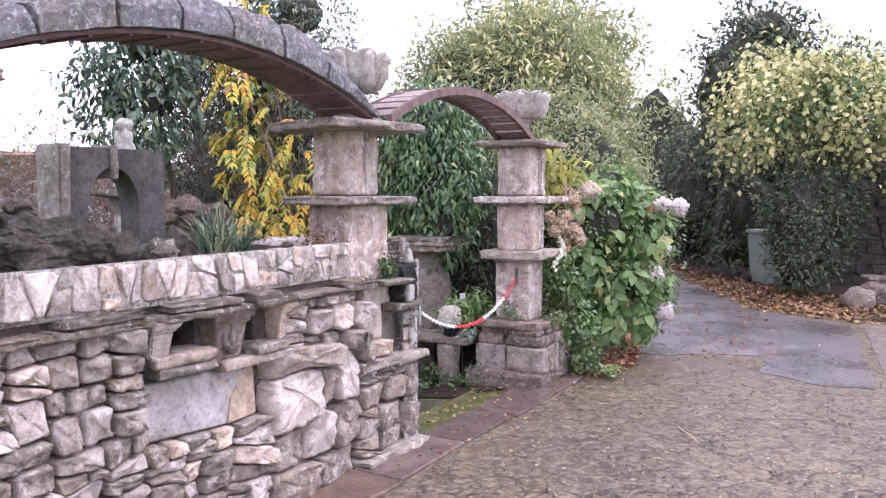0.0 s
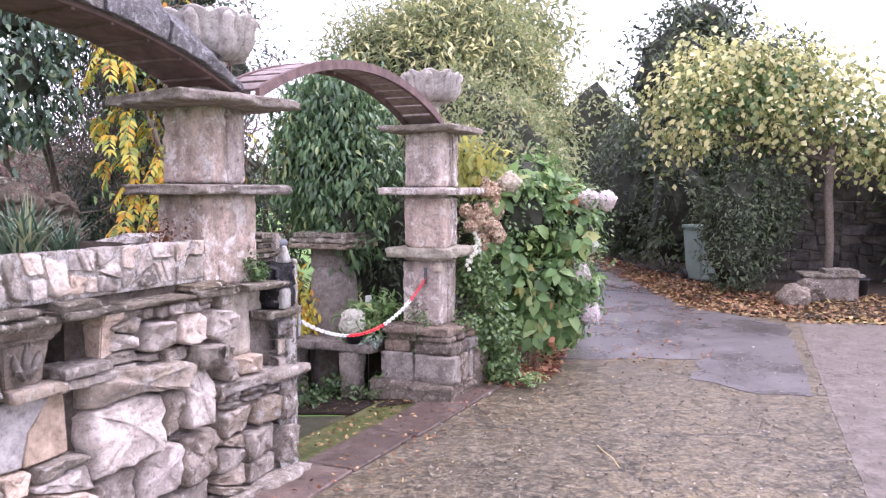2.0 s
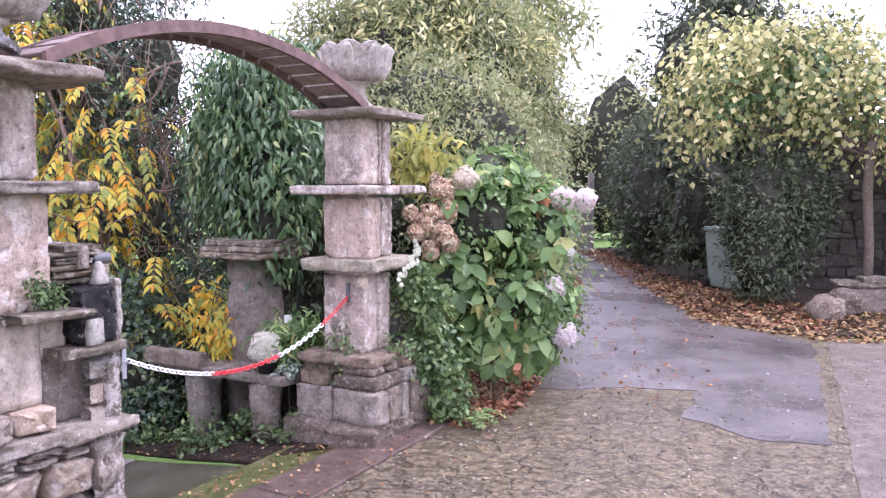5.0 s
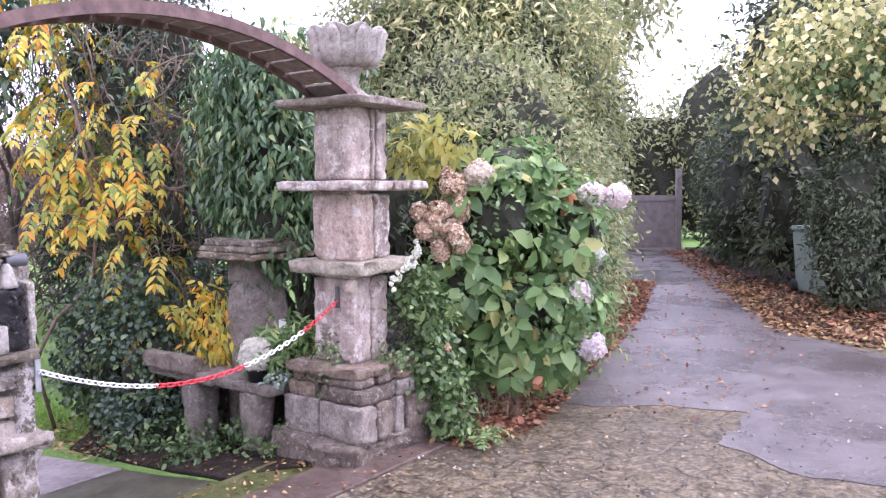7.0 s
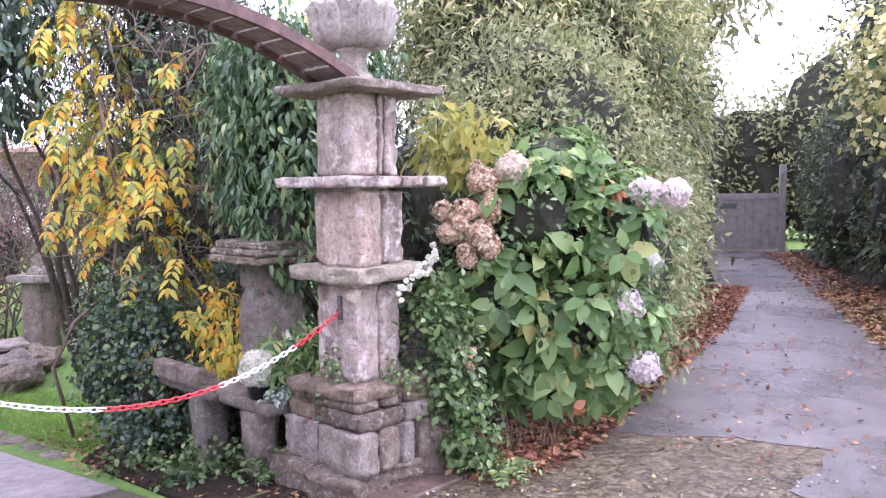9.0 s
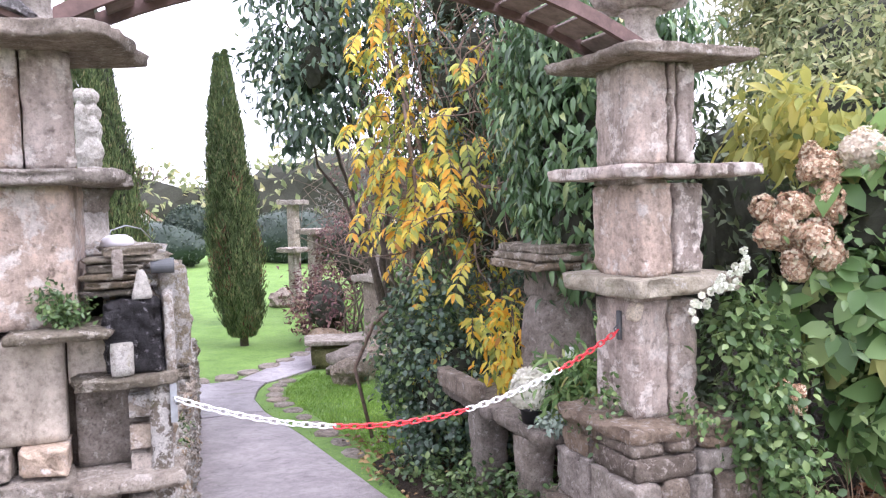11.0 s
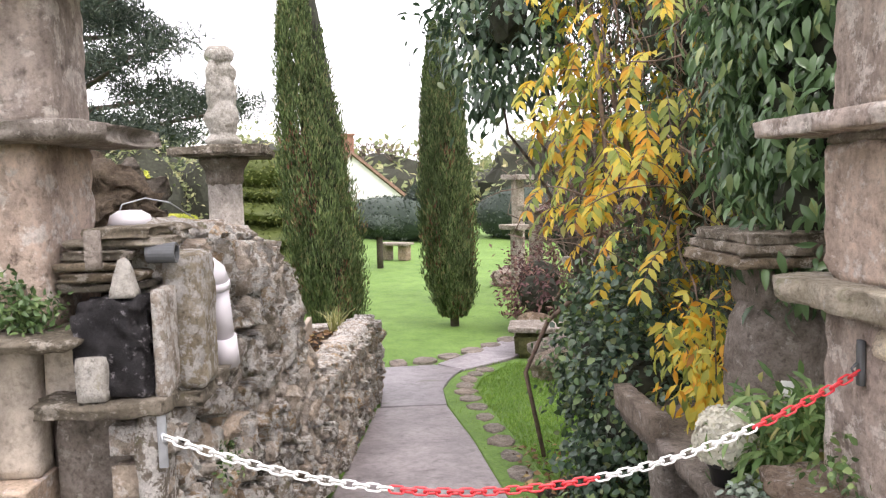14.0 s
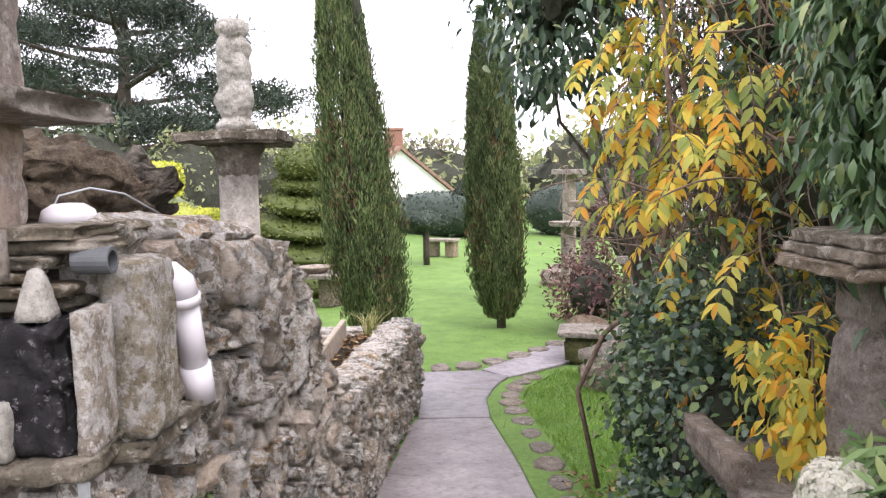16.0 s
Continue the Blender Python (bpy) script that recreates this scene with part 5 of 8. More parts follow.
while x < 2.4:
    w = r.uniform(0.6, 0.9)
    e = min(x + w, 2.45)
    slab_at("kerb_stone", [(x, -0.33 + r.uniform(-0.02, 0.02)), (e - 0.012, -0.33 + r.uniform(-0.02, 0.02)), (e - 0.012, 0.02), (x, 0.02)], 0.02, 0.06, M_KERB, kerb, x, 0.006)
    x = e
moss = slab_at("threshold", [(0.12, 0.03), (1.65, 0.03), (1.5, 0.35), (0.16, 0.35)], -0.012, 0.05, stone_mat("mossy_threshold", (0.045, 0.06, 0.016), (0.085, 0.1, 0.03), (0.15, 0.135, 0.075), 5, 0.45, 0.5), None, 2)
moss.matrix_world = WALL
tagged(moss, "mossy damp threshold slab in the gateway", "threshold", kind="structure")

bed = slab_at("flower_bed", [(1.2, 0.36), (1.66, 0.06), (2.5, 0.4), (2.6, 2.3), (1.75, 2.7), (1.28, 2.2)], lambda v: drop(v.x, v.y) + 0.012, 0.06, M_SOIL, None, 4, 0.01)
bed.matrix_world = WALL
tagged(bed, "dark bare soil under the bench and climbers", "flower bed", kind="structure")

# ---- pedestal and stone bench beside the gateway ----
ped = thing("stone_pedestal", WALL @ pose(2.1, 1.15, drop(0, 1.15)), "rounded stone pedestal with a stacked slate top", "pedestal")
dz = -drop(0, 1.15)
part("shaft", lathe("shaft", [(0.0, -0.05), (0.2, -0.05), (0.205, 0.2), (0.21, 0.5 + dz), (0.205, 0.72 + dz), (0.185, 0.86 + dz), (0.15, 0.93 + dz), (0.0, 0.94 + dz)], 40, lambda r, z, a, j: (r * (1 + 0.05 * noise.noise(Vector((math.cos(a), math.sin(a), z * 3)) * 2.2)), z)), M_BENCH, ped, smooth=True)
part("neck", hewn(-0.14, 0.14, -0.15, 0.15, 0.91 + dz, 1.1 + dz, 3, 0.008, 0.02), M_BENCH, ped)
for i in range(3):
    part("slate", hewn(-0.3 + 0.02 * i, 0.3, -0.3, 0.31 - 0.03 * i, 1.09 + dz + 0.045 * i, 1.134 + dz + 0.045 * i, i + 60, 0.008, 0.012, 0.05, 0.02), M_LEDGE, ped)
bench = thing("stone_bench", WALL @ pose(0, 0, 0), "weathered stone slab bench on rough upright legs", "bench")
part("seat", hewn(1.62, 1.98, 0.5, 1.02, 0.305, 0.37, 1, 0.005, 0.008, 0.02, 0.01), M_BENCH, bench)
part("seat", hewn(1.6, 1.98, 1.03, 1.74, 0.3, 0.37, 2, 0.005, 0.008, 0.02, 0.01), M_BENCH, bench)
part("back_block", hewn(1.585, 1.67, 1.2, 1.75, 0.35, 0.46, 4, 0.003, 0.004, step=0.022), M_BENCH, bench)
for nn, w in ((0.72, 0.066), (1.3, 0.075)):
    part("leg", hewn(1.65, 1.65 + 2 * w, nn - w, nn + w, drop(0, nn) - 0.05, 0.31, nn, 0.007, 0.014, taper=-0.3), M_SLAB, bench)
# added soil-dark box, painted shade for the void under the seat
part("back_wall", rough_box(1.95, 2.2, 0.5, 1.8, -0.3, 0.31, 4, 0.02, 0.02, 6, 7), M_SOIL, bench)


def flower_ball(name, parent, c, rad, material, n, seed, petal=0.016):
    g = np.random.default_rng(seed)
    d = unit(g.normal(size=(n, 3)))
    lob = 1 + 0.05 * np.sin(d[:, :1] * 4 + seed) * np.sin(d[:, 1:2] * 5 + 2 * seed) + 0.08 * np.sin(d[:, 2:] * 6 + seed)
    P0 = np.array(c) + d * rad * lob * g.uniform(0.8, 1.08, (n, 1))
    P, A, Nn = [], [], []
    ref = unit(np.cross(d, g.normal(size=(n, 3))))
    b = np.cross(d, ref)
    for k in range(4):
        a = k * math.pi / 2
        dirn = ref * math.cos(a) + b * math.sin(a)
        P.append(P0), A.append(dirn + 0.35 * d + 0.25 * g.normal(size=d.shape)), Nn.append(d + 0.4 * g.normal(size=d.shape))
    return part(name, leaf_mesh(name, np.concatenate(P), np.concatenate(A), np.concatenate(Nn), petal, 1.0), material, parent)


def hydrangea_head(parent, c, rad, material, seed, label):
    ob = flower_ball("flower_head", parent, c, rad, material, 620, seed, rad * 0.19)
    ob["label"] = label
    part("core", lump(c[0], c[1], c[2], rad * 0.78, rad * 0.78, rad * 0.74, 0.2, 3, seed, 2), material, ob)


pot = thing("potted_flower", WALL @ pose(1.7, 0.7, 0.37), "cream pompon flower in a small pot on the bench", "potted plant")
part("pot", lathe("pot", [(0, 0), (0.05, 0), (0.06, 0.06), (0.066, 0.065), (0.066, 0.08), (0.055, 0.08), (0.0, 0.06)], 20), M_RUBBER, pot)
flower_ball("flower_head", pot, (0, 0, 0.155), 0.1, L_POMPON, 1500, 3, 0.019)
part("core", lump(0, 0, 0.155, 0.09, 0.09, 0.086, 0.1, 3, 2, 2), L_POMPON, pot)
crown("leaves", pot, L_GREY, [(0.03, -0.15, 0.035, 0.07, 0.07, 0.04)], 22, 8, 0.03, 0.015, 9, 0.2, 0.6, True)

mark = thing("plant_label", pose(0.178, 7.08, 0.0, 0, 0, 25), "small white plastic plant label on a thin stake", "plant label")
part("stake", tube_mesh("stake", [([(0, 0.004, drop(0, 0.7) - 0.05), (0, 0.004, 0.7)], 0.003)], 6), M_STEEL, mark)
part("card", rough_box(-0.027, 0.027, -0.004, 0.002, 0.67, 0.725, 1, 0.002, 0.001), M_WHITECHAIN, mark)

# ---- things on the raised bed ----
def rock(name, m, dims, material, label, seed, amp=0.5, freq=2.0, sub=4):
    bm = lump(0, 0, 0, *dims, amp, freq, seed, sub)
    for v in bm.verts:
        if material is M_TUFA:
            v.co += noise.noise_vector(v.co * 9 + Vector((seed, 0, 0))) * 0.045 + noise.noise_vector(v.co * 21) * 0.024
        else:
            v.co += noise.noise_vector(v.co * 14) * 0.012
    return solid(name, bm, material, m, label, "rock")


rock("tufa_rock", WALL @ pose(-2.35, 0.3, 1.38), (0.4, 0.2, 0.12), M_TUFA, "large brown pitted rock lying on the wall bed", 3, 0.3, 2.2, 5)
rock("tufa_rock", WALL @ pose(-0.74, 1.3, 1.38), (0.33, 0.28, 0.2), M_TUFA, "large brown pitted rock lying behind the wall", 8, 0.3, 2.2, 5)
rock("tufa_rock", WALL @ pose(-1.06, 2.55, 1.38), (0.34, 0.28, 0.19), M_TUFA, "large brown pitted rock on top of the rockery", 12, 0.35, 2.2, 5)
rock("tufa_rock", WALL @ pose(-1.08, 2.6, 0.42), (0.36, 0.34, 0.9), M_TUFA, "tall brown pitted rock in the rockery", 13, 0.3, 2.2, 5)
rock("slate_rock", WALL @ pose(-1.78, 0.3, 1.35), (0.09, 0.08, 0.07), M_LEDGE, "small dark slate rock on the wall bed", 5, 0.4, 1.5, 3)
rock("slate_rock", WALL @ pose(-1.66, 0.3, 1.36), (0.05, 0.05, 0.1), M_TUFA, "small dark upright stump on the wall bed", 6, 0.4, 1.5, 3)
cap = thing("rope_coil", WALL, "pale plastic bowl with a loose cord on the wall top", "bowl")
part("bowl", lathe("bowl", [(0.0, 0.04), (0.03, 0.038), (0.052, 0.025), (0.06, 0.0), (0.054, 0.0), (0.0, 0.02)], 24), M_PIPE, cap, smooth=True).matrix_basis = pose(-0.14, 0.3, 1.345)
part("cord", tube_mesh("cord", [([(-0.17, 0.28, 1.36), (-0.16, 0.3, 1.4), (-0.11, 0.34, 1.415), (-0.06, 0.4, 1.4), (-0.02, 0.5, 1.35)], 0.0022)], 6), M_STEEL, cap)

# dark ornamental arch on the bed
orn = thing("garden_arch", WALL @ pose(-1.5, 1.0, 1.2), "dark grey stone archway ornament on the raised bed", "archway")
bm = bmesh.new()
prof = [(-0.3, 0), (-0.3, 0.66), (0.3, 0.66), (0.3, 0)]
inner = [(0.13, 0)] + [(-0.03 + 0.16 * math.cos(a), 0.34 + 0.22 * math.sin(a)) for a in [k * math.pi / 10 for k in range(11)]] + [(-0.19, 0)]
ring = prof + inner
fr = [bm.verts.new((x, -0.07, z)) for x, z in ring]
bk = [bm.verts.new((x, 0.09, z)) for x, z in ring]
bm.faces.new(fr), bm.faces.new(bk[::-1])
for i in range(len(ring)):
    j = (i + 1) % len(ring)
    bm.faces.new((fr[j], fr[i], bk[i], bk[j]))
bmesh.ops.recalc_face_normals(bm, faces=bm.faces[:])
part("arch", bm, stone_mat("dark_arch_concrete", (0.06, 0.055, 0.055), (0.12, 0.11, 0.11), (0.2, 0.185, 0.18), 5, 0.9, 0.5), orn)
part("keystone", rough_box(-0.05, -0.01, -0.09, 0.1, 0.5, 0.68, 2, 0.006, 0.004), M_SLAB, orn)
part("side_post", rough_box(-0.36, -0.29, -0.09, 0.1, 0.0, 0.67, 3, 0.01, 0.008), M_SLAB, orn)

# strap-leaved tufts
def tuft(m, label, n, length, seed, material=None, lean=0.7, width=0.012):
    g = random.Random(seed)
    V, F = [], []
    for i in range(n):
        a = g.uniform(0, 2 * math.pi)
        l = length * g.uniform(0.6, 1.1)
        out = g.uniform(0.15, lean)
        b = Vector((g.uniform(-1, 1), g.uniform(-1, 1), 0)) * length * 0.18
        d = Vector((math.cos(a), math.sin(a), 0))
        s = d.cross(Vector((0, 0, 1))) * width
        k0 = len(V)
        for k in range(6):
            f = k / 5
            p = b + d * l * out * f ** 1.4 + Vector((0, 0, l * (f * (1 - 0.45 * out * f * f))))
            w = s * (1 - f * 0.92)
            V += [tuple(p - w), tuple(p + w)]
        for k in range(5):
            F.append((k0 + 2 * k, k0 + 2 * k + 1, k0 + 2 * k + 3, k0 + 2 * k + 2))
    return solid("grass_tuft", quick("grass_tuft", V, [F]), material or L_BLADE, m, label, "plant")


tuft(WALL @ pose(-1.35, 0.38, 1.27), "tuft of long strap-like green leaves on the bed", 130, 0.34, 2, None, 1.1, 0.009)
tuft(WALL @ pose(-1.12, 0.42, 1.27), "tuft of long strap-like green leaves on the bed", 60, 0.24, 5, None, 1.1, 0.008)
tuft(WALL @ pose(-0.02, 5.05, 0.16), "small tuft of yellowing grass on the pond wall", 60, 0.28, 7, leaf_mat("yellowing_blade", [(0, (0.182, 0.210, 0.073)), (1, (0.512, 0.485, 0.212))]), 0.9, 0.007)

# ---- statue on its column ----
CU, CN = -0.33, 2.36
col = thing("stone_column", WALL @ pose(CU, CN, drop(0, CN)), "fluted grey stone column with a dark slate cap", "column")
k = 1.6 - drop(0, CN)
part("base", rough_box(-0.13, 0.13, -0.13, 0.13, -0.05, 0.2, 2, 0.015, 0.006), M_BENCH, col)
part("shaft", lathe("shaft", [(0.0, 0.18), (0.105, 0.18), (0.097, 0.3), (0.09, k - 0.14), (0.0, k - 0.14)], 48, lambda r, z, a, j: (r * (1 - 0.05 * (math.sin(8 * a) > 0.3)), z)), M_URN, col)
part("capital", lathe("capital", [(0.0, k - 0.15), (0.085, k - 0.15), (0.1, k - 0.12), (0.095, k - 0.1), (0.105, k - 0.06), (0.13, k - 0.02), (0.13, k), (0, k)], 32), M_BENCH, col, smooth=True)
part("cap_slab", rough_box(-0.23, 0.23, -0.23, 0.23, k, k + 0.055, 5, 0.012, 0.02, 9, 3), M_LEDGE, col)


def figure(m, label, seed):
    bm = bmesh.new()
    for c, d in (((0, 0, 0.03), (0.085, 0.075, 0.035)), ((0, 0, 0.13), (0.075, 0.07, 0.1)), ((0.01, 0, 0.24), (0.065, 0.06, 0.09)), ((0.02, 0.01, 0.33), (0.058, 0.055, 0.065)), ((0, 0, 0.41), (0.068, 0.055, 0.045)), ((-0.05, -0.02, 0.27), (0.03, 0.03, 0.11)), ((0.055, 0.03, 0.26), (0.03, 0.03, 0.1))):
        bmesh.ops.create_icosphere(bm, subdivisions=3, radius=1, matrix=Matrix.LocRotScale(c, None, d))
    for v in bm.verts:
        v.co += noise.noise_vector(v.co * 22 + Vector((seed, 0, 0))) * 0.014
    skin = bpy.data.meshes.new("skin")
    bm.to_mesh(skin)
    tmp = new("statue_blank", skin)
    remesh = tmp.modifiers.new("weld", "REMESH")
    remesh.mode, remesh.voxel_size = "VOXEL", 0.008
    bm = bmesh.new()
    bm.from_mesh(tmp.evaluated_get(bpy.context.evaluated_depsgraph_get()).to_mesh())
    bpy.data.objects.remove(tmp)
    for v in bm.verts:
        v.co += noise.noise_vector(v.co * 60) * 0.004
    return solid("statue", bm, M_STATUE, m, label, "statue")


figure(WALL @ pose(CU, CN, 1.65, 0, 0, 40) @ Matrix.Scale(1.18, 4), "weathered whitish stone figure on a column", 1)

# ---- pond behind the low wall ----
pond = thing("garden_pond", WALL, "small raised pond with black liner and dark water", "pond")
part("liner", rough_box(-1.9, -0.3, 2.3, 5.1, -0.6, 0.0, 2, 0.01, 0.01), M_RUBBER, pond)
wm, wt, wb = nodes_of("dark_pond_water")
wb.inputs["Base Color"].default_value = (0.012, 0.013, 0.012, 1)
wb.inputs["Roughness"].default_value = 0.05
bump(wt, wb, [(noise_at(wt, 9, 3), 0.1)], 0.01)
part("water", rough_box(-1.86, -0.34, 2.34, 5.06, 0.01, 0.03, 0, 0, 0), wm, pond)
part("plank", rough_box(-0.27, -0.225, 2.2, 5.1, -0.2, 0.28, 4, 0.006, 0.006, 4), M_PLANK, pond, "upright weathered board edging")
part("pale_slab", rough_box(-0.7, -0.31, 2.3, 3.2, -0.02, 0.13, 3, 0.01, 0.006, 4), M_STATUE, pond)
part("end_wall", rough_box(-2.0, 0.1, 5.14, 5.4, -0.75, 0.17, 5, 0.03, 0.03, 6), M_SIDE, pond)
part("back_board", rough_box(-1.95, -0.3, 5.06, 5.13, -0.1, 0.14, 3, 0.006, 0.006, 4), M_PLANK, pond)
part("trough_soil", rough_box(-0.22, 0.06, 2.2, 5.13, -0.4, 0.14, 6, 0.01, 0.03, 5), M_SOIL, pond)


def scatter(name, area, n, size, material, seed, label, zf, wall_frame=True, density=None):
    """Fallen leaves lying on the ground inside a polygon."""
    g = np.random.default_rng(seed)
    xs, ys = [p[0] for p in area], [p[1] for p in area]
    pts = []
    while len(pts) < n:
        x, y = g.uniform(min(xs), max(xs)), g.uniform(min(ys), max(ys))
        inside = False
        for i in range(len(area)):
            (x1, y1), (x2, y2) = area[i], area[i - 1]
            if (y1 > y) != (y2 > y) and x < (x2 - x1) * (y - y1) / (y2 - y1) + x1:
                inside = not inside
        if inside and (density is None or g.random() < density(x, y)):
            pts.append((x, y, zf(x, y) + g.uniform(0.002, 0.03)))
    P = np.array(pts)
    A = g.normal(size=(n, 3)) * np.array([1, 1, 0.3])
    N = np.array([0, 0, 1]) + g.normal(size=(n, 3)) * 0.4
    return solid(name, leaf_mesh(name, P, A, N, size * g.uniform(0.6, 1.3, n), 0.6), material, WALL if wall_frame else Matrix(), label, "leaves", kind="stuff")


scatter("leaf_litter", rect(-0.22, 0.06, 2.2, 5.1), 420, 0.05, L_GOLDLITTER, 2, "orange fallen leaves in the trough on the wall", lambda x, y: 0.14)
scatter("leaf_litter", [(1.1, 6.92), (1.5, 6.86), (1.82, 7.35), (2.02, 8.1), (2.2, 8.8), (2.65, 10.3), (3.1, 12.1), (3.75, 15.5), (3.2, 15.5), (2.1, 11.5), (1.6, 9.0), (1.3, 7.6)], 9000, 0.062, L_LITTER, 3, "red-brown fallen leaves along the drive edge", lambda x, y: 0.0, False)
scatter("leaf_litter", [(4.3, 10.9), (5.2, 9.7), (8.5, 8.9), (9, 11.5), (6.0, 12.5), (5.0, 15.5), (4.6, 15)], 6500, 0.075, L_GOLDLITTER, 4, "yellow-brown fallen leaves under the tree", lambda x, y: 0.0, False)
scatter("leaf_litter", [(4.4, 10.9), (5.4, 10.2), (6.2, 11.5), (5.4, 16), (5.6, 22), (4.9, 22), (4.5, 14)], 3200, 0.075, L_LITTER, 14, "red-brown fallen leaves along the far drive", lambda x, y: 0.0, False)
scatter("leaf_litter", [(0.4, 6.2), (1.5, 6.6), (3.4, 7.6), (3.2, 9), (2.4, 8.2), (0.9, 5.2), (-0.3, 4.0)], 200, 0.03, L_GOLDLITTER, 5, "scattered small fallen leaves on the drive", lambda x, y: 0.01, False)
scatter("leaf_litter", [(0.15, 0.0), (1.7, 0.0), (1.75, 1.9), (1.2, 2.2), (1.25, 0.4), (0.15, 0.35)], 420, 0.035, L_GOLDLITTER, 6, "yellow fallen leaves and debris in the gateway", lambda x, y: drop(x, y) + 0.0)
scatter("leaf_litter", [(1.15, 1.6), (2.6, 1.4), (2.4, 3.4), (1.3, 3.2)], 500, 0.05, L_GOLDLITTER, 7, "yellow fallen leaves on the lawn edge", lambda x, y: drop(x, y))

scatter("gravel", [(0.2, 5.3), (1.1, 6.7), (1.6, 7.0), (3.0, 7.3), (4.5, 8.8), (5.6, 9.0), (7.0, 6.0), (3.0, 3.2), (0.5, 3.8)], 7000, 0.022, leaf_mat("pale_grit", [(0, (0.1, 0.08, 0.06)), (0.6, (0.26, 0.22, 0.18)), (1, (0.46, 0.42, 0.37))], 0.8, 0.0), 15, "loose grit and leaf crumbs on the drive", lambda x, y: -0.012, False)
scatter("leaf_litter", [(2.2, 7.5), (3.3, 7.6), (4.3, 9.8), (4.4, 12), (4.7, 16), (3.5, 16), (3.0, 12)], 420, 0.045, L_LITTER, 16, "scattered brown leaves on the tarmac", lambda x, y: 0.008, False)
scatter("leaf_litter", [(-0.45, 4.3), (0.1, 4.5), (1.25, 6.4), (1.2, 6.8), (0.8, 6.6)], 130, 0.028, L_LITTER, 17, "brown leaves and debris along the kerb joint", lambda x, y: 0.015, False)

stw = thing("straw", pose(0, 0, 0), "single dry yellow straw lying on the drive", "straw")
part("stalk", tube_mesh("stalk", [([(1.63, 5.37, 0.012), (1.63, 5.25, 0.018), (1.655, 5.12, 0.016), (1.65, 4.98, 0.012)], [0.003, 0.003, 0.0025, 0.002])], 6), plain_mat("dry_straw", (0.55, 0.42, 0.2), 0.7, 0, 0.15, 20, 0.1), stw)
# soil strip under the shrubs
sheet("flower_bed", [(1.1, 6.95), (1.4, 7.3), (1.9, 8.6), (2.5, 11.3), (3.3, 16), (3.6, 22.4), (0, 22), (-1, 12), (0.1, 7.6), (0.7, 7.2)], 0.012, M_SOIL, "dark soil bed under the drive hedge", "flower bed", 0.3)
sheet("flower_bed", [(4.5, 11.0), (5.4, 10.1), (7.6, 9.7), (9.2, 9.2), (14, 14), (8, 23), (5.6, 23), (5.1, 16), (4.8, 13.2)], 0.01, M_SOIL, "dark soil under the trees beside the drive", "flower bed", 0.3)


def grass():
    g = np.random.default_rng(5)
    P = []
    for n, u0, u1, n0, n1 in ((24000, 0.94, 2.7, 1.9, 6.9),):
        u, v = g.uniform(u0, u1, n), g.uniform(n0, n1, n)
        P.append(np.stack([u, v, [drop(a, b) - 0.03 for a, b in zip(u, v)]], 1))
    P = np.concatenate(P)
    border = np.interp(P[:, 1], [1.9, 2.2, 3.4, 4.7, 5.5, 6.1, 6.5, 6.9], [1.14, 1.12, 1.06, 0.94, 0.94, 1.06, 1.2, 1.5])
    P = P[(P[:, 0] > border + 0.28) | ((P[:, 0] > border + 0.02) & (g.random(len(P)) < 0.4))]
    keep = ~((P[:, 1] > 6.5) & (P[:, 1] < 9.3) & (P[:, 0] > 0.3 + (P[:, 1] - 6.6) * 0.55) & (P[:, 0] < 1.35 + (P[:, 1] - 6.6) * 0.75))
    P = P[keep]
    n = len(P)
    A = g.normal(size=(n, 3)) * 0.45 + np.array([0, 0, 1])
    solid("grass", leaf_mesh("grass", P, A, g.normal(size=(n, 3)), g.uniform(0.025, 0.045, n), 0.16), L_GRASS, WALL, "short green grass blades on the lawn", "grass", kind="stuff")


grass()

# ---- plants round the gateway ----
ev = thing("evergreen_shrub", Matrix(), "dark evergreen shrub with drooping glossy leaves over the pedestal", "shrub")
limbs(ev, (-0.1, 8.4, -0.1), [(-0.2, 7.9, 2.3), (0.3, 7.8, 1.9), (-0.6, 8.0, 2.0), (-0.2, 7.5, 1.6)], 0.06, 2)
EVB = [(-0.2, 7.75, 2.15, 0.4, 0.42, 0.42), (-0.02, 7.62, 1.75, 0.38, 0.38, 0.5), (-0.36, 7.95, 1.75, 0.34, 0.4, 0.5), (0.02, 7.45, 1.35, 0.2, 0.2, 0.32), (-0.05, 8.2, 2.3, 0.45, 0.45, 0.4), (-0.1, 7.5, 2.25, 0.28, 0.24, 0.3)]
crown("yellow_leaves", ev, L_LIME, [(-0.45, 7.8, 1.95, 0.2, 0.2, 0.2), (0.0, 7.75, 2.5, 0.25, 0.2, 0.12)], 26, 7, 0.08, 0.06, 19, 1.1, 0.4, True, 0.5, "yellowing leaves")
crown("leaves", ev, L_LAUREL, EVB, 760, 18, 0.086, 0.07, 11, 1.5, 0.34, True, 0.72, curl=0.28)
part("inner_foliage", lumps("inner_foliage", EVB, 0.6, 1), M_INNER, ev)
ev2 = thing("evergreen_tree", Matrix(), "tall dark evergreen tree with large hanging leaves", "tree")
limbs(ev2, (-3.3, 9.7, -0.5), [(-3.2, 8.6, 4.0), (-3.0, 8.4, 3.2), (-3.7, 8.5, 3.4), (-3.3, 8.3, 2.4)], 0.045, 4)
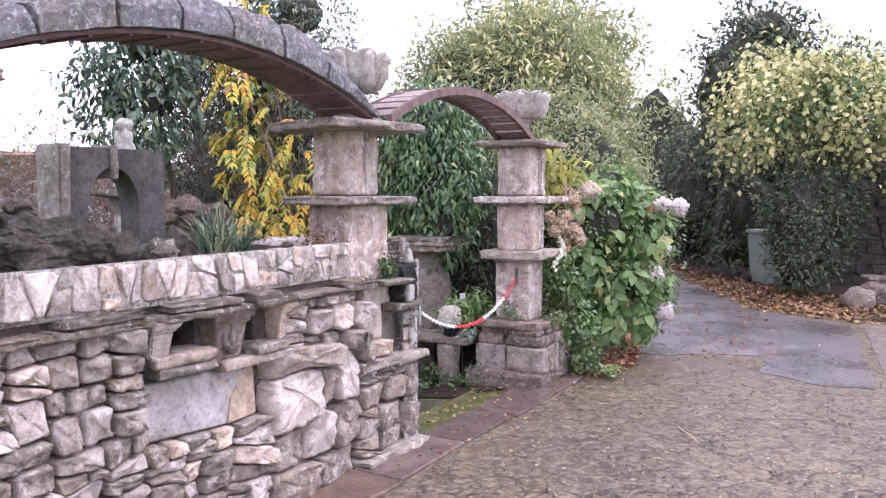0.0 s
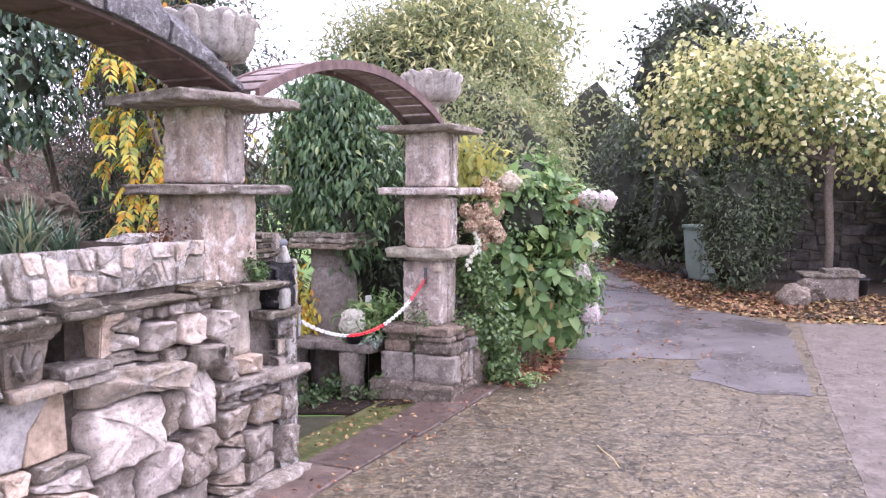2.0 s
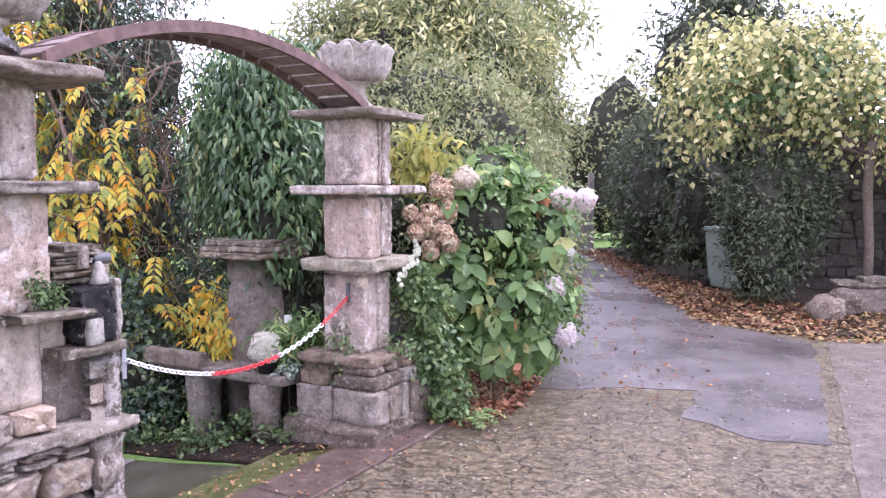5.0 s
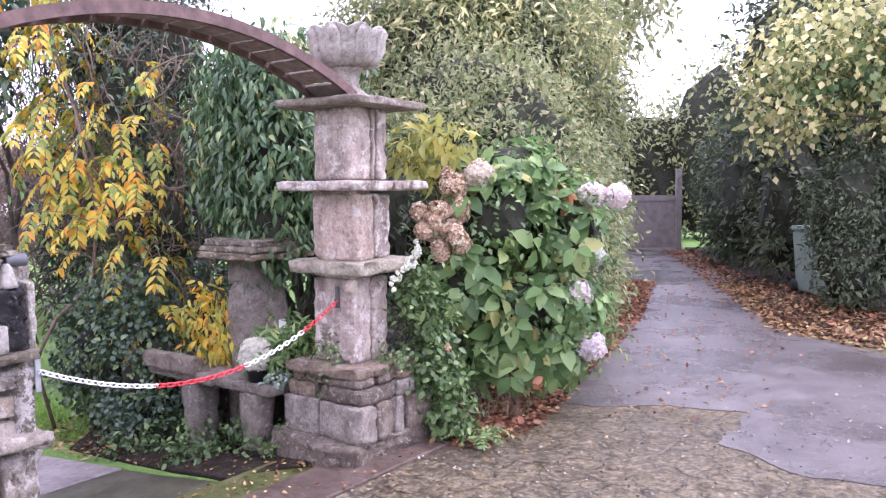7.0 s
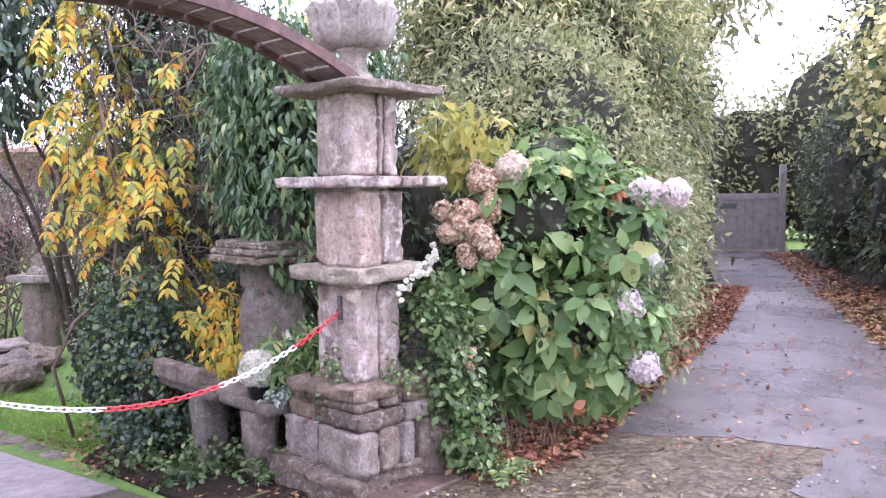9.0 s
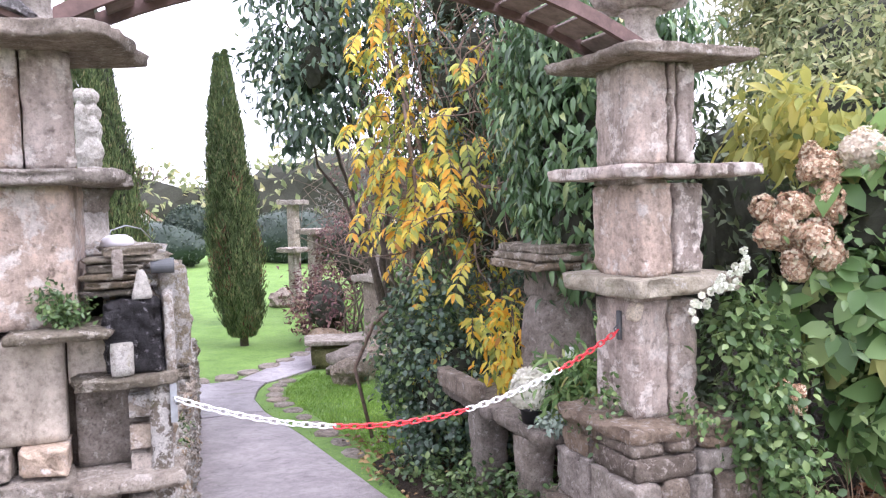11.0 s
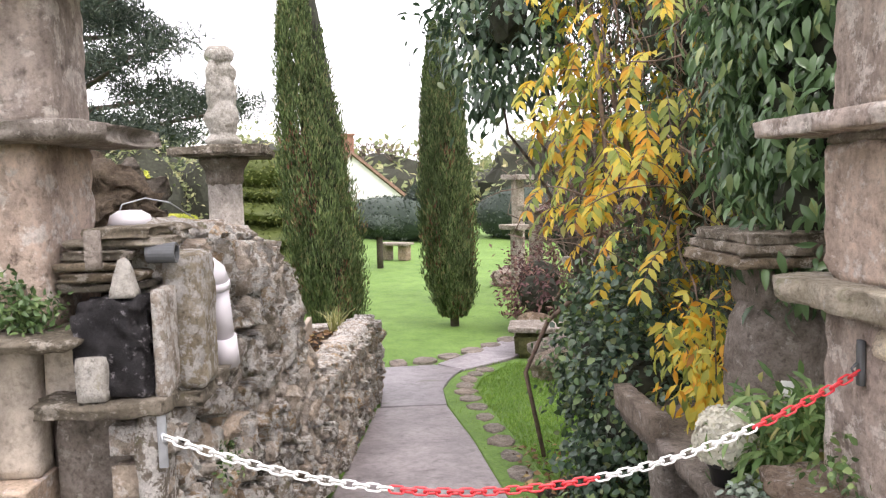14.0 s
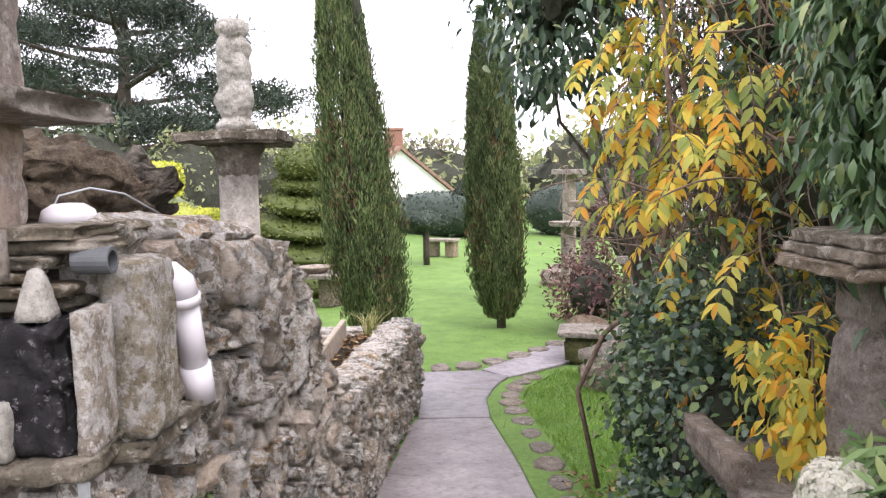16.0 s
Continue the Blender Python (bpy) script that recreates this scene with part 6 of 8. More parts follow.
EVT = [(-3.2, 8.6, 3.3, 0.62, 0.6, 0.8), (-3.05, 8.4, 2.7, 0.45, 0.45, 0.7), (-3.5, 8.6, 2.6, 0.5, 0.5, 0.6), (-3.3, 8.9, 4.2, 0.7, 0.7, 0.6)]
crown("leaves", ev2, L_TEAL, EVT, 430, 13, 0.105, 0.09, 12, 1.0, 0.4, True, 0.7)
part("inner_foliage", lumps("inner_foliage", EVT, 0.32, 2), M_INNER, ev2)


def wisteria():
    """Drooping compound leaves: pairs of leaflets along arching stalks."""
    w = thing("wisteria", Matrix(), "wisteria with yellow autumn leaves hanging beside the gateway", "climber")
    blobs = [(-2.15, 8.35, 2.6, 0.32, 0.35, 0.5), (-1.95, 8.22, 1.9, 0.34, 0.35, 0.5), (-1.65, 8.1, 1.35, 0.4, 0.3, 0.4), (-1.25, 7.95, 1.1, 0.33, 0.3, 0.32), (-0.95, 7.8, 0.75, 0.22, 0.22, 0.28), (-1.4, 8.2, 2.0, 0.35, 0.35, 0.5), (-2.05, 8.5, 3.2, 0.38, 0.4, 0.5)]
    g = np.random.default_rng(21)
    P0, O, g = crown_points(blobs, 185, 1, 0.07, 21, 0.5)
    yellow = ([], [], [], [])
    stalks = []
    for p, o in zip(P0, O):
        out = unit((o * np.array([1, 1, 0.2]) + g.normal(size=3) * 0.4)[None])[0]
        l = g.uniform(0.2, 0.34)
        pts = [p + out * l * f * 0.75 + np.array([0, 0, 0.12 * f - 0.5 * f * f]) * l * 1.6 for f in np.linspace(0, 1, 8)]
        stalks.append(([tuple(q) for q in pts], [0.003] * 8))
        side = np.cross(out, [0, 0, 1.0])
        for i in range(2, 8):
            d = pts[i] - pts[i - 1]
            d = d / np.linalg.norm(d)
            for s in (-1, 1):
                yellow[0].append(pts[i]), yellow[1].append(side * s * 0.8 + d * 0.55 + np.array([0, 0, -0.35])), yellow[2].append(np.array([0, 0, 1.0]) + out * 0.7), yellow[3].append(g.uniform(0.065, 0.115))
        yellow[0].append(pts[-1]), yellow[1].append(d), yellow[2].append(out + np.array([0, 0, 0.6])), yellow[3].append(0.08)
    part("leaves", leaf_mesh("leaves", np.array(yellow[0]), np.array(yellow[1]), np.array(yellow[2]), np.array(yellow[3]), 0.38, True), L_WIST, w, "yellow and orange leaflets")
    part("stalk", tube_mesh("stalk", stalks, 3), M_TWIG, w)
    r = random.Random(6)
    vines = []
    for i in range(230):
        a = Vector((r.uniform(-1.9, -0.7), r.uniform(7.95, 8.7), r.uniform(0.4, 3.2)))
        pts = [a]
        d = Vector((r.uniform(-0.5, 0.6), r.uniform(-0.5, 0.5), r.uniform(-1, 1))).normalized()
        for k in range(8):
            d = (d + Vector((r.uniform(-0.5, 0.5), r.uniform(-0.5, 0.5), r.uniform(-0.5, 0.4)))).normalized()
            pts.append(pts[-1] + d * 0.11)
        vines.append((pts, [r.choice((0.003, 0.004, 0.006, 0.01)) * (1 - 0.08 * k) for k in range(9)]))
    vines.append(([(-1.75, 7.6, -0.2), (-1.85, 7.55, 0.3), (-1.7, 7.6, 0.62), (-1.5, 7.75, 0.85), (-1.55, 7.95, 1.4), (-1.8, 8.1, 2.2)], [0.014] * 6))
    vines.append(([(-1.3, 8.3, -0.3), (-1.4, 8.25, 0.6), (-1.6, 8.2, 1.5), (-2.0, 8.2, 2.6), (-2.2, 8.3, 3.6)], [0.02, 0.02, 0.018, 0.015, 0.012]))
    part("vine", tube_mesh("vine", vines, 5), plain_mat("brown_vine_stem", (0.17, 0.12, 0.09), 0.9, 0, 0.4, 30, 0.5), w, smooth=True)
    hanging = []
    for i in range(130):
        a = Vector((r.uniform(-2.9, -2.0), r.uniform(8.6, 9.2), r.uniform(2.0, 3.6)))
        pts = [a]
        d = Vector((r.uniform(-0.3, 0.3), r.uniform(-0.3, 0.3), -1)).normalized()
        for k in range(7):
            d = (d + Vector((r.uniform(-0.25, 0.25), r.uniform(-0.25, 0.25), r.uniform(-0.3, 0.1)))).normalized()
            pts.append(pts[-1] + d * 0.13)
        hanging.append((pts, [0.005 * (1 - 0.1 * k) for k in range(8)]))
    part("twig", tube_mesh("twig", hanging, 4), M_TWIG, w, "thin bare hanging twigs")
    crown("withered_leaves", w, L_PURPLE, [(-2.5, 8.9, 2.6, 0.4, 0.3, 0.8), (-2.2, 8.8, 1.7, 0.35, 0.3, 0.6)], 130, 8, 0.05, 0.08, 27, 1.2, 0.35, False, 0.3, "withered purple-brown leaves")
    dark = [(-1.6, 8.6, 2.4, 0.6, 0.45, 0.9), (-1.3, 8.5, 1.2, 0.6, 0.4, 0.7), (-0.9, 8.3, 0.5, 0.5, 0.4, 0.5), (-1.8, 8.75, 3.1, 0.5, 0.4, 0.7), (-1.2, 8.7, 2.6, 0.5, 0.35, 0.8), (-2.1, 8.9, 2.6, 0.45, 0.35, 0.8), (-1.6, 8.95, 3.6, 0.6, 0.4, 0.6)]
    crown("green_foliage", w, L_HYD, blobs, 60, 9, 0.075, 0.07, 24, 1.0, 0.4, True, 0.4, "green leaflets")
    crown("backing_leaves", w, L_TEAL, dark, 560, 14, 0.065, 0.09, 23, 0.6, 0.4)
    part("inner_foliage", lumps("inner_foliage", dark, 0.4, 5), M_INNER, w)


wisteria()
# added foliage: dark leaves and core stand in for the gap's shade
bsh = thing("shade_fill", Matrix(), "dark foliage added as shade between the pillar and the evergreen", "shrub")
crown("leaves", bsh, L_DARK, [(0.32, 8.0, 0.9, 0.3, 0.25, 0.9), (0.55, 8.2, 1.3, 0.3, 0.25, 0.7)], 160, 12, 0.08, 0.08, 38, 0.8, 0.4)
part("inner_foliage", lumps("inner_foliage", [(0.32, 8.05, 0.85, 0.3, 0.25, 0.9), (0.55, 8.25, 1.25, 0.3, 0.25, 0.7)], 0.85, 4), M_INNER, bsh)
yel = thing("yellow_climber", Matrix(), "small yellow-leaved climber over the stone bench", "climber")
crown("leaves", yel, L_WIST, [(-0.44, 7.42, 0.66, 0.15, 0.13, 0.2), (-0.36, 7.36, 0.52, 0.12, 0.1, 0.13)], 44, 9, 0.075, 0.05, 31, 1.2, 0.36, True, 0.4)
ivy = thing("ivy", Matrix(), "dark green ivy spilling over the bench end", "climber")
crown("light_leaves", ivy, L_IVY, [(-1.05, 7.5, 0.32, 0.3, 0.25, 0.45), (-0.6, 7.55, 0.12, 0.35, 0.2, 0.35), (-1.45, 7.85, 0.4, 0.4, 0.3, 0.5)], 150, 10, 0.045, 0.05, 132, 0.7, 0.7, True, 0.8, "lighter green leaves")
crown("leaves", ivy, L_TEAL, [(-1.05, 7.55, 0.3, 0.3, 0.25, 0.45), (-0.95, 7.45, -0.05, 0.3, 0.3, 0.25), (-0.6, 7.6, 0.1, 0.35, 0.2, 0.35), (-1.2, 7.7, 0.75, 0.25, 0.25, 0.3), (-1.45, 7.9, 0.35, 0.4, 0.3, 0.5), (-1.75, 8.25, 0.3, 0.4, 0.3, 0.55)], 620, 12, 0.045, 0.05, 32, 0.7, 0.75, True, 0.6)
part("inner_foliage", lumps("inner_foliage", [(-1.0, 7.65, 0.2, 0.3, 0.25, 0.45), (-0.6, 7.7, 0.0, 0.35, 0.2, 0.35), (-1.45, 7.95, 0.3, 0.4, 0.3, 0.5), (-1.75, 8.3, 0.25, 0.4, 0.3, 0.5)], 0.72, 5), M_INNER, ivy)
part("stem", tube_mesh("stem", [([(-0.5, 7.6, 0.2), (-0.48, 7.5, 0.6), (-0.4, 7.42, 0.85), (-0.34, 7.36, 0.6)], [0.008, 0.007, 0.005, 0.003])], 5), M_TWIG, yel)
fern = thing("ground_ivy", Matrix(), "low green weeds and ivy under the bench", "weeds")
crown("leaves", fern, L_IVY, [(0.1, 7.0, -0.05, 0.3, 0.22, 0.13), (-0.4, 7.0, -0.12, 0.3, 0.2, 0.12), (-0.6, 7.3, -0.12, 0.3, 0.2, 0.16), (0.35, 6.75, 0.0, 0.2, 0.12, 0.1), (-0.2, 6.75, -0.08, 0.3, 0.14, 0.09), (-0.8, 7.05, -0.15, 0.25, 0.16, 0.12)], 170, 12, 0.045, 0.04, 33, 0.2, 0.6, True, 0.5, floor=-0.2)
green = thing("fern", Matrix(), "blue-green leafy fern beside the pillar", "fern")
crown("leaves", green, L_HYD, [(0.22, 7.05, 0.55, 0.2, 0.16, 0.14)], 80, 12, 0.09, 0.05, 34, 0.5, 0.24, True, 0.4)

part("stem", tube_mesh("stem", [([(0.22, 7.07, 0.33), (0.22, 7.05, 0.45), (0.24, 7.03, 0.6)], [0.01, 0.008, 0.004])], 5), M_TWIG, green)
for k_, (c_, mat_, lab_) in enumerate((((-0.3, 0.02, 1.175, 0.075, 0.04, 0.06), L_IVY, "small weed growing on the wall ledge"), ((-0.3, 0.0, 1.14, 0.03, 0.02, 0.015), L_IVY, "small weed growing on the wall ledge"), ((-2.75, -0.06, 0.05, 0.1, 0.06, 0.07), L_IVY, "small weed at the foot of the wall"), ((0.03, 0.5, 0.6, 0.03, 0.1, 0.06), L_IVY, "small weed in the side wall"), ((0.28, 5.3, -0.45, 0.06, 0.1, 0.1), L_LIME, "small weed at the wall end"), ((-0.6, 0.2, 1.37, 0.3, 0.12, 0.04), L_LITTER, "dead leaves on the wall bed"))):
    weed = thing("weed", WALL, lab_, "weed", "weeds on the walls")
    crown("leaves", weed, mat_, [c_], 30, 9, 0.024, 0.018, 90 + k_, 0.2, 0.5, False, 0.4)
    part("stem", tube_mesh("stem", [([(c_[0], c_[1] + 0.02, c_[2] - c_[5]), (c_[0], c_[1], c_[2] + c_[5] * 0.6)], 0.002)], 4), M_TWIG, weed)

# climber at the foot of the drive pillar
cb = thing("climbing_ivy", Matrix(), "light green small-leaved climber at the pillar foot", "climber")
crown("leaves", cb, L_IVY, [(1.12, 7.02, 0.55, 0.14, 0.14, 0.4), (1.22, 7.0, 0.25, 0.15, 0.14, 0.25), (1.32, 6.98, 0.08, 0.1, 0.1, 0.1), (1.05, 7.0, 0.85, 0.1, 0.1, 0.2)], 230, 11, 0.05, 0.045, 35, 0.5, 0.6, True, 0.5, floor=0.0)
crown("pillar_sprig", cb, L_IVY, [(0.55, 6.72, 0.5, 0.1, 0.1, 0.2), (0.95, 6.75, 0.58, 0.14, 0.08, 0.06), (0.5, 6.8, 0.2, 0.08, 0.08, 0.2)], 60, 9, 0.03, 0.03, 36, 0.5, 0.6, True, 0.4)
wf = thing("clematis_spray", WALL @ pose(1.97, 0.15, 1.1), "spray of tiny white flowers on the pillar slab", "flowers")
pts = [Vector((0.02, -0.29, -0.12)), Vector((0.07, -0.3, -0.06)), Vector((0.12, -0.31, -0.01)), Vector((0.2, -0.3, 0.03)), Vector((0.3, -0.27, 0.06)), Vector((0.37, -0.2, 0.1))]
part("stem", tube_mesh("stem", [(pts, [0.003] * 6)], 5), M_TWIG, wf)
rs = random.Random(44)
for i in range(26):
    f = i / 25 * (len(pts) - 1.001)
    p = pts[int(f)].lerp(pts[int(f) + 1], f % 1)
    flower_ball("blossom", wf, tuple(p + Vector((rs.uniform(-0.025, 0.025), rs.uniform(-0.03, 0.0), rs.uniform(-0.03, 0.03)))), rs.uniform(0.008, 0.014), L_WHITE, 14, 60 + i, 0.013)
yb = thing("yellow_spray_shrub", Matrix(), "arching shrub with yellow-green leaves behind the pillar", "shrub")
crown("leaves", yb, leaf_mat("bright_lime_leaf", [(0, (0.26, 0.3, 0.08)), (0.6, (0.46, 0.45, 0.13)), (1, (0.66, 0.58, 0.16))], 0.5, 0.4), [(1.15, 7.7, 1.85, 0.3, 0.25, 0.16), (1.0, 7.72, 1.72, 0.2, 0.2, 0.14)], 34, 9, 0.12, 0.05, 37, 1.1, 0.36, True, 0.3)

part("stem", tube_mesh("stem", [([(1.1, 7.8, 0.0), (1.12, 7.78, 1.0), (1.1, 7.72, 1.7), (1.2, 7.66, 1.95), (1.35, 7.6, 1.9)], [0.015, 0.012, 0.009, 0.005, 0.003])], 5), M_TWIG, yb)

def frond_plant(m, label, n, length, material, seed, category="fern"):
    """Arching stalks with paired leaflets."""
    f = thing("fern", m, label, category)
    g = np.random.default_rng(seed)
    P, A, N, S, runs = [], [], [], [], []
    for i in range(n):
        a = g.uniform(0, 2 * math.pi)
        out = np.array([math.cos(a), math.sin(a), 0.0])
        l = length * g.uniform(0.6, 1.1)
        pts = [out * l * t_ * 0.9 + np.array([0, 0, l * (1.1 * t_ - 0.85 * t_ * t_)]) for t_ in np.linspace(0, 1, 9)]
        runs.append(([tuple(p) for p in pts], [0.003] * 9))
        side_ = np.cross(out, [0, 0, 1.0])
        for k in range(2, 9):
            d = pts[k] - pts[k - 1]
            d = d / np.linalg.norm(d)
            for sg in (-1, 1):
                P.append(pts[k]), A.append(side_ * sg + d * 0.6), N.append(np.array([0, 0, 1.0]) + 0.2 * g.normal(size=3)), S.append(l * (0.32 - 0.02 * k))
        P.append(pts[-1]), A.append(d), N.append(np.array([0, 0, 1.0])), S.append(l * 0.16)
    tagged(part("frond_foliage", leaf_mesh("frond_foliage", np.array(P), np.array(A), np.array(N), np.array(S), 0.36, True), material, f), kind="stuff")
    part("stalk", tube_mesh("stalk", runs, 4), M_TWIG, f)


frond_plant(pose(1.4, 6.93, 0.0), "low green fern with paired leaflets beside the pillar base", 16, 0.24, L_HYD, 5)
frond_plant(pose(0.15, 6.72, -0.03), "low dark green fern in the gateway", 12, 0.2, L_IVY, 6)
M_STALK = leaf_mat("dead_brown_stalk", [(0, (0.1, 0.065, 0.04)), (0.6, (0.2, 0.135, 0.085)), (1, (0.32, 0.24, 0.16))], 0.8, 0.1)
for k_, (x_, y_, h_) in enumerate(((1.42, 7.35, 0.34), (1.62, 7.5, 0.3), (1.25, 7.22, 0.3))):
    tuft(pose(x_, y_, 0.0), "clump of dead brown stalks under the hydrangea", 34, h_, 40 + k_, M_STALK, 1.3, 0.004)

# ---- hydrangea ----
hy = thing("hydrangea", Matrix(), "large hydrangea bush with fading pink and brown flower heads", "shrub")
HB = [(1.5, 7.75, 1.35, 0.42, 0.35, 0.4), (1.95, 7.9, 1.25, 0.38, 0.35, 0.4), (1.75, 7.8, 0.75, 0.42, 0.32, 0.35), (1.3, 7.65, 0.95, 0.32, 0.26, 0.4), (2.05, 7.85, 0.7, 0.22, 0.26, 0.35), (1.6, 7.9, 1.7, 0.32, 0.3, 0.22), (1.55, 7.72, 0.42, 0.3, 0.2, 0.24), (1.92, 7.82, 0.4, 0.24, 0.2, 0.22)]
def whorls(name, parent, material, blobs, count, size, seed, width=0.62, shell=0.8):
    """Rosettes of broad leaves at the ends of unseen stems."""
    P0, O, g = crown_points(blobs, count, 1, 0.03, seed, shell)
    O = unit(O + np.array([0, 0, 0.5]))
    ref = unit(np.cross(O, g.normal(size=O.shape)))
    oth = np.cross(O, ref)
    P, A, N, S = [], [], [], []
    for k in range(9):
        a = k * 2.4 + g.uniform(0, 0.5, (count, 1))
        d = ref * np.cos(a) + oth * np.sin(a)
        low = (k / 9.0) * 0.09
        P.append(P0 + d * 0.015 - O * low), A.append(d + O * (0.55 - k * 0.1) + np.array([0, 0, -0.25])), N.append(O + d * 0.2), S.append(size * g.uniform(0.75, 1.1, count) * (0.6 + 0.05 * k))
    return tagged(part(name, leaf_mesh(name, np.concatenate(P), np.concatenate(A), np.concatenate(N), np.concatenate(S), width, True, 0.22), material, parent), kind="stuff")


whorls("leaves", hy, L_HYD, HB, 125, 0.225, 41)
crown("filler_leaves", hy, L_IVY, HB, 330, 10, 0.055, 0.08, 43, 0.4, 0.5, True, 0.7)
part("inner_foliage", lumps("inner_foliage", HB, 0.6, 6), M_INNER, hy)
limbs(hy, (1.6, 7.85, 0.0), [(1.4, 7.6, 1.4), (1.9, 7.75, 1.3), (2.1, 7.7, 0.8), (1.2, 7.5, 1.1), (1.7, 7.6, 0.6)], 0.02, 7, "stem", M_TWIG)
for i, (c, rad, mat, lab) in enumerate((((1.40, 7.55, 1.64), 0.095, L_CREAM, "cream fading flower head"), ((1.22, 7.5, 1.57), 0.09, L_DRIED, "dried brown flower head"), ((1.25, 7.5, 1.43), 0.08, L_DRIED, "dried brown flower head"),
                                     ((1.08, 7.4, 1.33), 0.105, L_DRIED, "dried brown flower head"), ((1.2, 7.42, 1.2), 0.115, L_DRIED, "dried brown flower head"), ((2.16, 7.78, 1.5), 0.088, L_PINK, "pale pink flower head"), ((2.33, 7.8, 1.49), 0.085, L_PINK, "pale pink flower head"),
                                     ((2.18, 7.8, 1.08), 0.075, L_WHITE, "greenish white flower head"), ((2.06, 7.68, 0.82), 0.095, L_PINK, "pale pink flower head"), ((2.15, 7.66, 0.47), 0.095, L_PINK, "pale pink flower head"), ((1.15, 7.3, 0.57), 0.06, L_DRIED, "dried brown flower head"))):
    if mat is L_DRIED:
        for k in range(9):
            o = Vector((random.uniform(-1, 1), random.uniform(-0.5, 0.5), random.uniform(-1, 1))) * rad * 0.85
            flower_ball("flower_head", hy, tuple(Vector(c) + o), rad * 0.5, mat, 190, 170 + i * 9 + k, rad * 0.2)["label"] = lab
    else:
        hydrangea_head(hy, c, rad, mat, 70 + i, lab)
crown("orange_leaves", hy, L_ORANGE, [(1.94, 7.7, 1.5, 0.06, 0.05, 0.05), (1.77, 7.55, 0.54, 0.05, 0.04, 0.05), (1.74, 7.55, 0.27, 0.03, 0.03, 0.05)], 10, 2, 0.1, 0.02, 44, 0.4, 0.65, True, 0.3, "orange red turning leaves")


# ---- hedges and trees along the drive ----
def bush(name, label, category, material, blobs, clumps, per, size, spread, seed, droop=0.4, width=0.45, core=0.72, trunk=None, fine=False, shell=0.75):
    b = thing(name, Matrix(), label, category)
    crown("leaves", b, material, blobs, clumps, per, size, spread, seed, droop, width, fine, shell)
    # dark lumps stand in for the shade between the leaves
    if core:
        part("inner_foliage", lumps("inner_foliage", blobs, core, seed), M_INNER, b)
    if trunk:
        limbs(b, *trunk)
    return b


bush("bamboo_thicket", "tall thicket of olive and yellowing bamboo leaves", "bamboo", L_WILLOW,
     [(0.7, 11.0, 2.6, 0.9, 0.8, 1.2), (1.7, 11.2, 2.4, 0.9, 0.8, 1.2), (1.2, 11.6, 3.5, 0.9, 0.8, 0.7), (2.1, 12.0, 2.5, 0.7, 0.9, 1.0), (2.0, 13.6, 2.6, 0.8, 1.2, 1.2), (1.7, 13, 3.6, 1.0, 1.2, 0.8), (0.2, 11.4, 3.2, 0.7, 0.8, 0.7)],
     3300, 18, 0.1, 0.15, 51, 0.6, 0.28, 0.66, ((1.4, 12.2, 0), [(1.0, 11.4, 4.4), (1.9, 11.6, 4.2), (2.6, 13, 3.8), (0.4, 11.3, 3.8)], 0.07, 9))
crown("yellow_leaves", bpy.data.objects["bamboo_thicket"], L_LIME, [(0.7, 10.9, 3.0, 0.8, 0.7, 0.9), (1.6, 11.1, 3.0, 0.9, 0.7, 0.9), (1.3, 11.5, 3.8, 0.8, 0.8, 0.6), (2.2, 12.0, 2.9, 0.6, 0.8, 0.8)], 260, 14, 0.13, 0.13, 151, 0.7, 0.3, False, 0.8, "yellowing leaf sprays")
# hedge-dark leaf colour stands in for shade low in the thicket
crown("dark_leaves", bpy.data.objects["bamboo_thicket"], L_DARK, [(0.9, 10.8, 2.2, 0.8, 0.6, 1.0), (1.8, 11.0, 2.2, 0.8, 0.6, 1.0), (1.2, 11.3, 3.2, 0.8, 0.7, 0.7)], 300, 12, 0.1, 0.12, 152, 0.7, 0.35, False, 0.85, "darker leaves with shade put into their colour")
bush("hedge_shrub", "dense green shrubs behind the hydrangea", "hedge", L_WILLOW,
     [(0.9, 9.0, 1.4, 0.7, 0.6, 0.9), (1.6, 9.3, 1.7, 0.7, 0.7, 0.9), (2.0, 9.2, 0.9, 0.5, 0.7, 0.9), (2.1, 10.6, 1.1, 0.55, 0.9, 1.1), (2.3, 12.4, 1.2, 0.5, 1.1, 1.2), (1.2, 9.8, 2.3, 0.8, 0.6, 0.6)],
     2100, 14, 0.075, 0.1, 52, 0.5, 0.42, 0.74)
bush("hedge_shrub", "dark green hedge running along the drive to the gate", "hedge", L_DARK,
     [(2.4, 14.5, 1.2, 0.55, 1.3, 1.4), (2.55, 17, 1.3, 0.6, 1.5, 1.5), (2.8, 20, 1.4, 0.7, 1.6, 1.5), (2.1, 16, 2.6, 0.8, 1.6, 0.9)], 700, 14, 0.14, 0.12, 53, 0.4, 0.45, 0.8)
bush("sparse_tree", "tall tree with sparse yellowing leaves against the sky", "tree", L_WILLOW,
     [(2.6, 16, 4.8, 1.2, 1.0, 1.0), (3.4, 16.5, 4.6, 0.7, 0.8, 0.7), (1.6, 16, 5.2, 1.2, 1, 1.0)], 260, 9, 0.2, 0.2, 54, 0.5, 0.4, 0, ((2.6, 16.8, 0), [(2.6, 16.2, 5.6), (3.6, 16.6, 5.2), (1.6, 16, 5.9), (3.0, 16, 5.0)], 0.12, 10), shell=0.3)
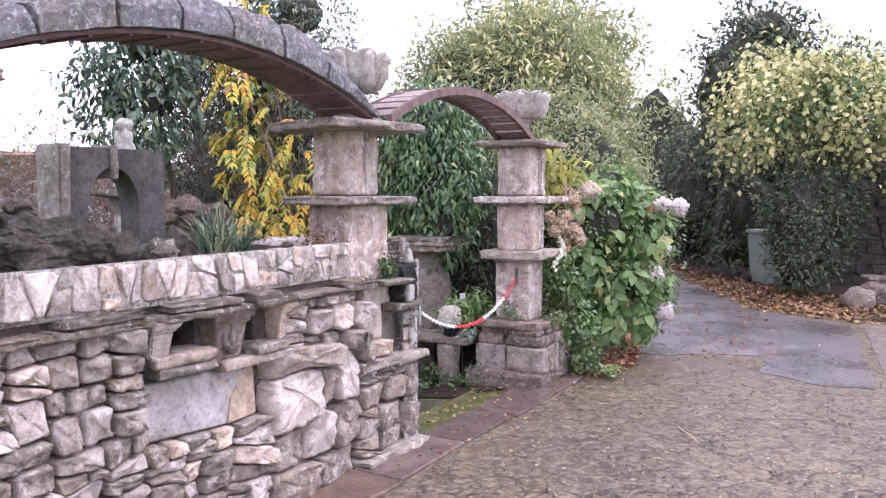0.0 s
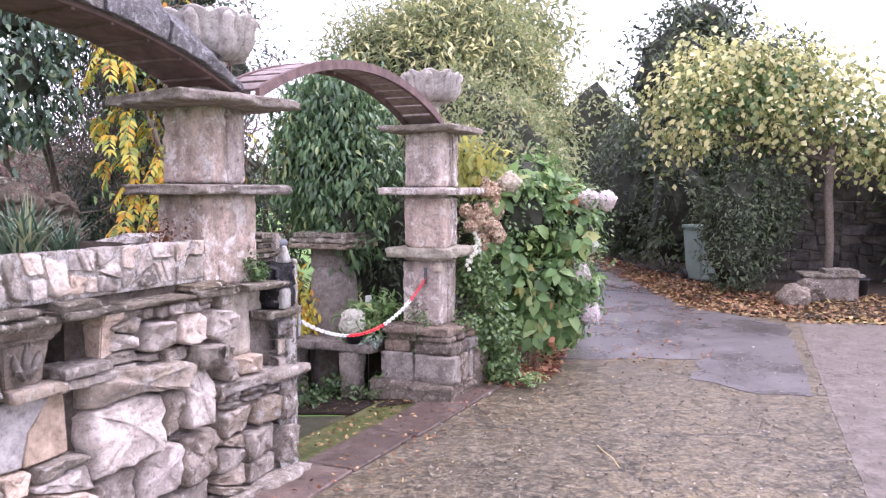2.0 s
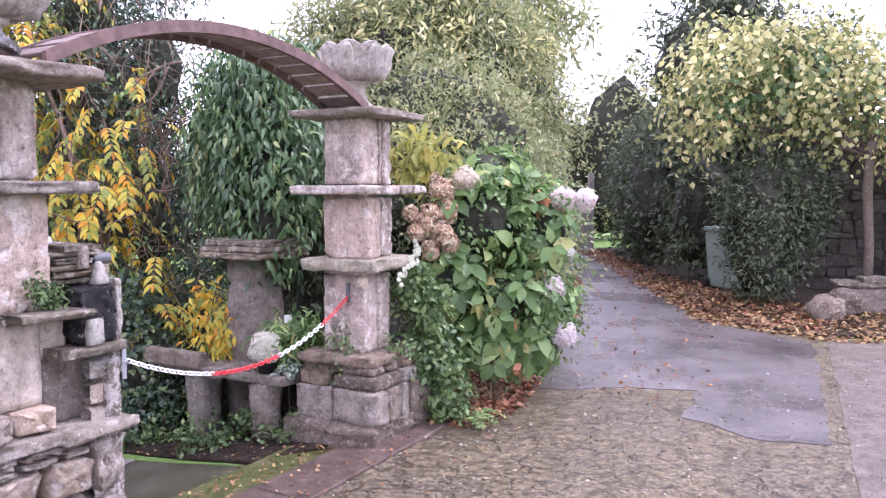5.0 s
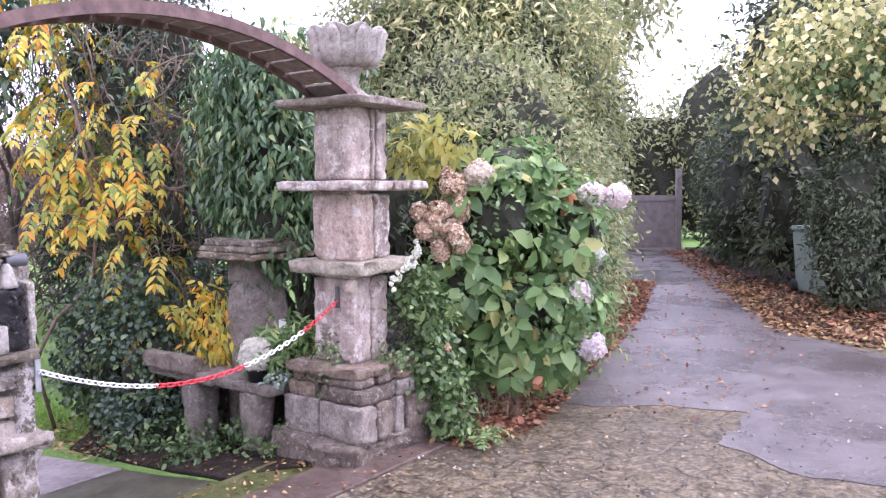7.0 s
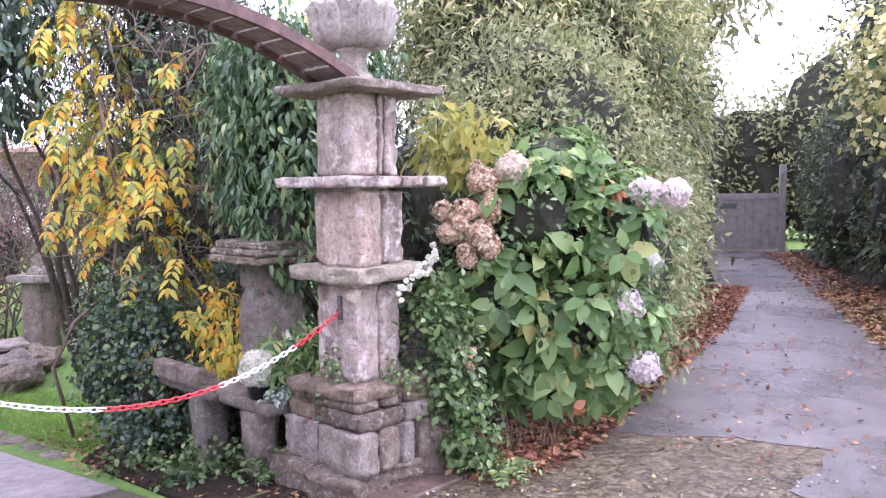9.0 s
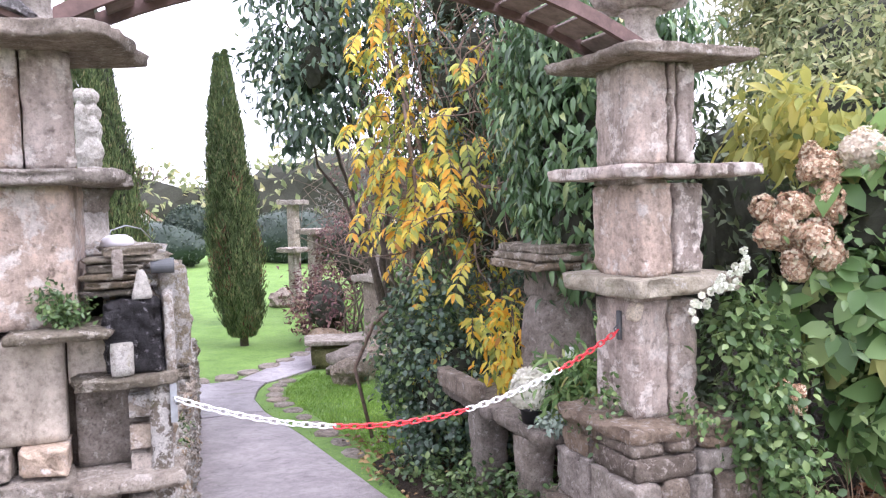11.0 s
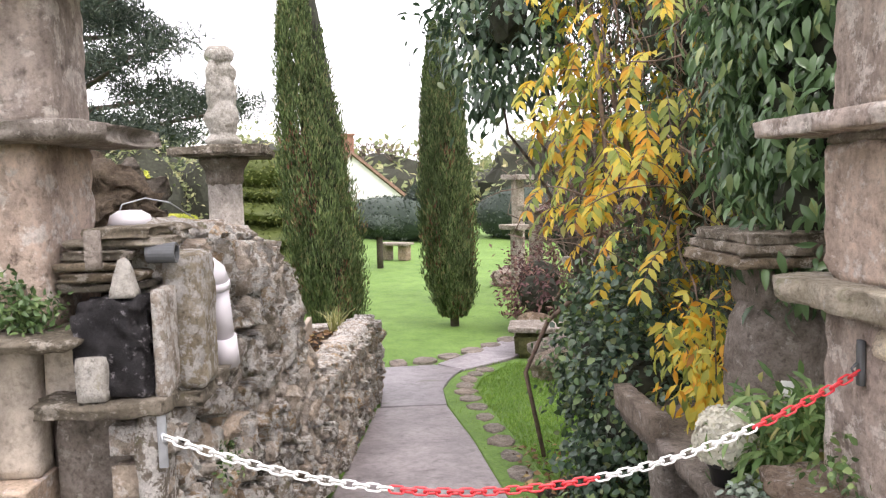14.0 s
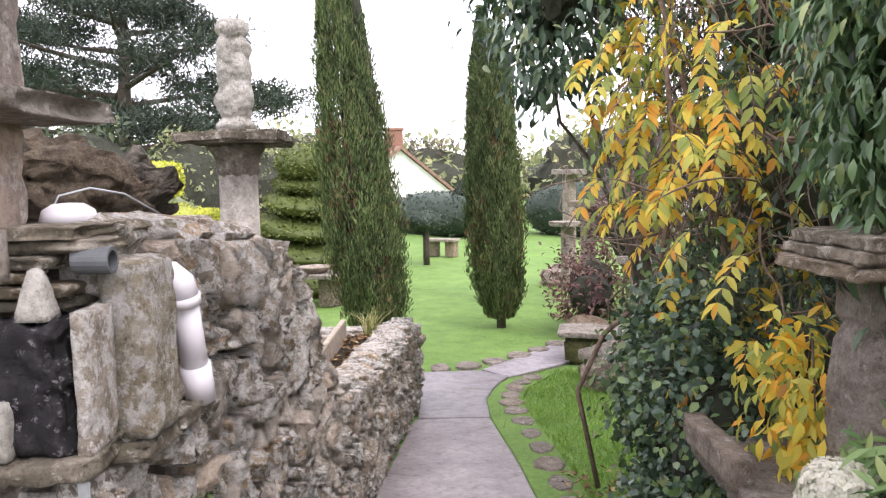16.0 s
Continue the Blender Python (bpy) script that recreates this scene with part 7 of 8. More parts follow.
bush("laurel_bush", "dark leafy bush beside the drive", "shrub", L_DARK,
     [(5.72, 12.6, 1.3, 0.52, 0.5, 0.7), (6.2, 12.7, 1.5, 0.5, 0.5, 0.62), (5.62, 12.5, 0.66, 0.4, 0.4, 0.62), (6.1, 12.75, 0.85, 0.45, 0.4, 0.6)], 620, 15, 0.085, 0.08, 55, 0.4, 0.4, 0.8)
yt = bush("vine_tree", "spreading vine with round yellow-green autumn leaves on a trunk", "tree", L_LIME,
          [(5.4, 12.9, 3.0, 0.9, 0.8, 0.75), (6.4, 12.7, 3.1, 1.0, 0.8, 0.7), (7.4, 12.2, 2.7, 1.0, 0.8, 0.6), (8.4, 11.8, 2.4, 0.9, 0.8, 0.65), (6.5, 12.3, 2.35, 0.5, 0.4, 0.4), (7.6, 11.9, 2.15, 0.5, 0.4, 0.4), (5.9, 13.2, 3.6, 0.9, 0.8, 0.5), (4.85, 13.2, 2.6, 0.5, 0.5, 0.6), (7.0, 13, 3.35, 0.9, 0.8, 0.45), (9.2, 11.6, 2.7, 0.8, 0.8, 0.6)],
          760, 9, 0.105, 0.17, 56, 0.9, 0.85, 0, ((6.98, 12.2, 2.0), [(6.9, 12.3, 2.9), (5.2, 12.9, 3.1), (8.6, 12, 2.8), (6.6, 12.8, 3.6), (5.9, 13.0, 3.9), (7.4, 12.4, 3.4), (4.8, 13.1, 2.6), (7.9, 12.1, 2.6)], 0.05, 11))
# second crown in a darker leaf colour paints shade within the vine
crown("shaded_leaves", yt, L_IVY, [(5.6, 13.0, 2.9, 0.8, 0.7, 0.6), (6.5, 12.8, 3.0, 0.9, 0.7, 0.55), (7.5, 12.3, 2.6, 0.9, 0.7, 0.5), (8.5, 11.9, 2.4, 0.8, 0.7, 0.5), (6.2, 13.1, 3.4, 0.8, 0.7, 0.35)], 330, 8, 0.1, 0.15, 156, 0.9, 0.8, False, 0.3, "darker green leaves standing in for shade")
part("post", tube_mesh("post", [([(7.0, 12.25, -0.05), (7.01, 12.22, 0.8), (6.97, 12.24, 1.5), (6.98, 12.2, 2.2)], [0.075, 0.06, 0.065, 0.055])], 10), M_TWIG, yt, "straight grey trunk", smooth=True)
bush("dark_tree", "tall dark tree behind the vine", "tree", L_DARK,
     [(6.4, 17.2, 4.0, 1.1, 1.0, 1.3), (7.0, 17.5, 4.9, 0.9, 1, 0.9), (6.2, 16.6, 2.6, 0.8, 1, 1.2), (7.2, 16.2, 2.8, 1.2, 1, 1.5), (8.4, 17.5, 4.0, 1.2, 1.0, 1.0)], 700, 13, 0.17, 0.15, 57, 0.5, 0.4, 0.72, ((6.9, 17.5, 0), [(6.8, 17.3, 5.3), (6.3, 16.8, 3.5), (7.9, 17.4, 4.5)], 0.16, 12))
bush("hedge_shrub", "dark hedge beside the far drive", "hedge", L_DARK,
     [(5.9, 15.5, 1.2, 0.6, 1.0, 1.3), (5.9, 18.5, 1.4, 0.6, 1.8, 1.5), (6.2, 21, 1.6, 0.6, 1.6, 1.7)], 480, 13, 0.15, 0.12, 58, 0.4, 0.45, 0.8)
we = thing("wall_east", Matrix(), "dark old stone wall behind the trees", "wall", kind="structure")
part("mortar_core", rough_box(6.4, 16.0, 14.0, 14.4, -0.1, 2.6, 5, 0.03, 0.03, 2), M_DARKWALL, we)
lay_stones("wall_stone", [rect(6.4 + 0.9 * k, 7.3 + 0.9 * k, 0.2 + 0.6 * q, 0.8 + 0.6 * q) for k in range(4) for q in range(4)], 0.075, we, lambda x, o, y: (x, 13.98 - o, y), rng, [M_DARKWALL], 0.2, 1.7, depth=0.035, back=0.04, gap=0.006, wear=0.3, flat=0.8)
bush("shade_shrubs", "dark shrubs filling the shade under the trees", "shrub", L_DARK,
     [(9.6, 13.2, 1.2, 0.8, 0.6, 1.4), (1.5, 23, 2.0, 2.0, 1, 2.0), (8.4, 22, 2.6, 1.6, 1, 2.6)], 700, 13, 0.2, 0.15, 59, 0.4, 0.45, 0.85)

bush("far_hedge", "pale green trees behind the drive gate", "hedge", L_WILLOW, [(3.4, 27, 2.2, 1.6, 0.9, 2.6), (5.4, 27.5, 1.8, 1.6, 1, 2.4), (7.2, 27, 2.6, 1.6, 1, 3.0)], 420, 12, 0.2, 0.16, 75, 0.4, 0.45, 0.8)
gate = thing("drive_gate", pose(4.5, 22.3, 0, 0, 0, 4), "plain grey board gate closing the drive", "gate")
for i in range(8):
    part("board", rough_box(-0.72 + i * 0.18, -0.545 + i * 0.18, -0.02, 0.02, 0.05, 1.35, 0, 0.004, 0), M_GATE, gate)
part("top_rail", rough_box(-0.74, 0.74, -0.035, -0.021, 1.2, 1.33, 0, 0.004, 0), M_GATE, gate)
part("gate_post", rough_box(0.74, 0.88, -0.07, 0.07, -0.05, 2.0, 0, 0.01, 0), M_GATE, gate)
part("letter_plate", rough_box(-0.55, -0.2, -0.04, -0.036, 1.0, 1.12, 0, 0.002, 0), M_PIPEDARK, gate)

wb_ = thing("wheelie_bin", pose(5.82, 14.1, 0, 0, 0, 12) @ Matrix.Diagonal((0.86, 0.86, 0.95, 1)), "grey-green plastic wheelie bin by the hedge", "bin")
bm = bmesh.new()
r_ = bmesh.ops.create_cube(bm, size=1)
for v in r_["verts"]:
    k_ = 0.29 if v.co.z > 0 else 0.23
    v.co = Vector((math.copysign(k_, v.co.x), math.copysign(k_ * 1.15, v.co.y), 0.96 if v.co.z > 0 else 0.03))
bmesh.ops.bevel(bm, geom=bm.edges[:], offset=0.03, segments=2, affect="EDGES")
part("body", bm, M_TRELLIS, wb_)
part("lid", rough_box(-0.32, 0.32, -0.37, 0.36, 0.96, 1.03, 0, 0.025, 0), M_TRELLIS, wb_)
for s_ in (-1, 1):
    me = lathe("wheel", [(0, -0.03), (0.1, -0.03), (0.1, 0.03), (0, 0.03)], 20)
    part("wheel", me, M_RUBBER, wb_).matrix_basis = pose(s_ * 0.25, 0.28, 0.1, 0, 90, 0)
    part("grip", rough_box(s_ * 0.12 - 0.04, s_ * 0.12 + 0.04, 0.35, 0.42, 0.93, 0.97, 0, 0.01, 0), M_TRELLIS, wb_)

tr = thing("stone_trough", pose(6.75, 11.75, 0, 0, 0, -15), "grey stone trough with slates on top beside the drive", "trough")
part("body", rough_box(-0.35, 0.35, -0.22, 0.22, -0.02, 0.34, 3, 0.03, 0.015, 4), M_BENCH, tr)
part("slate", rough_box(-0.42, 0.42, -0.25, 0.25, 0.34, 0.385, 3, 0.01, 0.015, 6), M_LEDGE, tr)
part("slate", rough_box(-0.1, 0.35, -0.2, 0.2, 0.385, 0.44, 3, 0.01, 0.015, 6), M_LEDGE, tr)
bk = thing("bucket", pose(7.35, 12.0, 0.0), "black plastic bucket beside the stone trough", "bucket")
part("body", lathe("body", [(0.0, 0.0), (0.12, 0.0), (0.15, 0.25), (0.16, 0.255), (0.16, 0.27), (0.14, 0.27), (0.11, 0.02), (0.0, 0.02)], 28), M_RUBBER, bk, smooth=True)
part("handle", tube_mesh("handle", [([(0.155 * math.cos(a_), 0.0, 0.25 - 0.1 * math.sin(a_)) for a_ in [k_ * math.pi / 10 for k_ in range(11)]], 0.004)], 6), M_STEEL, bk)
rock("boulder", pose(5.95, 11.2, 0.12), (0.22, 0.2, 0.19), M_BASE, "rounded brown boulder at the drive edge", 4, 0.3, 1.3, 3)
rock("boulder", pose(6.3, 11.45, 0.15), (0.25, 0.2, 0.2), M_BASE, "rounded brown boulder at the drive edge", 9, 0.3, 1.3, 3)

# ---- the garden beyond ----
def cypress(x, y, h, r, seed, lean):
    z0 = land(x, y)
    c = thing("cypress", pose(x, y, z0), "slim upright cypress with patchy brown foliage on the lawn", "tree", "cypresses on the lawn")
    g = np.random.default_rng(seed)

    def sprays(n, sel):
        f = g.random(n)
        a = g.uniform(0, 2 * math.pi, n)
        prof = np.interp(f, [0, 0.06, 0.2, 0.4, 0.6, 0.8, 1], [0.45, 0.74, 1.0, 0.98, 0.82, 0.56, 0.05]) * r
        lump_ = 1 + 0.17 * np.sin(4 * a + f * 13 + seed) * np.sin(f * 17) + 0.13 * np.sin(7 * a - f * 31 + seed) + 0.08 * np.sin(13 * a + f * 57) + g.normal(size=n) * 0.07
        rad = prof * lump_ * g.uniform(0.72, 1.08, n)
        P = np.stack([rad * np.cos(a) - 0.5 * lean * f * h, rad * np.sin(a) - 0.866 * lean * f * h, 0.1 + f * (h - 0.1)], 1)
        O = np.stack([np.cos(a), np.sin(a), 0 * a], 1)
        keep = sel(P, f, a)
        return P[keep], O[keep]
    patch = lambda P, f, a: (np.sin(a * 3 + 1.2 * seed) * np.sin(f * 9 + seed) > 0.25) & (f < 0.6)
    for name, n, mat, sel in (("foliage", 60000, L_CYP, lambda P, f, a: ~patch(P, f, a) | (g.random(len(f)) < 0.55)), ("brown_foliage", 30000, L_CYPBROWN, lambda P, f, a: patch(P, f, a) & (g.random(len(f)) < 0.26))):
        P, O = sprays(n, sel)
        A = O * 0.35 + np.array([0, 0, 1.0]) + g.normal(size=P.shape) * 0.25
        part(name, leaf_mesh(name, P, A, O + g.normal(size=P.shape) * 0.4, g.uniform(0.035, 0.1, len(P)), 0.2), mat, c)
    # dark core painted as the shade inside the cypress
    part("inner_foliage", lathe("inner_foliage", [(0.0, 0.1), (r * 0.4, 0.3), (r * 0.6, h * 0.25), (r * 0.55, h * 0.6), (r * 0.25, h * 0.85), (0.0, h * 0.97)], 14, lambda rr, z, a, j: (rr, z)), M_INNER, c).matrix_basis = Matrix(((1, 0, -0.5 * lean, 0), (0, 1, -0.866 * lean, 0), (0, 0, 1, 0), (0, 0, 0, 1)))
    part("trunk", tube_mesh("trunk", [([(0, 0, -0.1), (0, 0, h * 0.5)], [0.07, 0.03])], 8), M_BARK, c)


cypress(-7.52, 8.98, 5.0, 0.42, 1, 0.09)
cypress(-7.97, 11.12, 4.4, 0.34, 2, 0.05)
cypress(-10.2, 12.6, 5.0, 0.32, 3, 0.0)


def clip_blob(name, m, label, pieces, material, n, seed, leaf=0.05, category="topiary", stem=None, group="", boxy=0.0):
    c = thing(name, m, label, category, group)
    for i, (cx, cy, cz, rx, ry, rz, tilt) in enumerate(pieces):
        bm = lump(0, 0, 0, rx, ry, rz, 0.05, 2.5, seed + i, 4)
        for v in bm.verts:
            v.co /= max(abs(v.co.x / rx), abs(v.co.y / ry), abs(v.co.z / rz)) ** boxy
        rot = pose(cx, cy, cz, 0, tilt, 0)
        bm.transform(rot)
        ob = part("clipped_tier", bm, material, c, smooth=True)
        g = np.random.default_rng(seed * 10 + i)
        d = unit(g.normal(size=(n, 3)))
        P = d / np.abs(d).max(1, keepdims=True) ** boxy * np.array([rx, ry, rz]) * g.uniform(0.97, 1.03, (n, 1))
        R = np.array(rot.to_3x3())
        P, O = P @ R.T + np.array([cx, cy, cz]), unit(d / np.array([rx, ry, rz])) @ R.T
        part("leaves", leaf_mesh("leaves", P, O * 0.6 + g.normal(size=(n, 3)) * 0.6, O + g.normal(size=(n, 3)) * 0.5, leaf, 0.5), material, ob)
    if stem:
        part("trunk", tube_mesh("trunk", [([(0, 0, -0.05), (0, 0, stem)], 0.09)], 8), M_BARK, c)
    return c


SPZ = -0.75
clip_blob("spiral_topiary", pose(-13.8, 10.45, SPZ) @ Matrix.Diagonal((1.55, 1.55, 1.1, 1)), "clipped yew spiral topiary in stacked rounded coils", [(0.1, 0.1, 0.3, 0.85, 0.85, 0.31, 14), (-0.05, 0, 0.8, 0.78, 0.78, 0.24, 16), (-0.05, 0, 1.22, 0.7, 0.7, 0.22, 17), (0.0, 0, 1.61, 0.58, 0.58, 0.2, 16), (-0.05, 0, 1.95, 0.44, 0.44, 0.16, 14), (0.0, 0, 2.3, 0.42, 0.42, 0.36, 0)], L_YEW, 1500, 3, 0.06)
clip_blob("mushroom_topiary", pose(-17.0, 14.75, -0.8), "clipped dark mushroom-shaped topiary on a bare stem", [(0, 0, 1.15, 0.52, 0.52, 0.28, 0)], L_PINE, 1500, 4, 0.07, stem=1.1)
clip_blob("clipped_hedge", pose(-27.5, 20.8, -0.8), "long clipped dark hedge across the lawn end", [(0, 0, 0.7, 4.0, 1.0, 1.0, 0), (5, 3.4, 0.9, 3, 1.0, 1.1, 0), (1.8, 1.0, 1.5, 1.2, 0.8, 0.8, 0)], L_PINE, 2500, 5, 0.14, "hedge")
clip_blob("golden_hedge", pose(-7.4, 6.55, -0.6), "clipped golden privet block", [(-0.05, -0.1, 2.08, 0.22, 0.24, 0.17, 0), (0.2, 0.36, 1.62, 0.2, 0.22, 0.12, 0), (0, 0, 0.85, 0.5, 0.5, 0.95, 0)], L_GOLD, 2600, 6, 0.045, "hedge", boxy=0.7)
clip_blob("clipped_hedge", pose(-8.5, 7.6, -0.65), "clipped green rounded hedge behind the column", [(-1.3, -0.8, 0.8, 0.9, 0.9, 1.2, 0), (-2.2, -1.8, 1.1, 1, 1, 1.4, 0)], L_WILLOW, 3000, 7, 0.06, "hedge")
bush("tall_hedge", "tall leafy hedge behind the spiral topiary", "hedge", L_WILLOW, [(-17.5, 11.7, 0.7, 1.0, 1.0, 1.6), (-18.5, 13.0, 0.6, 0.9, 0.9, 1.5), (-17.0, 10.2, 0.8, 1.2, 1.0, 1.6), (-16.5, 8.6, 0.8, 1.2, 1.0, 1.7)], 420, 14, 0.12, 0.12, 61, 0.3, 0.5, 0.88)
bush("purple_shrub", "low purple-leaved shrub beside the lawn", "shrub", L_PURPLE, [(-7.2, 12.1, -0.05, 0.55, 0.5, 0.5), (-6.7, 11.7, -0.15, 0.5, 0.45, 0.45), (-8.6, 14.2, 0.5, 0.7, 0.6, 0.9)], 260, 13, 0.09, 0.09, 62, 0.4, 0.4, 0.6)
bush("bare_shrubs", "tangle of bare purple-grey twigs and dead leaves", "shrub", L_PURPLE, [(-6.2, 13.0, 1.8, 1.4, 0.8, 1.4), (-4.6, 11.8, 2.0, 1.2, 0.9, 1.5)], 300, 9, 0.08, 0.15, 63, 0.8, 0.35, 0, shell=0.3)
tw = thing("twig_thicket", Matrix(), "thicket of thin bare twigs behind the wisteria", "shrub")
r = random.Random(12)
runs = []
for i in range(170):
    a = Vector((r.uniform(-6.3, -3.0), r.uniform(11.2, 13.6), -0.6))
    h = r.uniform(1.6, 4.0)
    pts = [a + Vector((r.uniform(-0.25, 0.25) * k, r.uniform(-0.2, 0.2) * k, h * k / 5)) for k in range(6)]
    runs.append((pts, [0.016 * (1 - k * 0.15) for k in range(6)]))
part("twig", tube_mesh("twig", runs, 4), M_TWIG, tw)
bush("dark_conifer", "dark feathery conifer behind the wisteria", "tree", L_PINE, [(-2.3, 10.2, 2.9, 0.55, 0.55, 1.2), (-2.1, 10.1, 1.8, 0.75, 0.7, 1.0), (-2.6, 10.3, 1.2, 0.9, 0.7, 0.9), (-2.3, 10.2, 4.0, 0.22, 0.22, 0.5), (-1.5, 10.1, 0.9, 0.8, 0.6, 0.9)], 1100, 16, 0.14, 0.12, 64, 0.6, 0.14, 0, ((-2.2, 10.3, -0.3), [(-2.3, 10.2, 4.4), (-1.9, 10.1, 2.6), (-2.7, 10.3, 2.2)], 0.08, 13), shell=0.35)
bush("tall_conifer", "tall dark conifer against the sky", "tree", L_PINE, [(-4.85, 15.5, 3.6, 0.5, 0.6, 1.0), (-4.7, 15.2, 2.4, 0.75, 0.7, 1.0), (-4.4, 15.2, 1.2, 1.0, 0.8, 1.2)], 420, 14, 0.17, 0.13, 65, 0.4, 0.16, 0.3, ((-4.7, 15.5, -0.5), [(-4.8, 15.5, 4.6)], 0.12, 14))


def table_stone(m, w, d, h, label, legs=2):
    t = thing("stone_table", m, label, "garden table")
    part("top", rough_box(-w, w, -d, d, h - 0.07, h, 3, 0.012, 0.01, 6), M_SLAB, t)
    for i in range(legs):
        f = -0.6 + 1.2 * i / max(1, legs - 1)
        part("support", rough_box(f * w - 0.14, f * w + 0.14, -d * 0.6, d * 0.6, -0.02, h - 0.068, 3, 0.02, 0.02, 6, i), M_BASE, t)
    return t


table_stone(pose(-11.9, 9.7, land(-11.9, 9.7), 0, 0, 35), 0.75, 0.4, 0.55, "grey stone slab table on rubble supports")
table_stone(pose(-10.9, 8.7, land(-10.9, 8.7), 0, 0, 35), 0.6, 0.25, 0.35, "low grey stone slab seat on the lawn")
table_stone(pose(-18.7, 16.2, -0.8, 0, 0, 30), 0.5, 0.25, 0.5, "small stone bench far down the lawn")
solid("stone_bowl", lathe("stone_bowl", [(0, 0), (0.16, 0), (0.2, 0.03), (0.3, 0.1), (0.3, 0.12), (0.26, 0.12), (0.14, 0.06), (0, 0.05)], 28), M_SLAB, pose(-11.75, 9.75, land(-11.9, 9.7) + 0.55), "shallow stone bowl on the slab table", "bowl", smooth=True)
bp = thing("bird_bath", pose(-5.2, 11.3, land(-5.2, 11.3)), "grey stone pedestal with a square top", "pedestal")
part("shaft", rough_box(-0.16, 0.16, -0.16, 0.16, -0.05, 0.86, 3, 0.02, 0.008), M_BENCH, bp)
part("top", rough_box(-0.27, 0.27, -0.27, 0.27, 0.86, 0.95, 3, 0.015, 0.01), M_SLAB, bp)
part("finial", lathe("finial", [(0, 0.95), (0.16, 0.95), (0.12, 1.02), (0.05, 1.06), (0.09, 1.14), (0.0, 1.22)], 20), M_SLAB, bp, smooth=True)
tr2 = thing("stone_trough", pose(-5.35, 10.75, land(-5.35, 10.75), 0, 0, 50), "mossy dark stone trough with slate lid by the path", "trough")
part("body", rough_box(-0.42, 0.42, -0.28, 0.28, -0.05, 0.26, 4, 0.05, 0.02, 4), stone_mat("mossy_dark_trough", (0.04, 0.045, 0.02), (0.09, 0.1, 0.04), (0.18, 0.17, 0.11), 7, 0.95, 0.7), tr2)
part("slate", rough_box(-0.5, 0.3, -0.3, 0.32, 0.26, 0.31, 4, 0.01, 0.02, 6), M_SLAB, tr2)
for i, (x, y, s) in enumerate(((-6.4, 11.4, 0.3), (-4.7, 10.3, 0.35), (-4.3, 9.9, 0.3), (-8.8, 13.6, 0.4), (-10.2, 14.6, 0.45), (-11.4, 14.8, 0.4), (-4.6, 10.6, 0.3))):
    rock("rockery_stone", pose(x, y, land(x, y) + s * 0.3, 0, 0, i * 50), (s, s * 0.7, s * 0.6), M_BENCH if i % 2 else M_BASE, "rough grey rockery stone in the garden", 20 + i, 0.4, 1.4, 3)
for x, y, h in ((-9.4, 13.9, 1.6), (-10.6, 14.4, 1.2), (-11.3, 15.0, 2.2)):
    fp = thing("garden_pillar", pose(x, y, land(x, y)), "pale stone pillar ornament among the shrubs", "pillar", "ornaments beyond the lawn")
    part("shaft", rough_box(-0.1, 0.1, -0.1, 0.1, -0.05, h, 3, 0.015, 0.01, 5, h), M_SLAB, fp)
    part("top", rough_box(-0.3, 0.3, -0.22, 0.22, h, h + 0.1, 3, 0.015, 0.02, 5, h), M_SLAB, fp)


def pine(x, y, z0, h, spread, seed):
    p = thing("pine_tree", pose(x, y, z0), "tall dark pine with flat layered branches", "tree")
    r = random.Random(seed)
    runs = [([(0, 0, 0), (0.2, 0, h * 0.5), (0, 0.2, h)], [0.35, 0.28, 0.1])]
    pads = []
    for i in range(17):
        f = 0.42 + 0.56 * i / 16
        a = i * 2.4
        l = spread * (1.05 - 0.6 * (f - 0.42) / 0.56) * r.uniform(0.7, 1.1)
        e = Vector((l * math.cos(a), l * math.sin(a), h * f + 0.5))
        runs.append(([(0.1, 0.1, h * f - 0.3), tuple(e * 0.5 + Vector((0, 0, h * f * 0.5 - 0.2))), tuple(e)], [0.12, 0.08, 0.03]))
        pads.append((e.x * 0.8, e.y * 0.8, e.z + 0.15, l * 0.4, l * 0.4, 0.22))
    pads.append((0, 0, h, spread * 0.4, spread * 0.4, 0.5))
    part("trunk", tube_mesh("trunk", runs, 7), M_BARK, p, smooth=True)
    crown("needles", p, L_PINE, pads, 2300, 14, 0.32, 0.2, seed, -0.3, 0.12, False, 0.4)


pine(-28.6, 9.0, -1.0, 8.8, 6.4, 3)
pine(-34, 3, -1.0, 9.0, 5.0, 4)
bush("far_shrubs", "dark evergreen shrubs beyond the garden", "shrub", L_DARK, [(-24, 10.5, 0.8, 2.2, 1.5, 2.2), (-22, 7, 0.8, 2.5, 2, 2.4), (-19, 5, 0.6, 2, 2, 2.0), (-14, 5.2, 0.4, 1.4, 1.4, 1.5)], 600, 12, 0.25, 0.2, 66, 0.3, 0.5, 0.85)

# cottage far down the garden
ho = thing("cottage", pose(-40.3, 25.6, -0.8, 0, 0, 78), "white rendered cottage with a brown tiled roof and brick chimney", "house")
bm = bmesh.new()
prof = [(-3.2, 0), (3.2, 0), (3.2, 1.4), (0, 4.0), (-3.2, 1.4)]
f0 = [bm.verts.new((x, 0, z)) for x, z in prof]
f1 = [bm.verts.new((x, 8, z)) for x, z in prof]
bm.faces.new(f0[::-1]), bm.faces.new(f1)
for i in range(5):
    j = (i + 1) % 5
    bm.faces.new((f0[i], f0[j], f1[j], f1[i]))
bmesh.ops.recalc_face_normals(bm, faces=bm.faces[:])
part("wall", bm, M_WHITEWALL, ho)
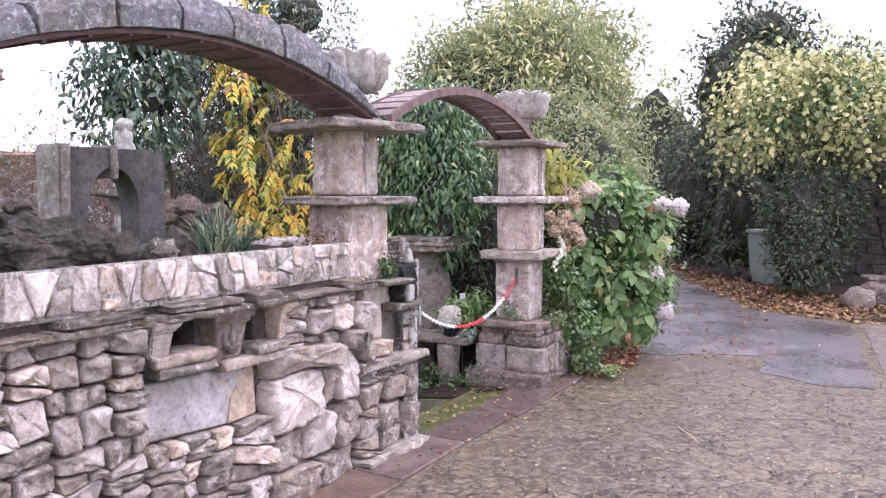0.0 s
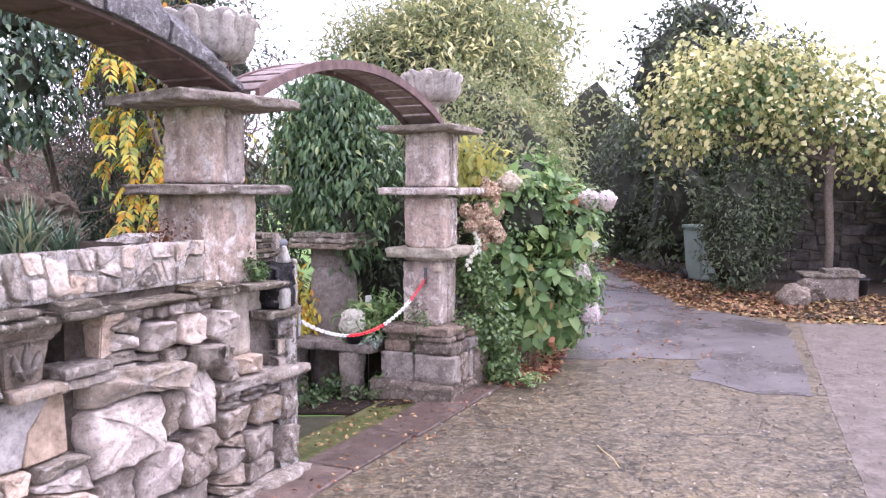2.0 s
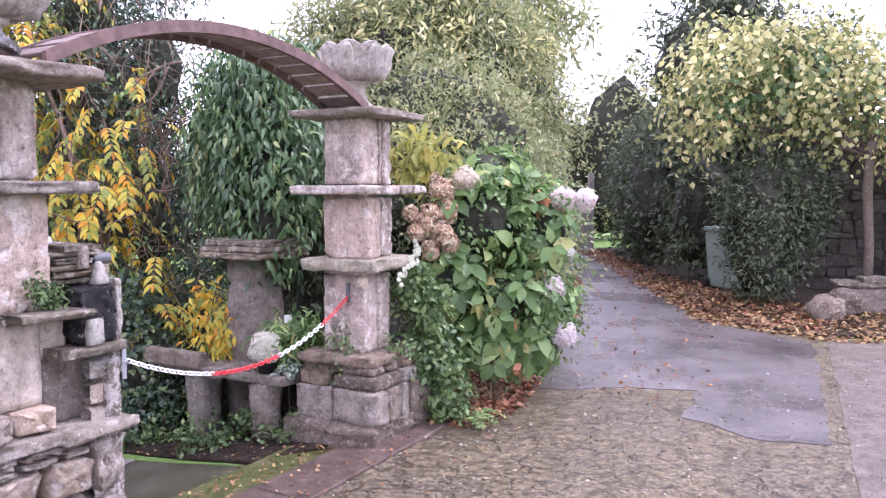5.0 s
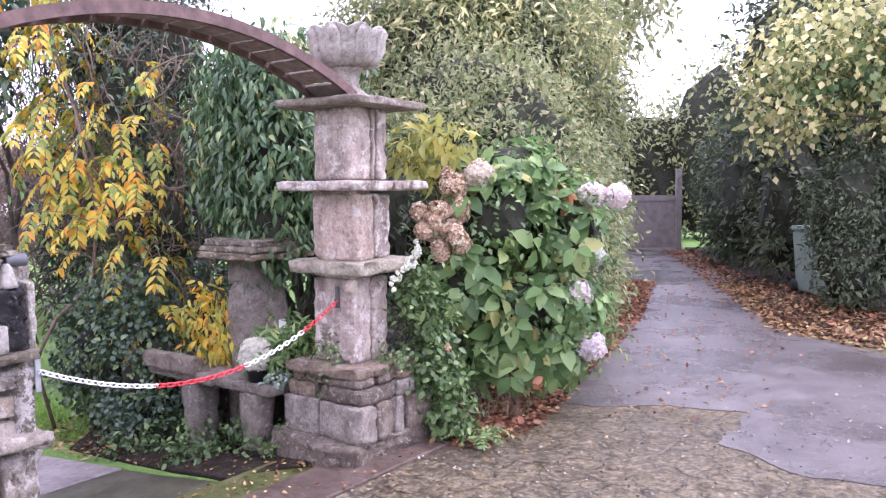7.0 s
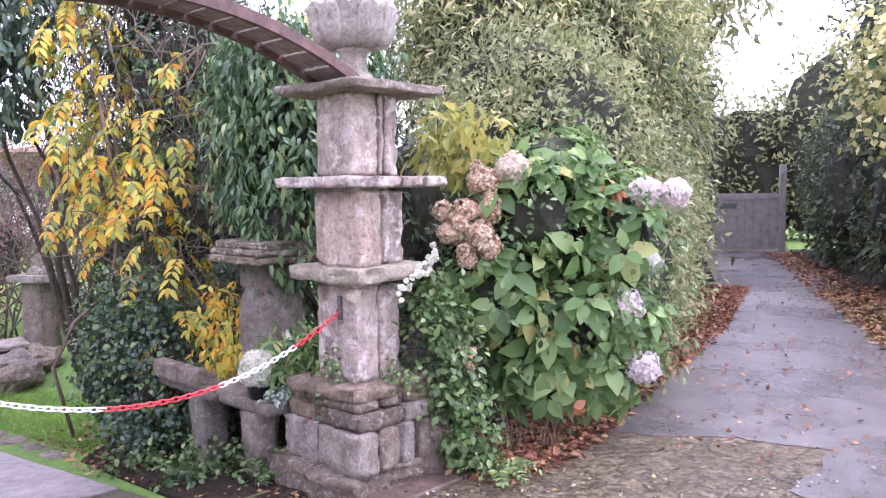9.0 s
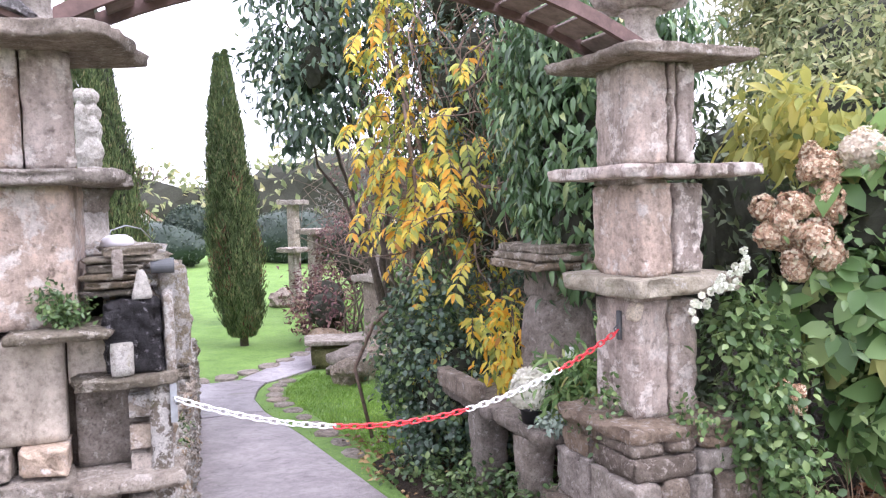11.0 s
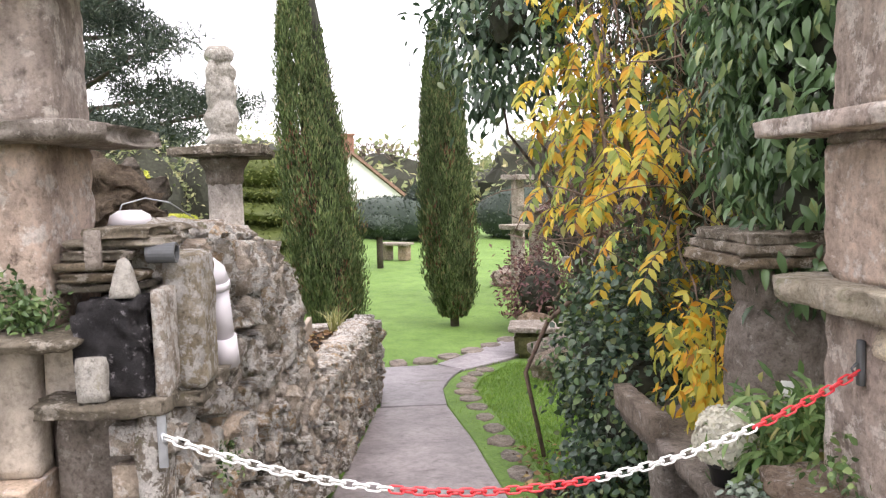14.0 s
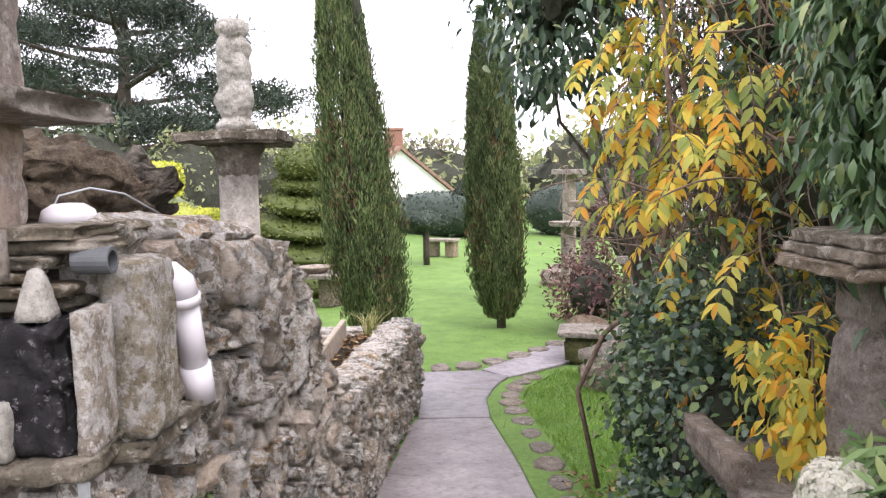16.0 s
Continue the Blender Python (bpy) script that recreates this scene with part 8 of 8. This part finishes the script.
for s in (-1, 1):
    bm = bmesh.new()
    vs = [bm.verts.new(c) for c in ((0, -0.25, 4.05), (s * 3.6, -0.25, 1.13), (s * 3.6, 8.2, 1.13), (0, 8.2, 4.05), (0, -0.25, 4.25), (s * 3.6, -0.25, 1.33), (s * 3.6, 8.2, 1.33), (0, 8.2, 4.25))]
    for q in ((0, 1, 2, 3), (4, 5, 6, 7), (0, 1, 5, 4), (1, 2, 6, 5), (2, 3, 7, 6), (3, 0, 4, 7)):
        bm.faces.new([vs[k] for k in q])
    bmesh.ops.recalc_face_normals(bm, faces=bm.faces[:])
    part("roof", bm, M_ROOF, ho)
part("chimney", rough_box(-0.45, 0.45, 1.0, 1.9, 3.2, 5.2, 0, 0.03, 0), M_BRICK, ho)
part("chimney_cap", rough_box(-0.52, 0.52, 0.93, 1.97, 5.2, 5.35, 0, 0.02, 0), M_BRICK, ho)
ho2 = thing("house", pose(-21, 38, -2.6, 0, 0, 20), "distant low house with a brown roof", "house")
part("wall", rough_box(-6, 6, -3, 3, 0, 3.6, 0, 0, 0), M_WHITEWALL, ho2)
for s in (-1, 1):
    bm = rough_box(-6.3, 6.3, -0.1, 0.1, -2.3, 2.3, 0, 0, 0)
    bm.transform(pose(0, s * 1.6, 4.7, s * -55 + 0, 0, 0))
    part("roof", bm, M_ROOF, ho2)
part("window", rough_box(-2.0, -0.8, -3.05, -2.98, 1.8, 2.9, 0, 0, 0), M_PIPEDARK, ho2)

bush("bare_thicket", "grey-brown leafless trees beyond the garden", "trees", leaf_mat("grey_twig_leaf", [(0, (0.12, 0.11, 0.1)), (1, (0.26, 0.24, 0.22))]), [(-16, 27, 1.2, 2.6, 2, 2.2), (-13, 29, 1.0, 2.5, 2, 2.0), (-20, 26, 0.8, 2.5, 2, 1.6), (-10, 27, 1.2, 2.2, 2, 2.4)], 900, 9, 0.3, 0.3, 81, 0.3, 0.2, 0, shell=0.3)

# wooded skyline
bl = []
r = random.Random(77)
for i in range(46):
    a = i / 46 * 2 * math.pi
    d = r.uniform(62, 90)
    bl.append((d * math.cos(a), d * math.sin(a), r.uniform(0, 1.5), r.uniform(7, 11), r.uniform(7, 11), r.uniform(3.5, 5.5)))
fw = tagged(crown("far_woods", None, L_WILLOW, bl, 17000, 5, 0.7, 0.55, 68, 0.2, 0.6), "hazy woods on the far skyline", "woods", kind="stuff")
part("inner_foliage", lumps("inner_foliage", bl, 0.85, 9), M_INNER, fw)
bt = thing("bare_tree", pose(-52, 34, -1), "bare winter tree beyond the cottage", "tree")
runs = []
r = random.Random(5)


def grow(p, d, l, rad, depth):
    q = p + d * l
    runs.append(([p, p.lerp(q, 0.5) + Vector((r.uniform(-1, 1), r.uniform(-1, 1), 0)) * l * 0.05, q], [rad, rad * 0.85, rad * 0.7]))
    if depth:
        for k in range(3):
            grow(q, (d + Vector((r.uniform(-1, 1), r.uniform(-1, 1), r.uniform(-0.2, 0.6))) * 0.75).normalized(), l * 0.72, rad * 0.62, depth - 1)


grow(Vector((0, 0, 0)), Vector((0, 0, 1)), 2.0, 0.25, 5)
part("bare_crown", tube_mesh("bare_crown", runs, 4), M_TWIG, bt)
bt2 = thing("bare_tree", pose(-5.6, 21, -0.6), "bare grey winter tree beyond the garden", "tree")
runs = []
r = random.Random(15)
grow(Vector((0, 0, 0)), Vector((0, 0, 1)), 1.4, 0.07, 6)
part("bare_crown", tube_mesh("bare_crown", runs, 3), M_TWIG, bt2)
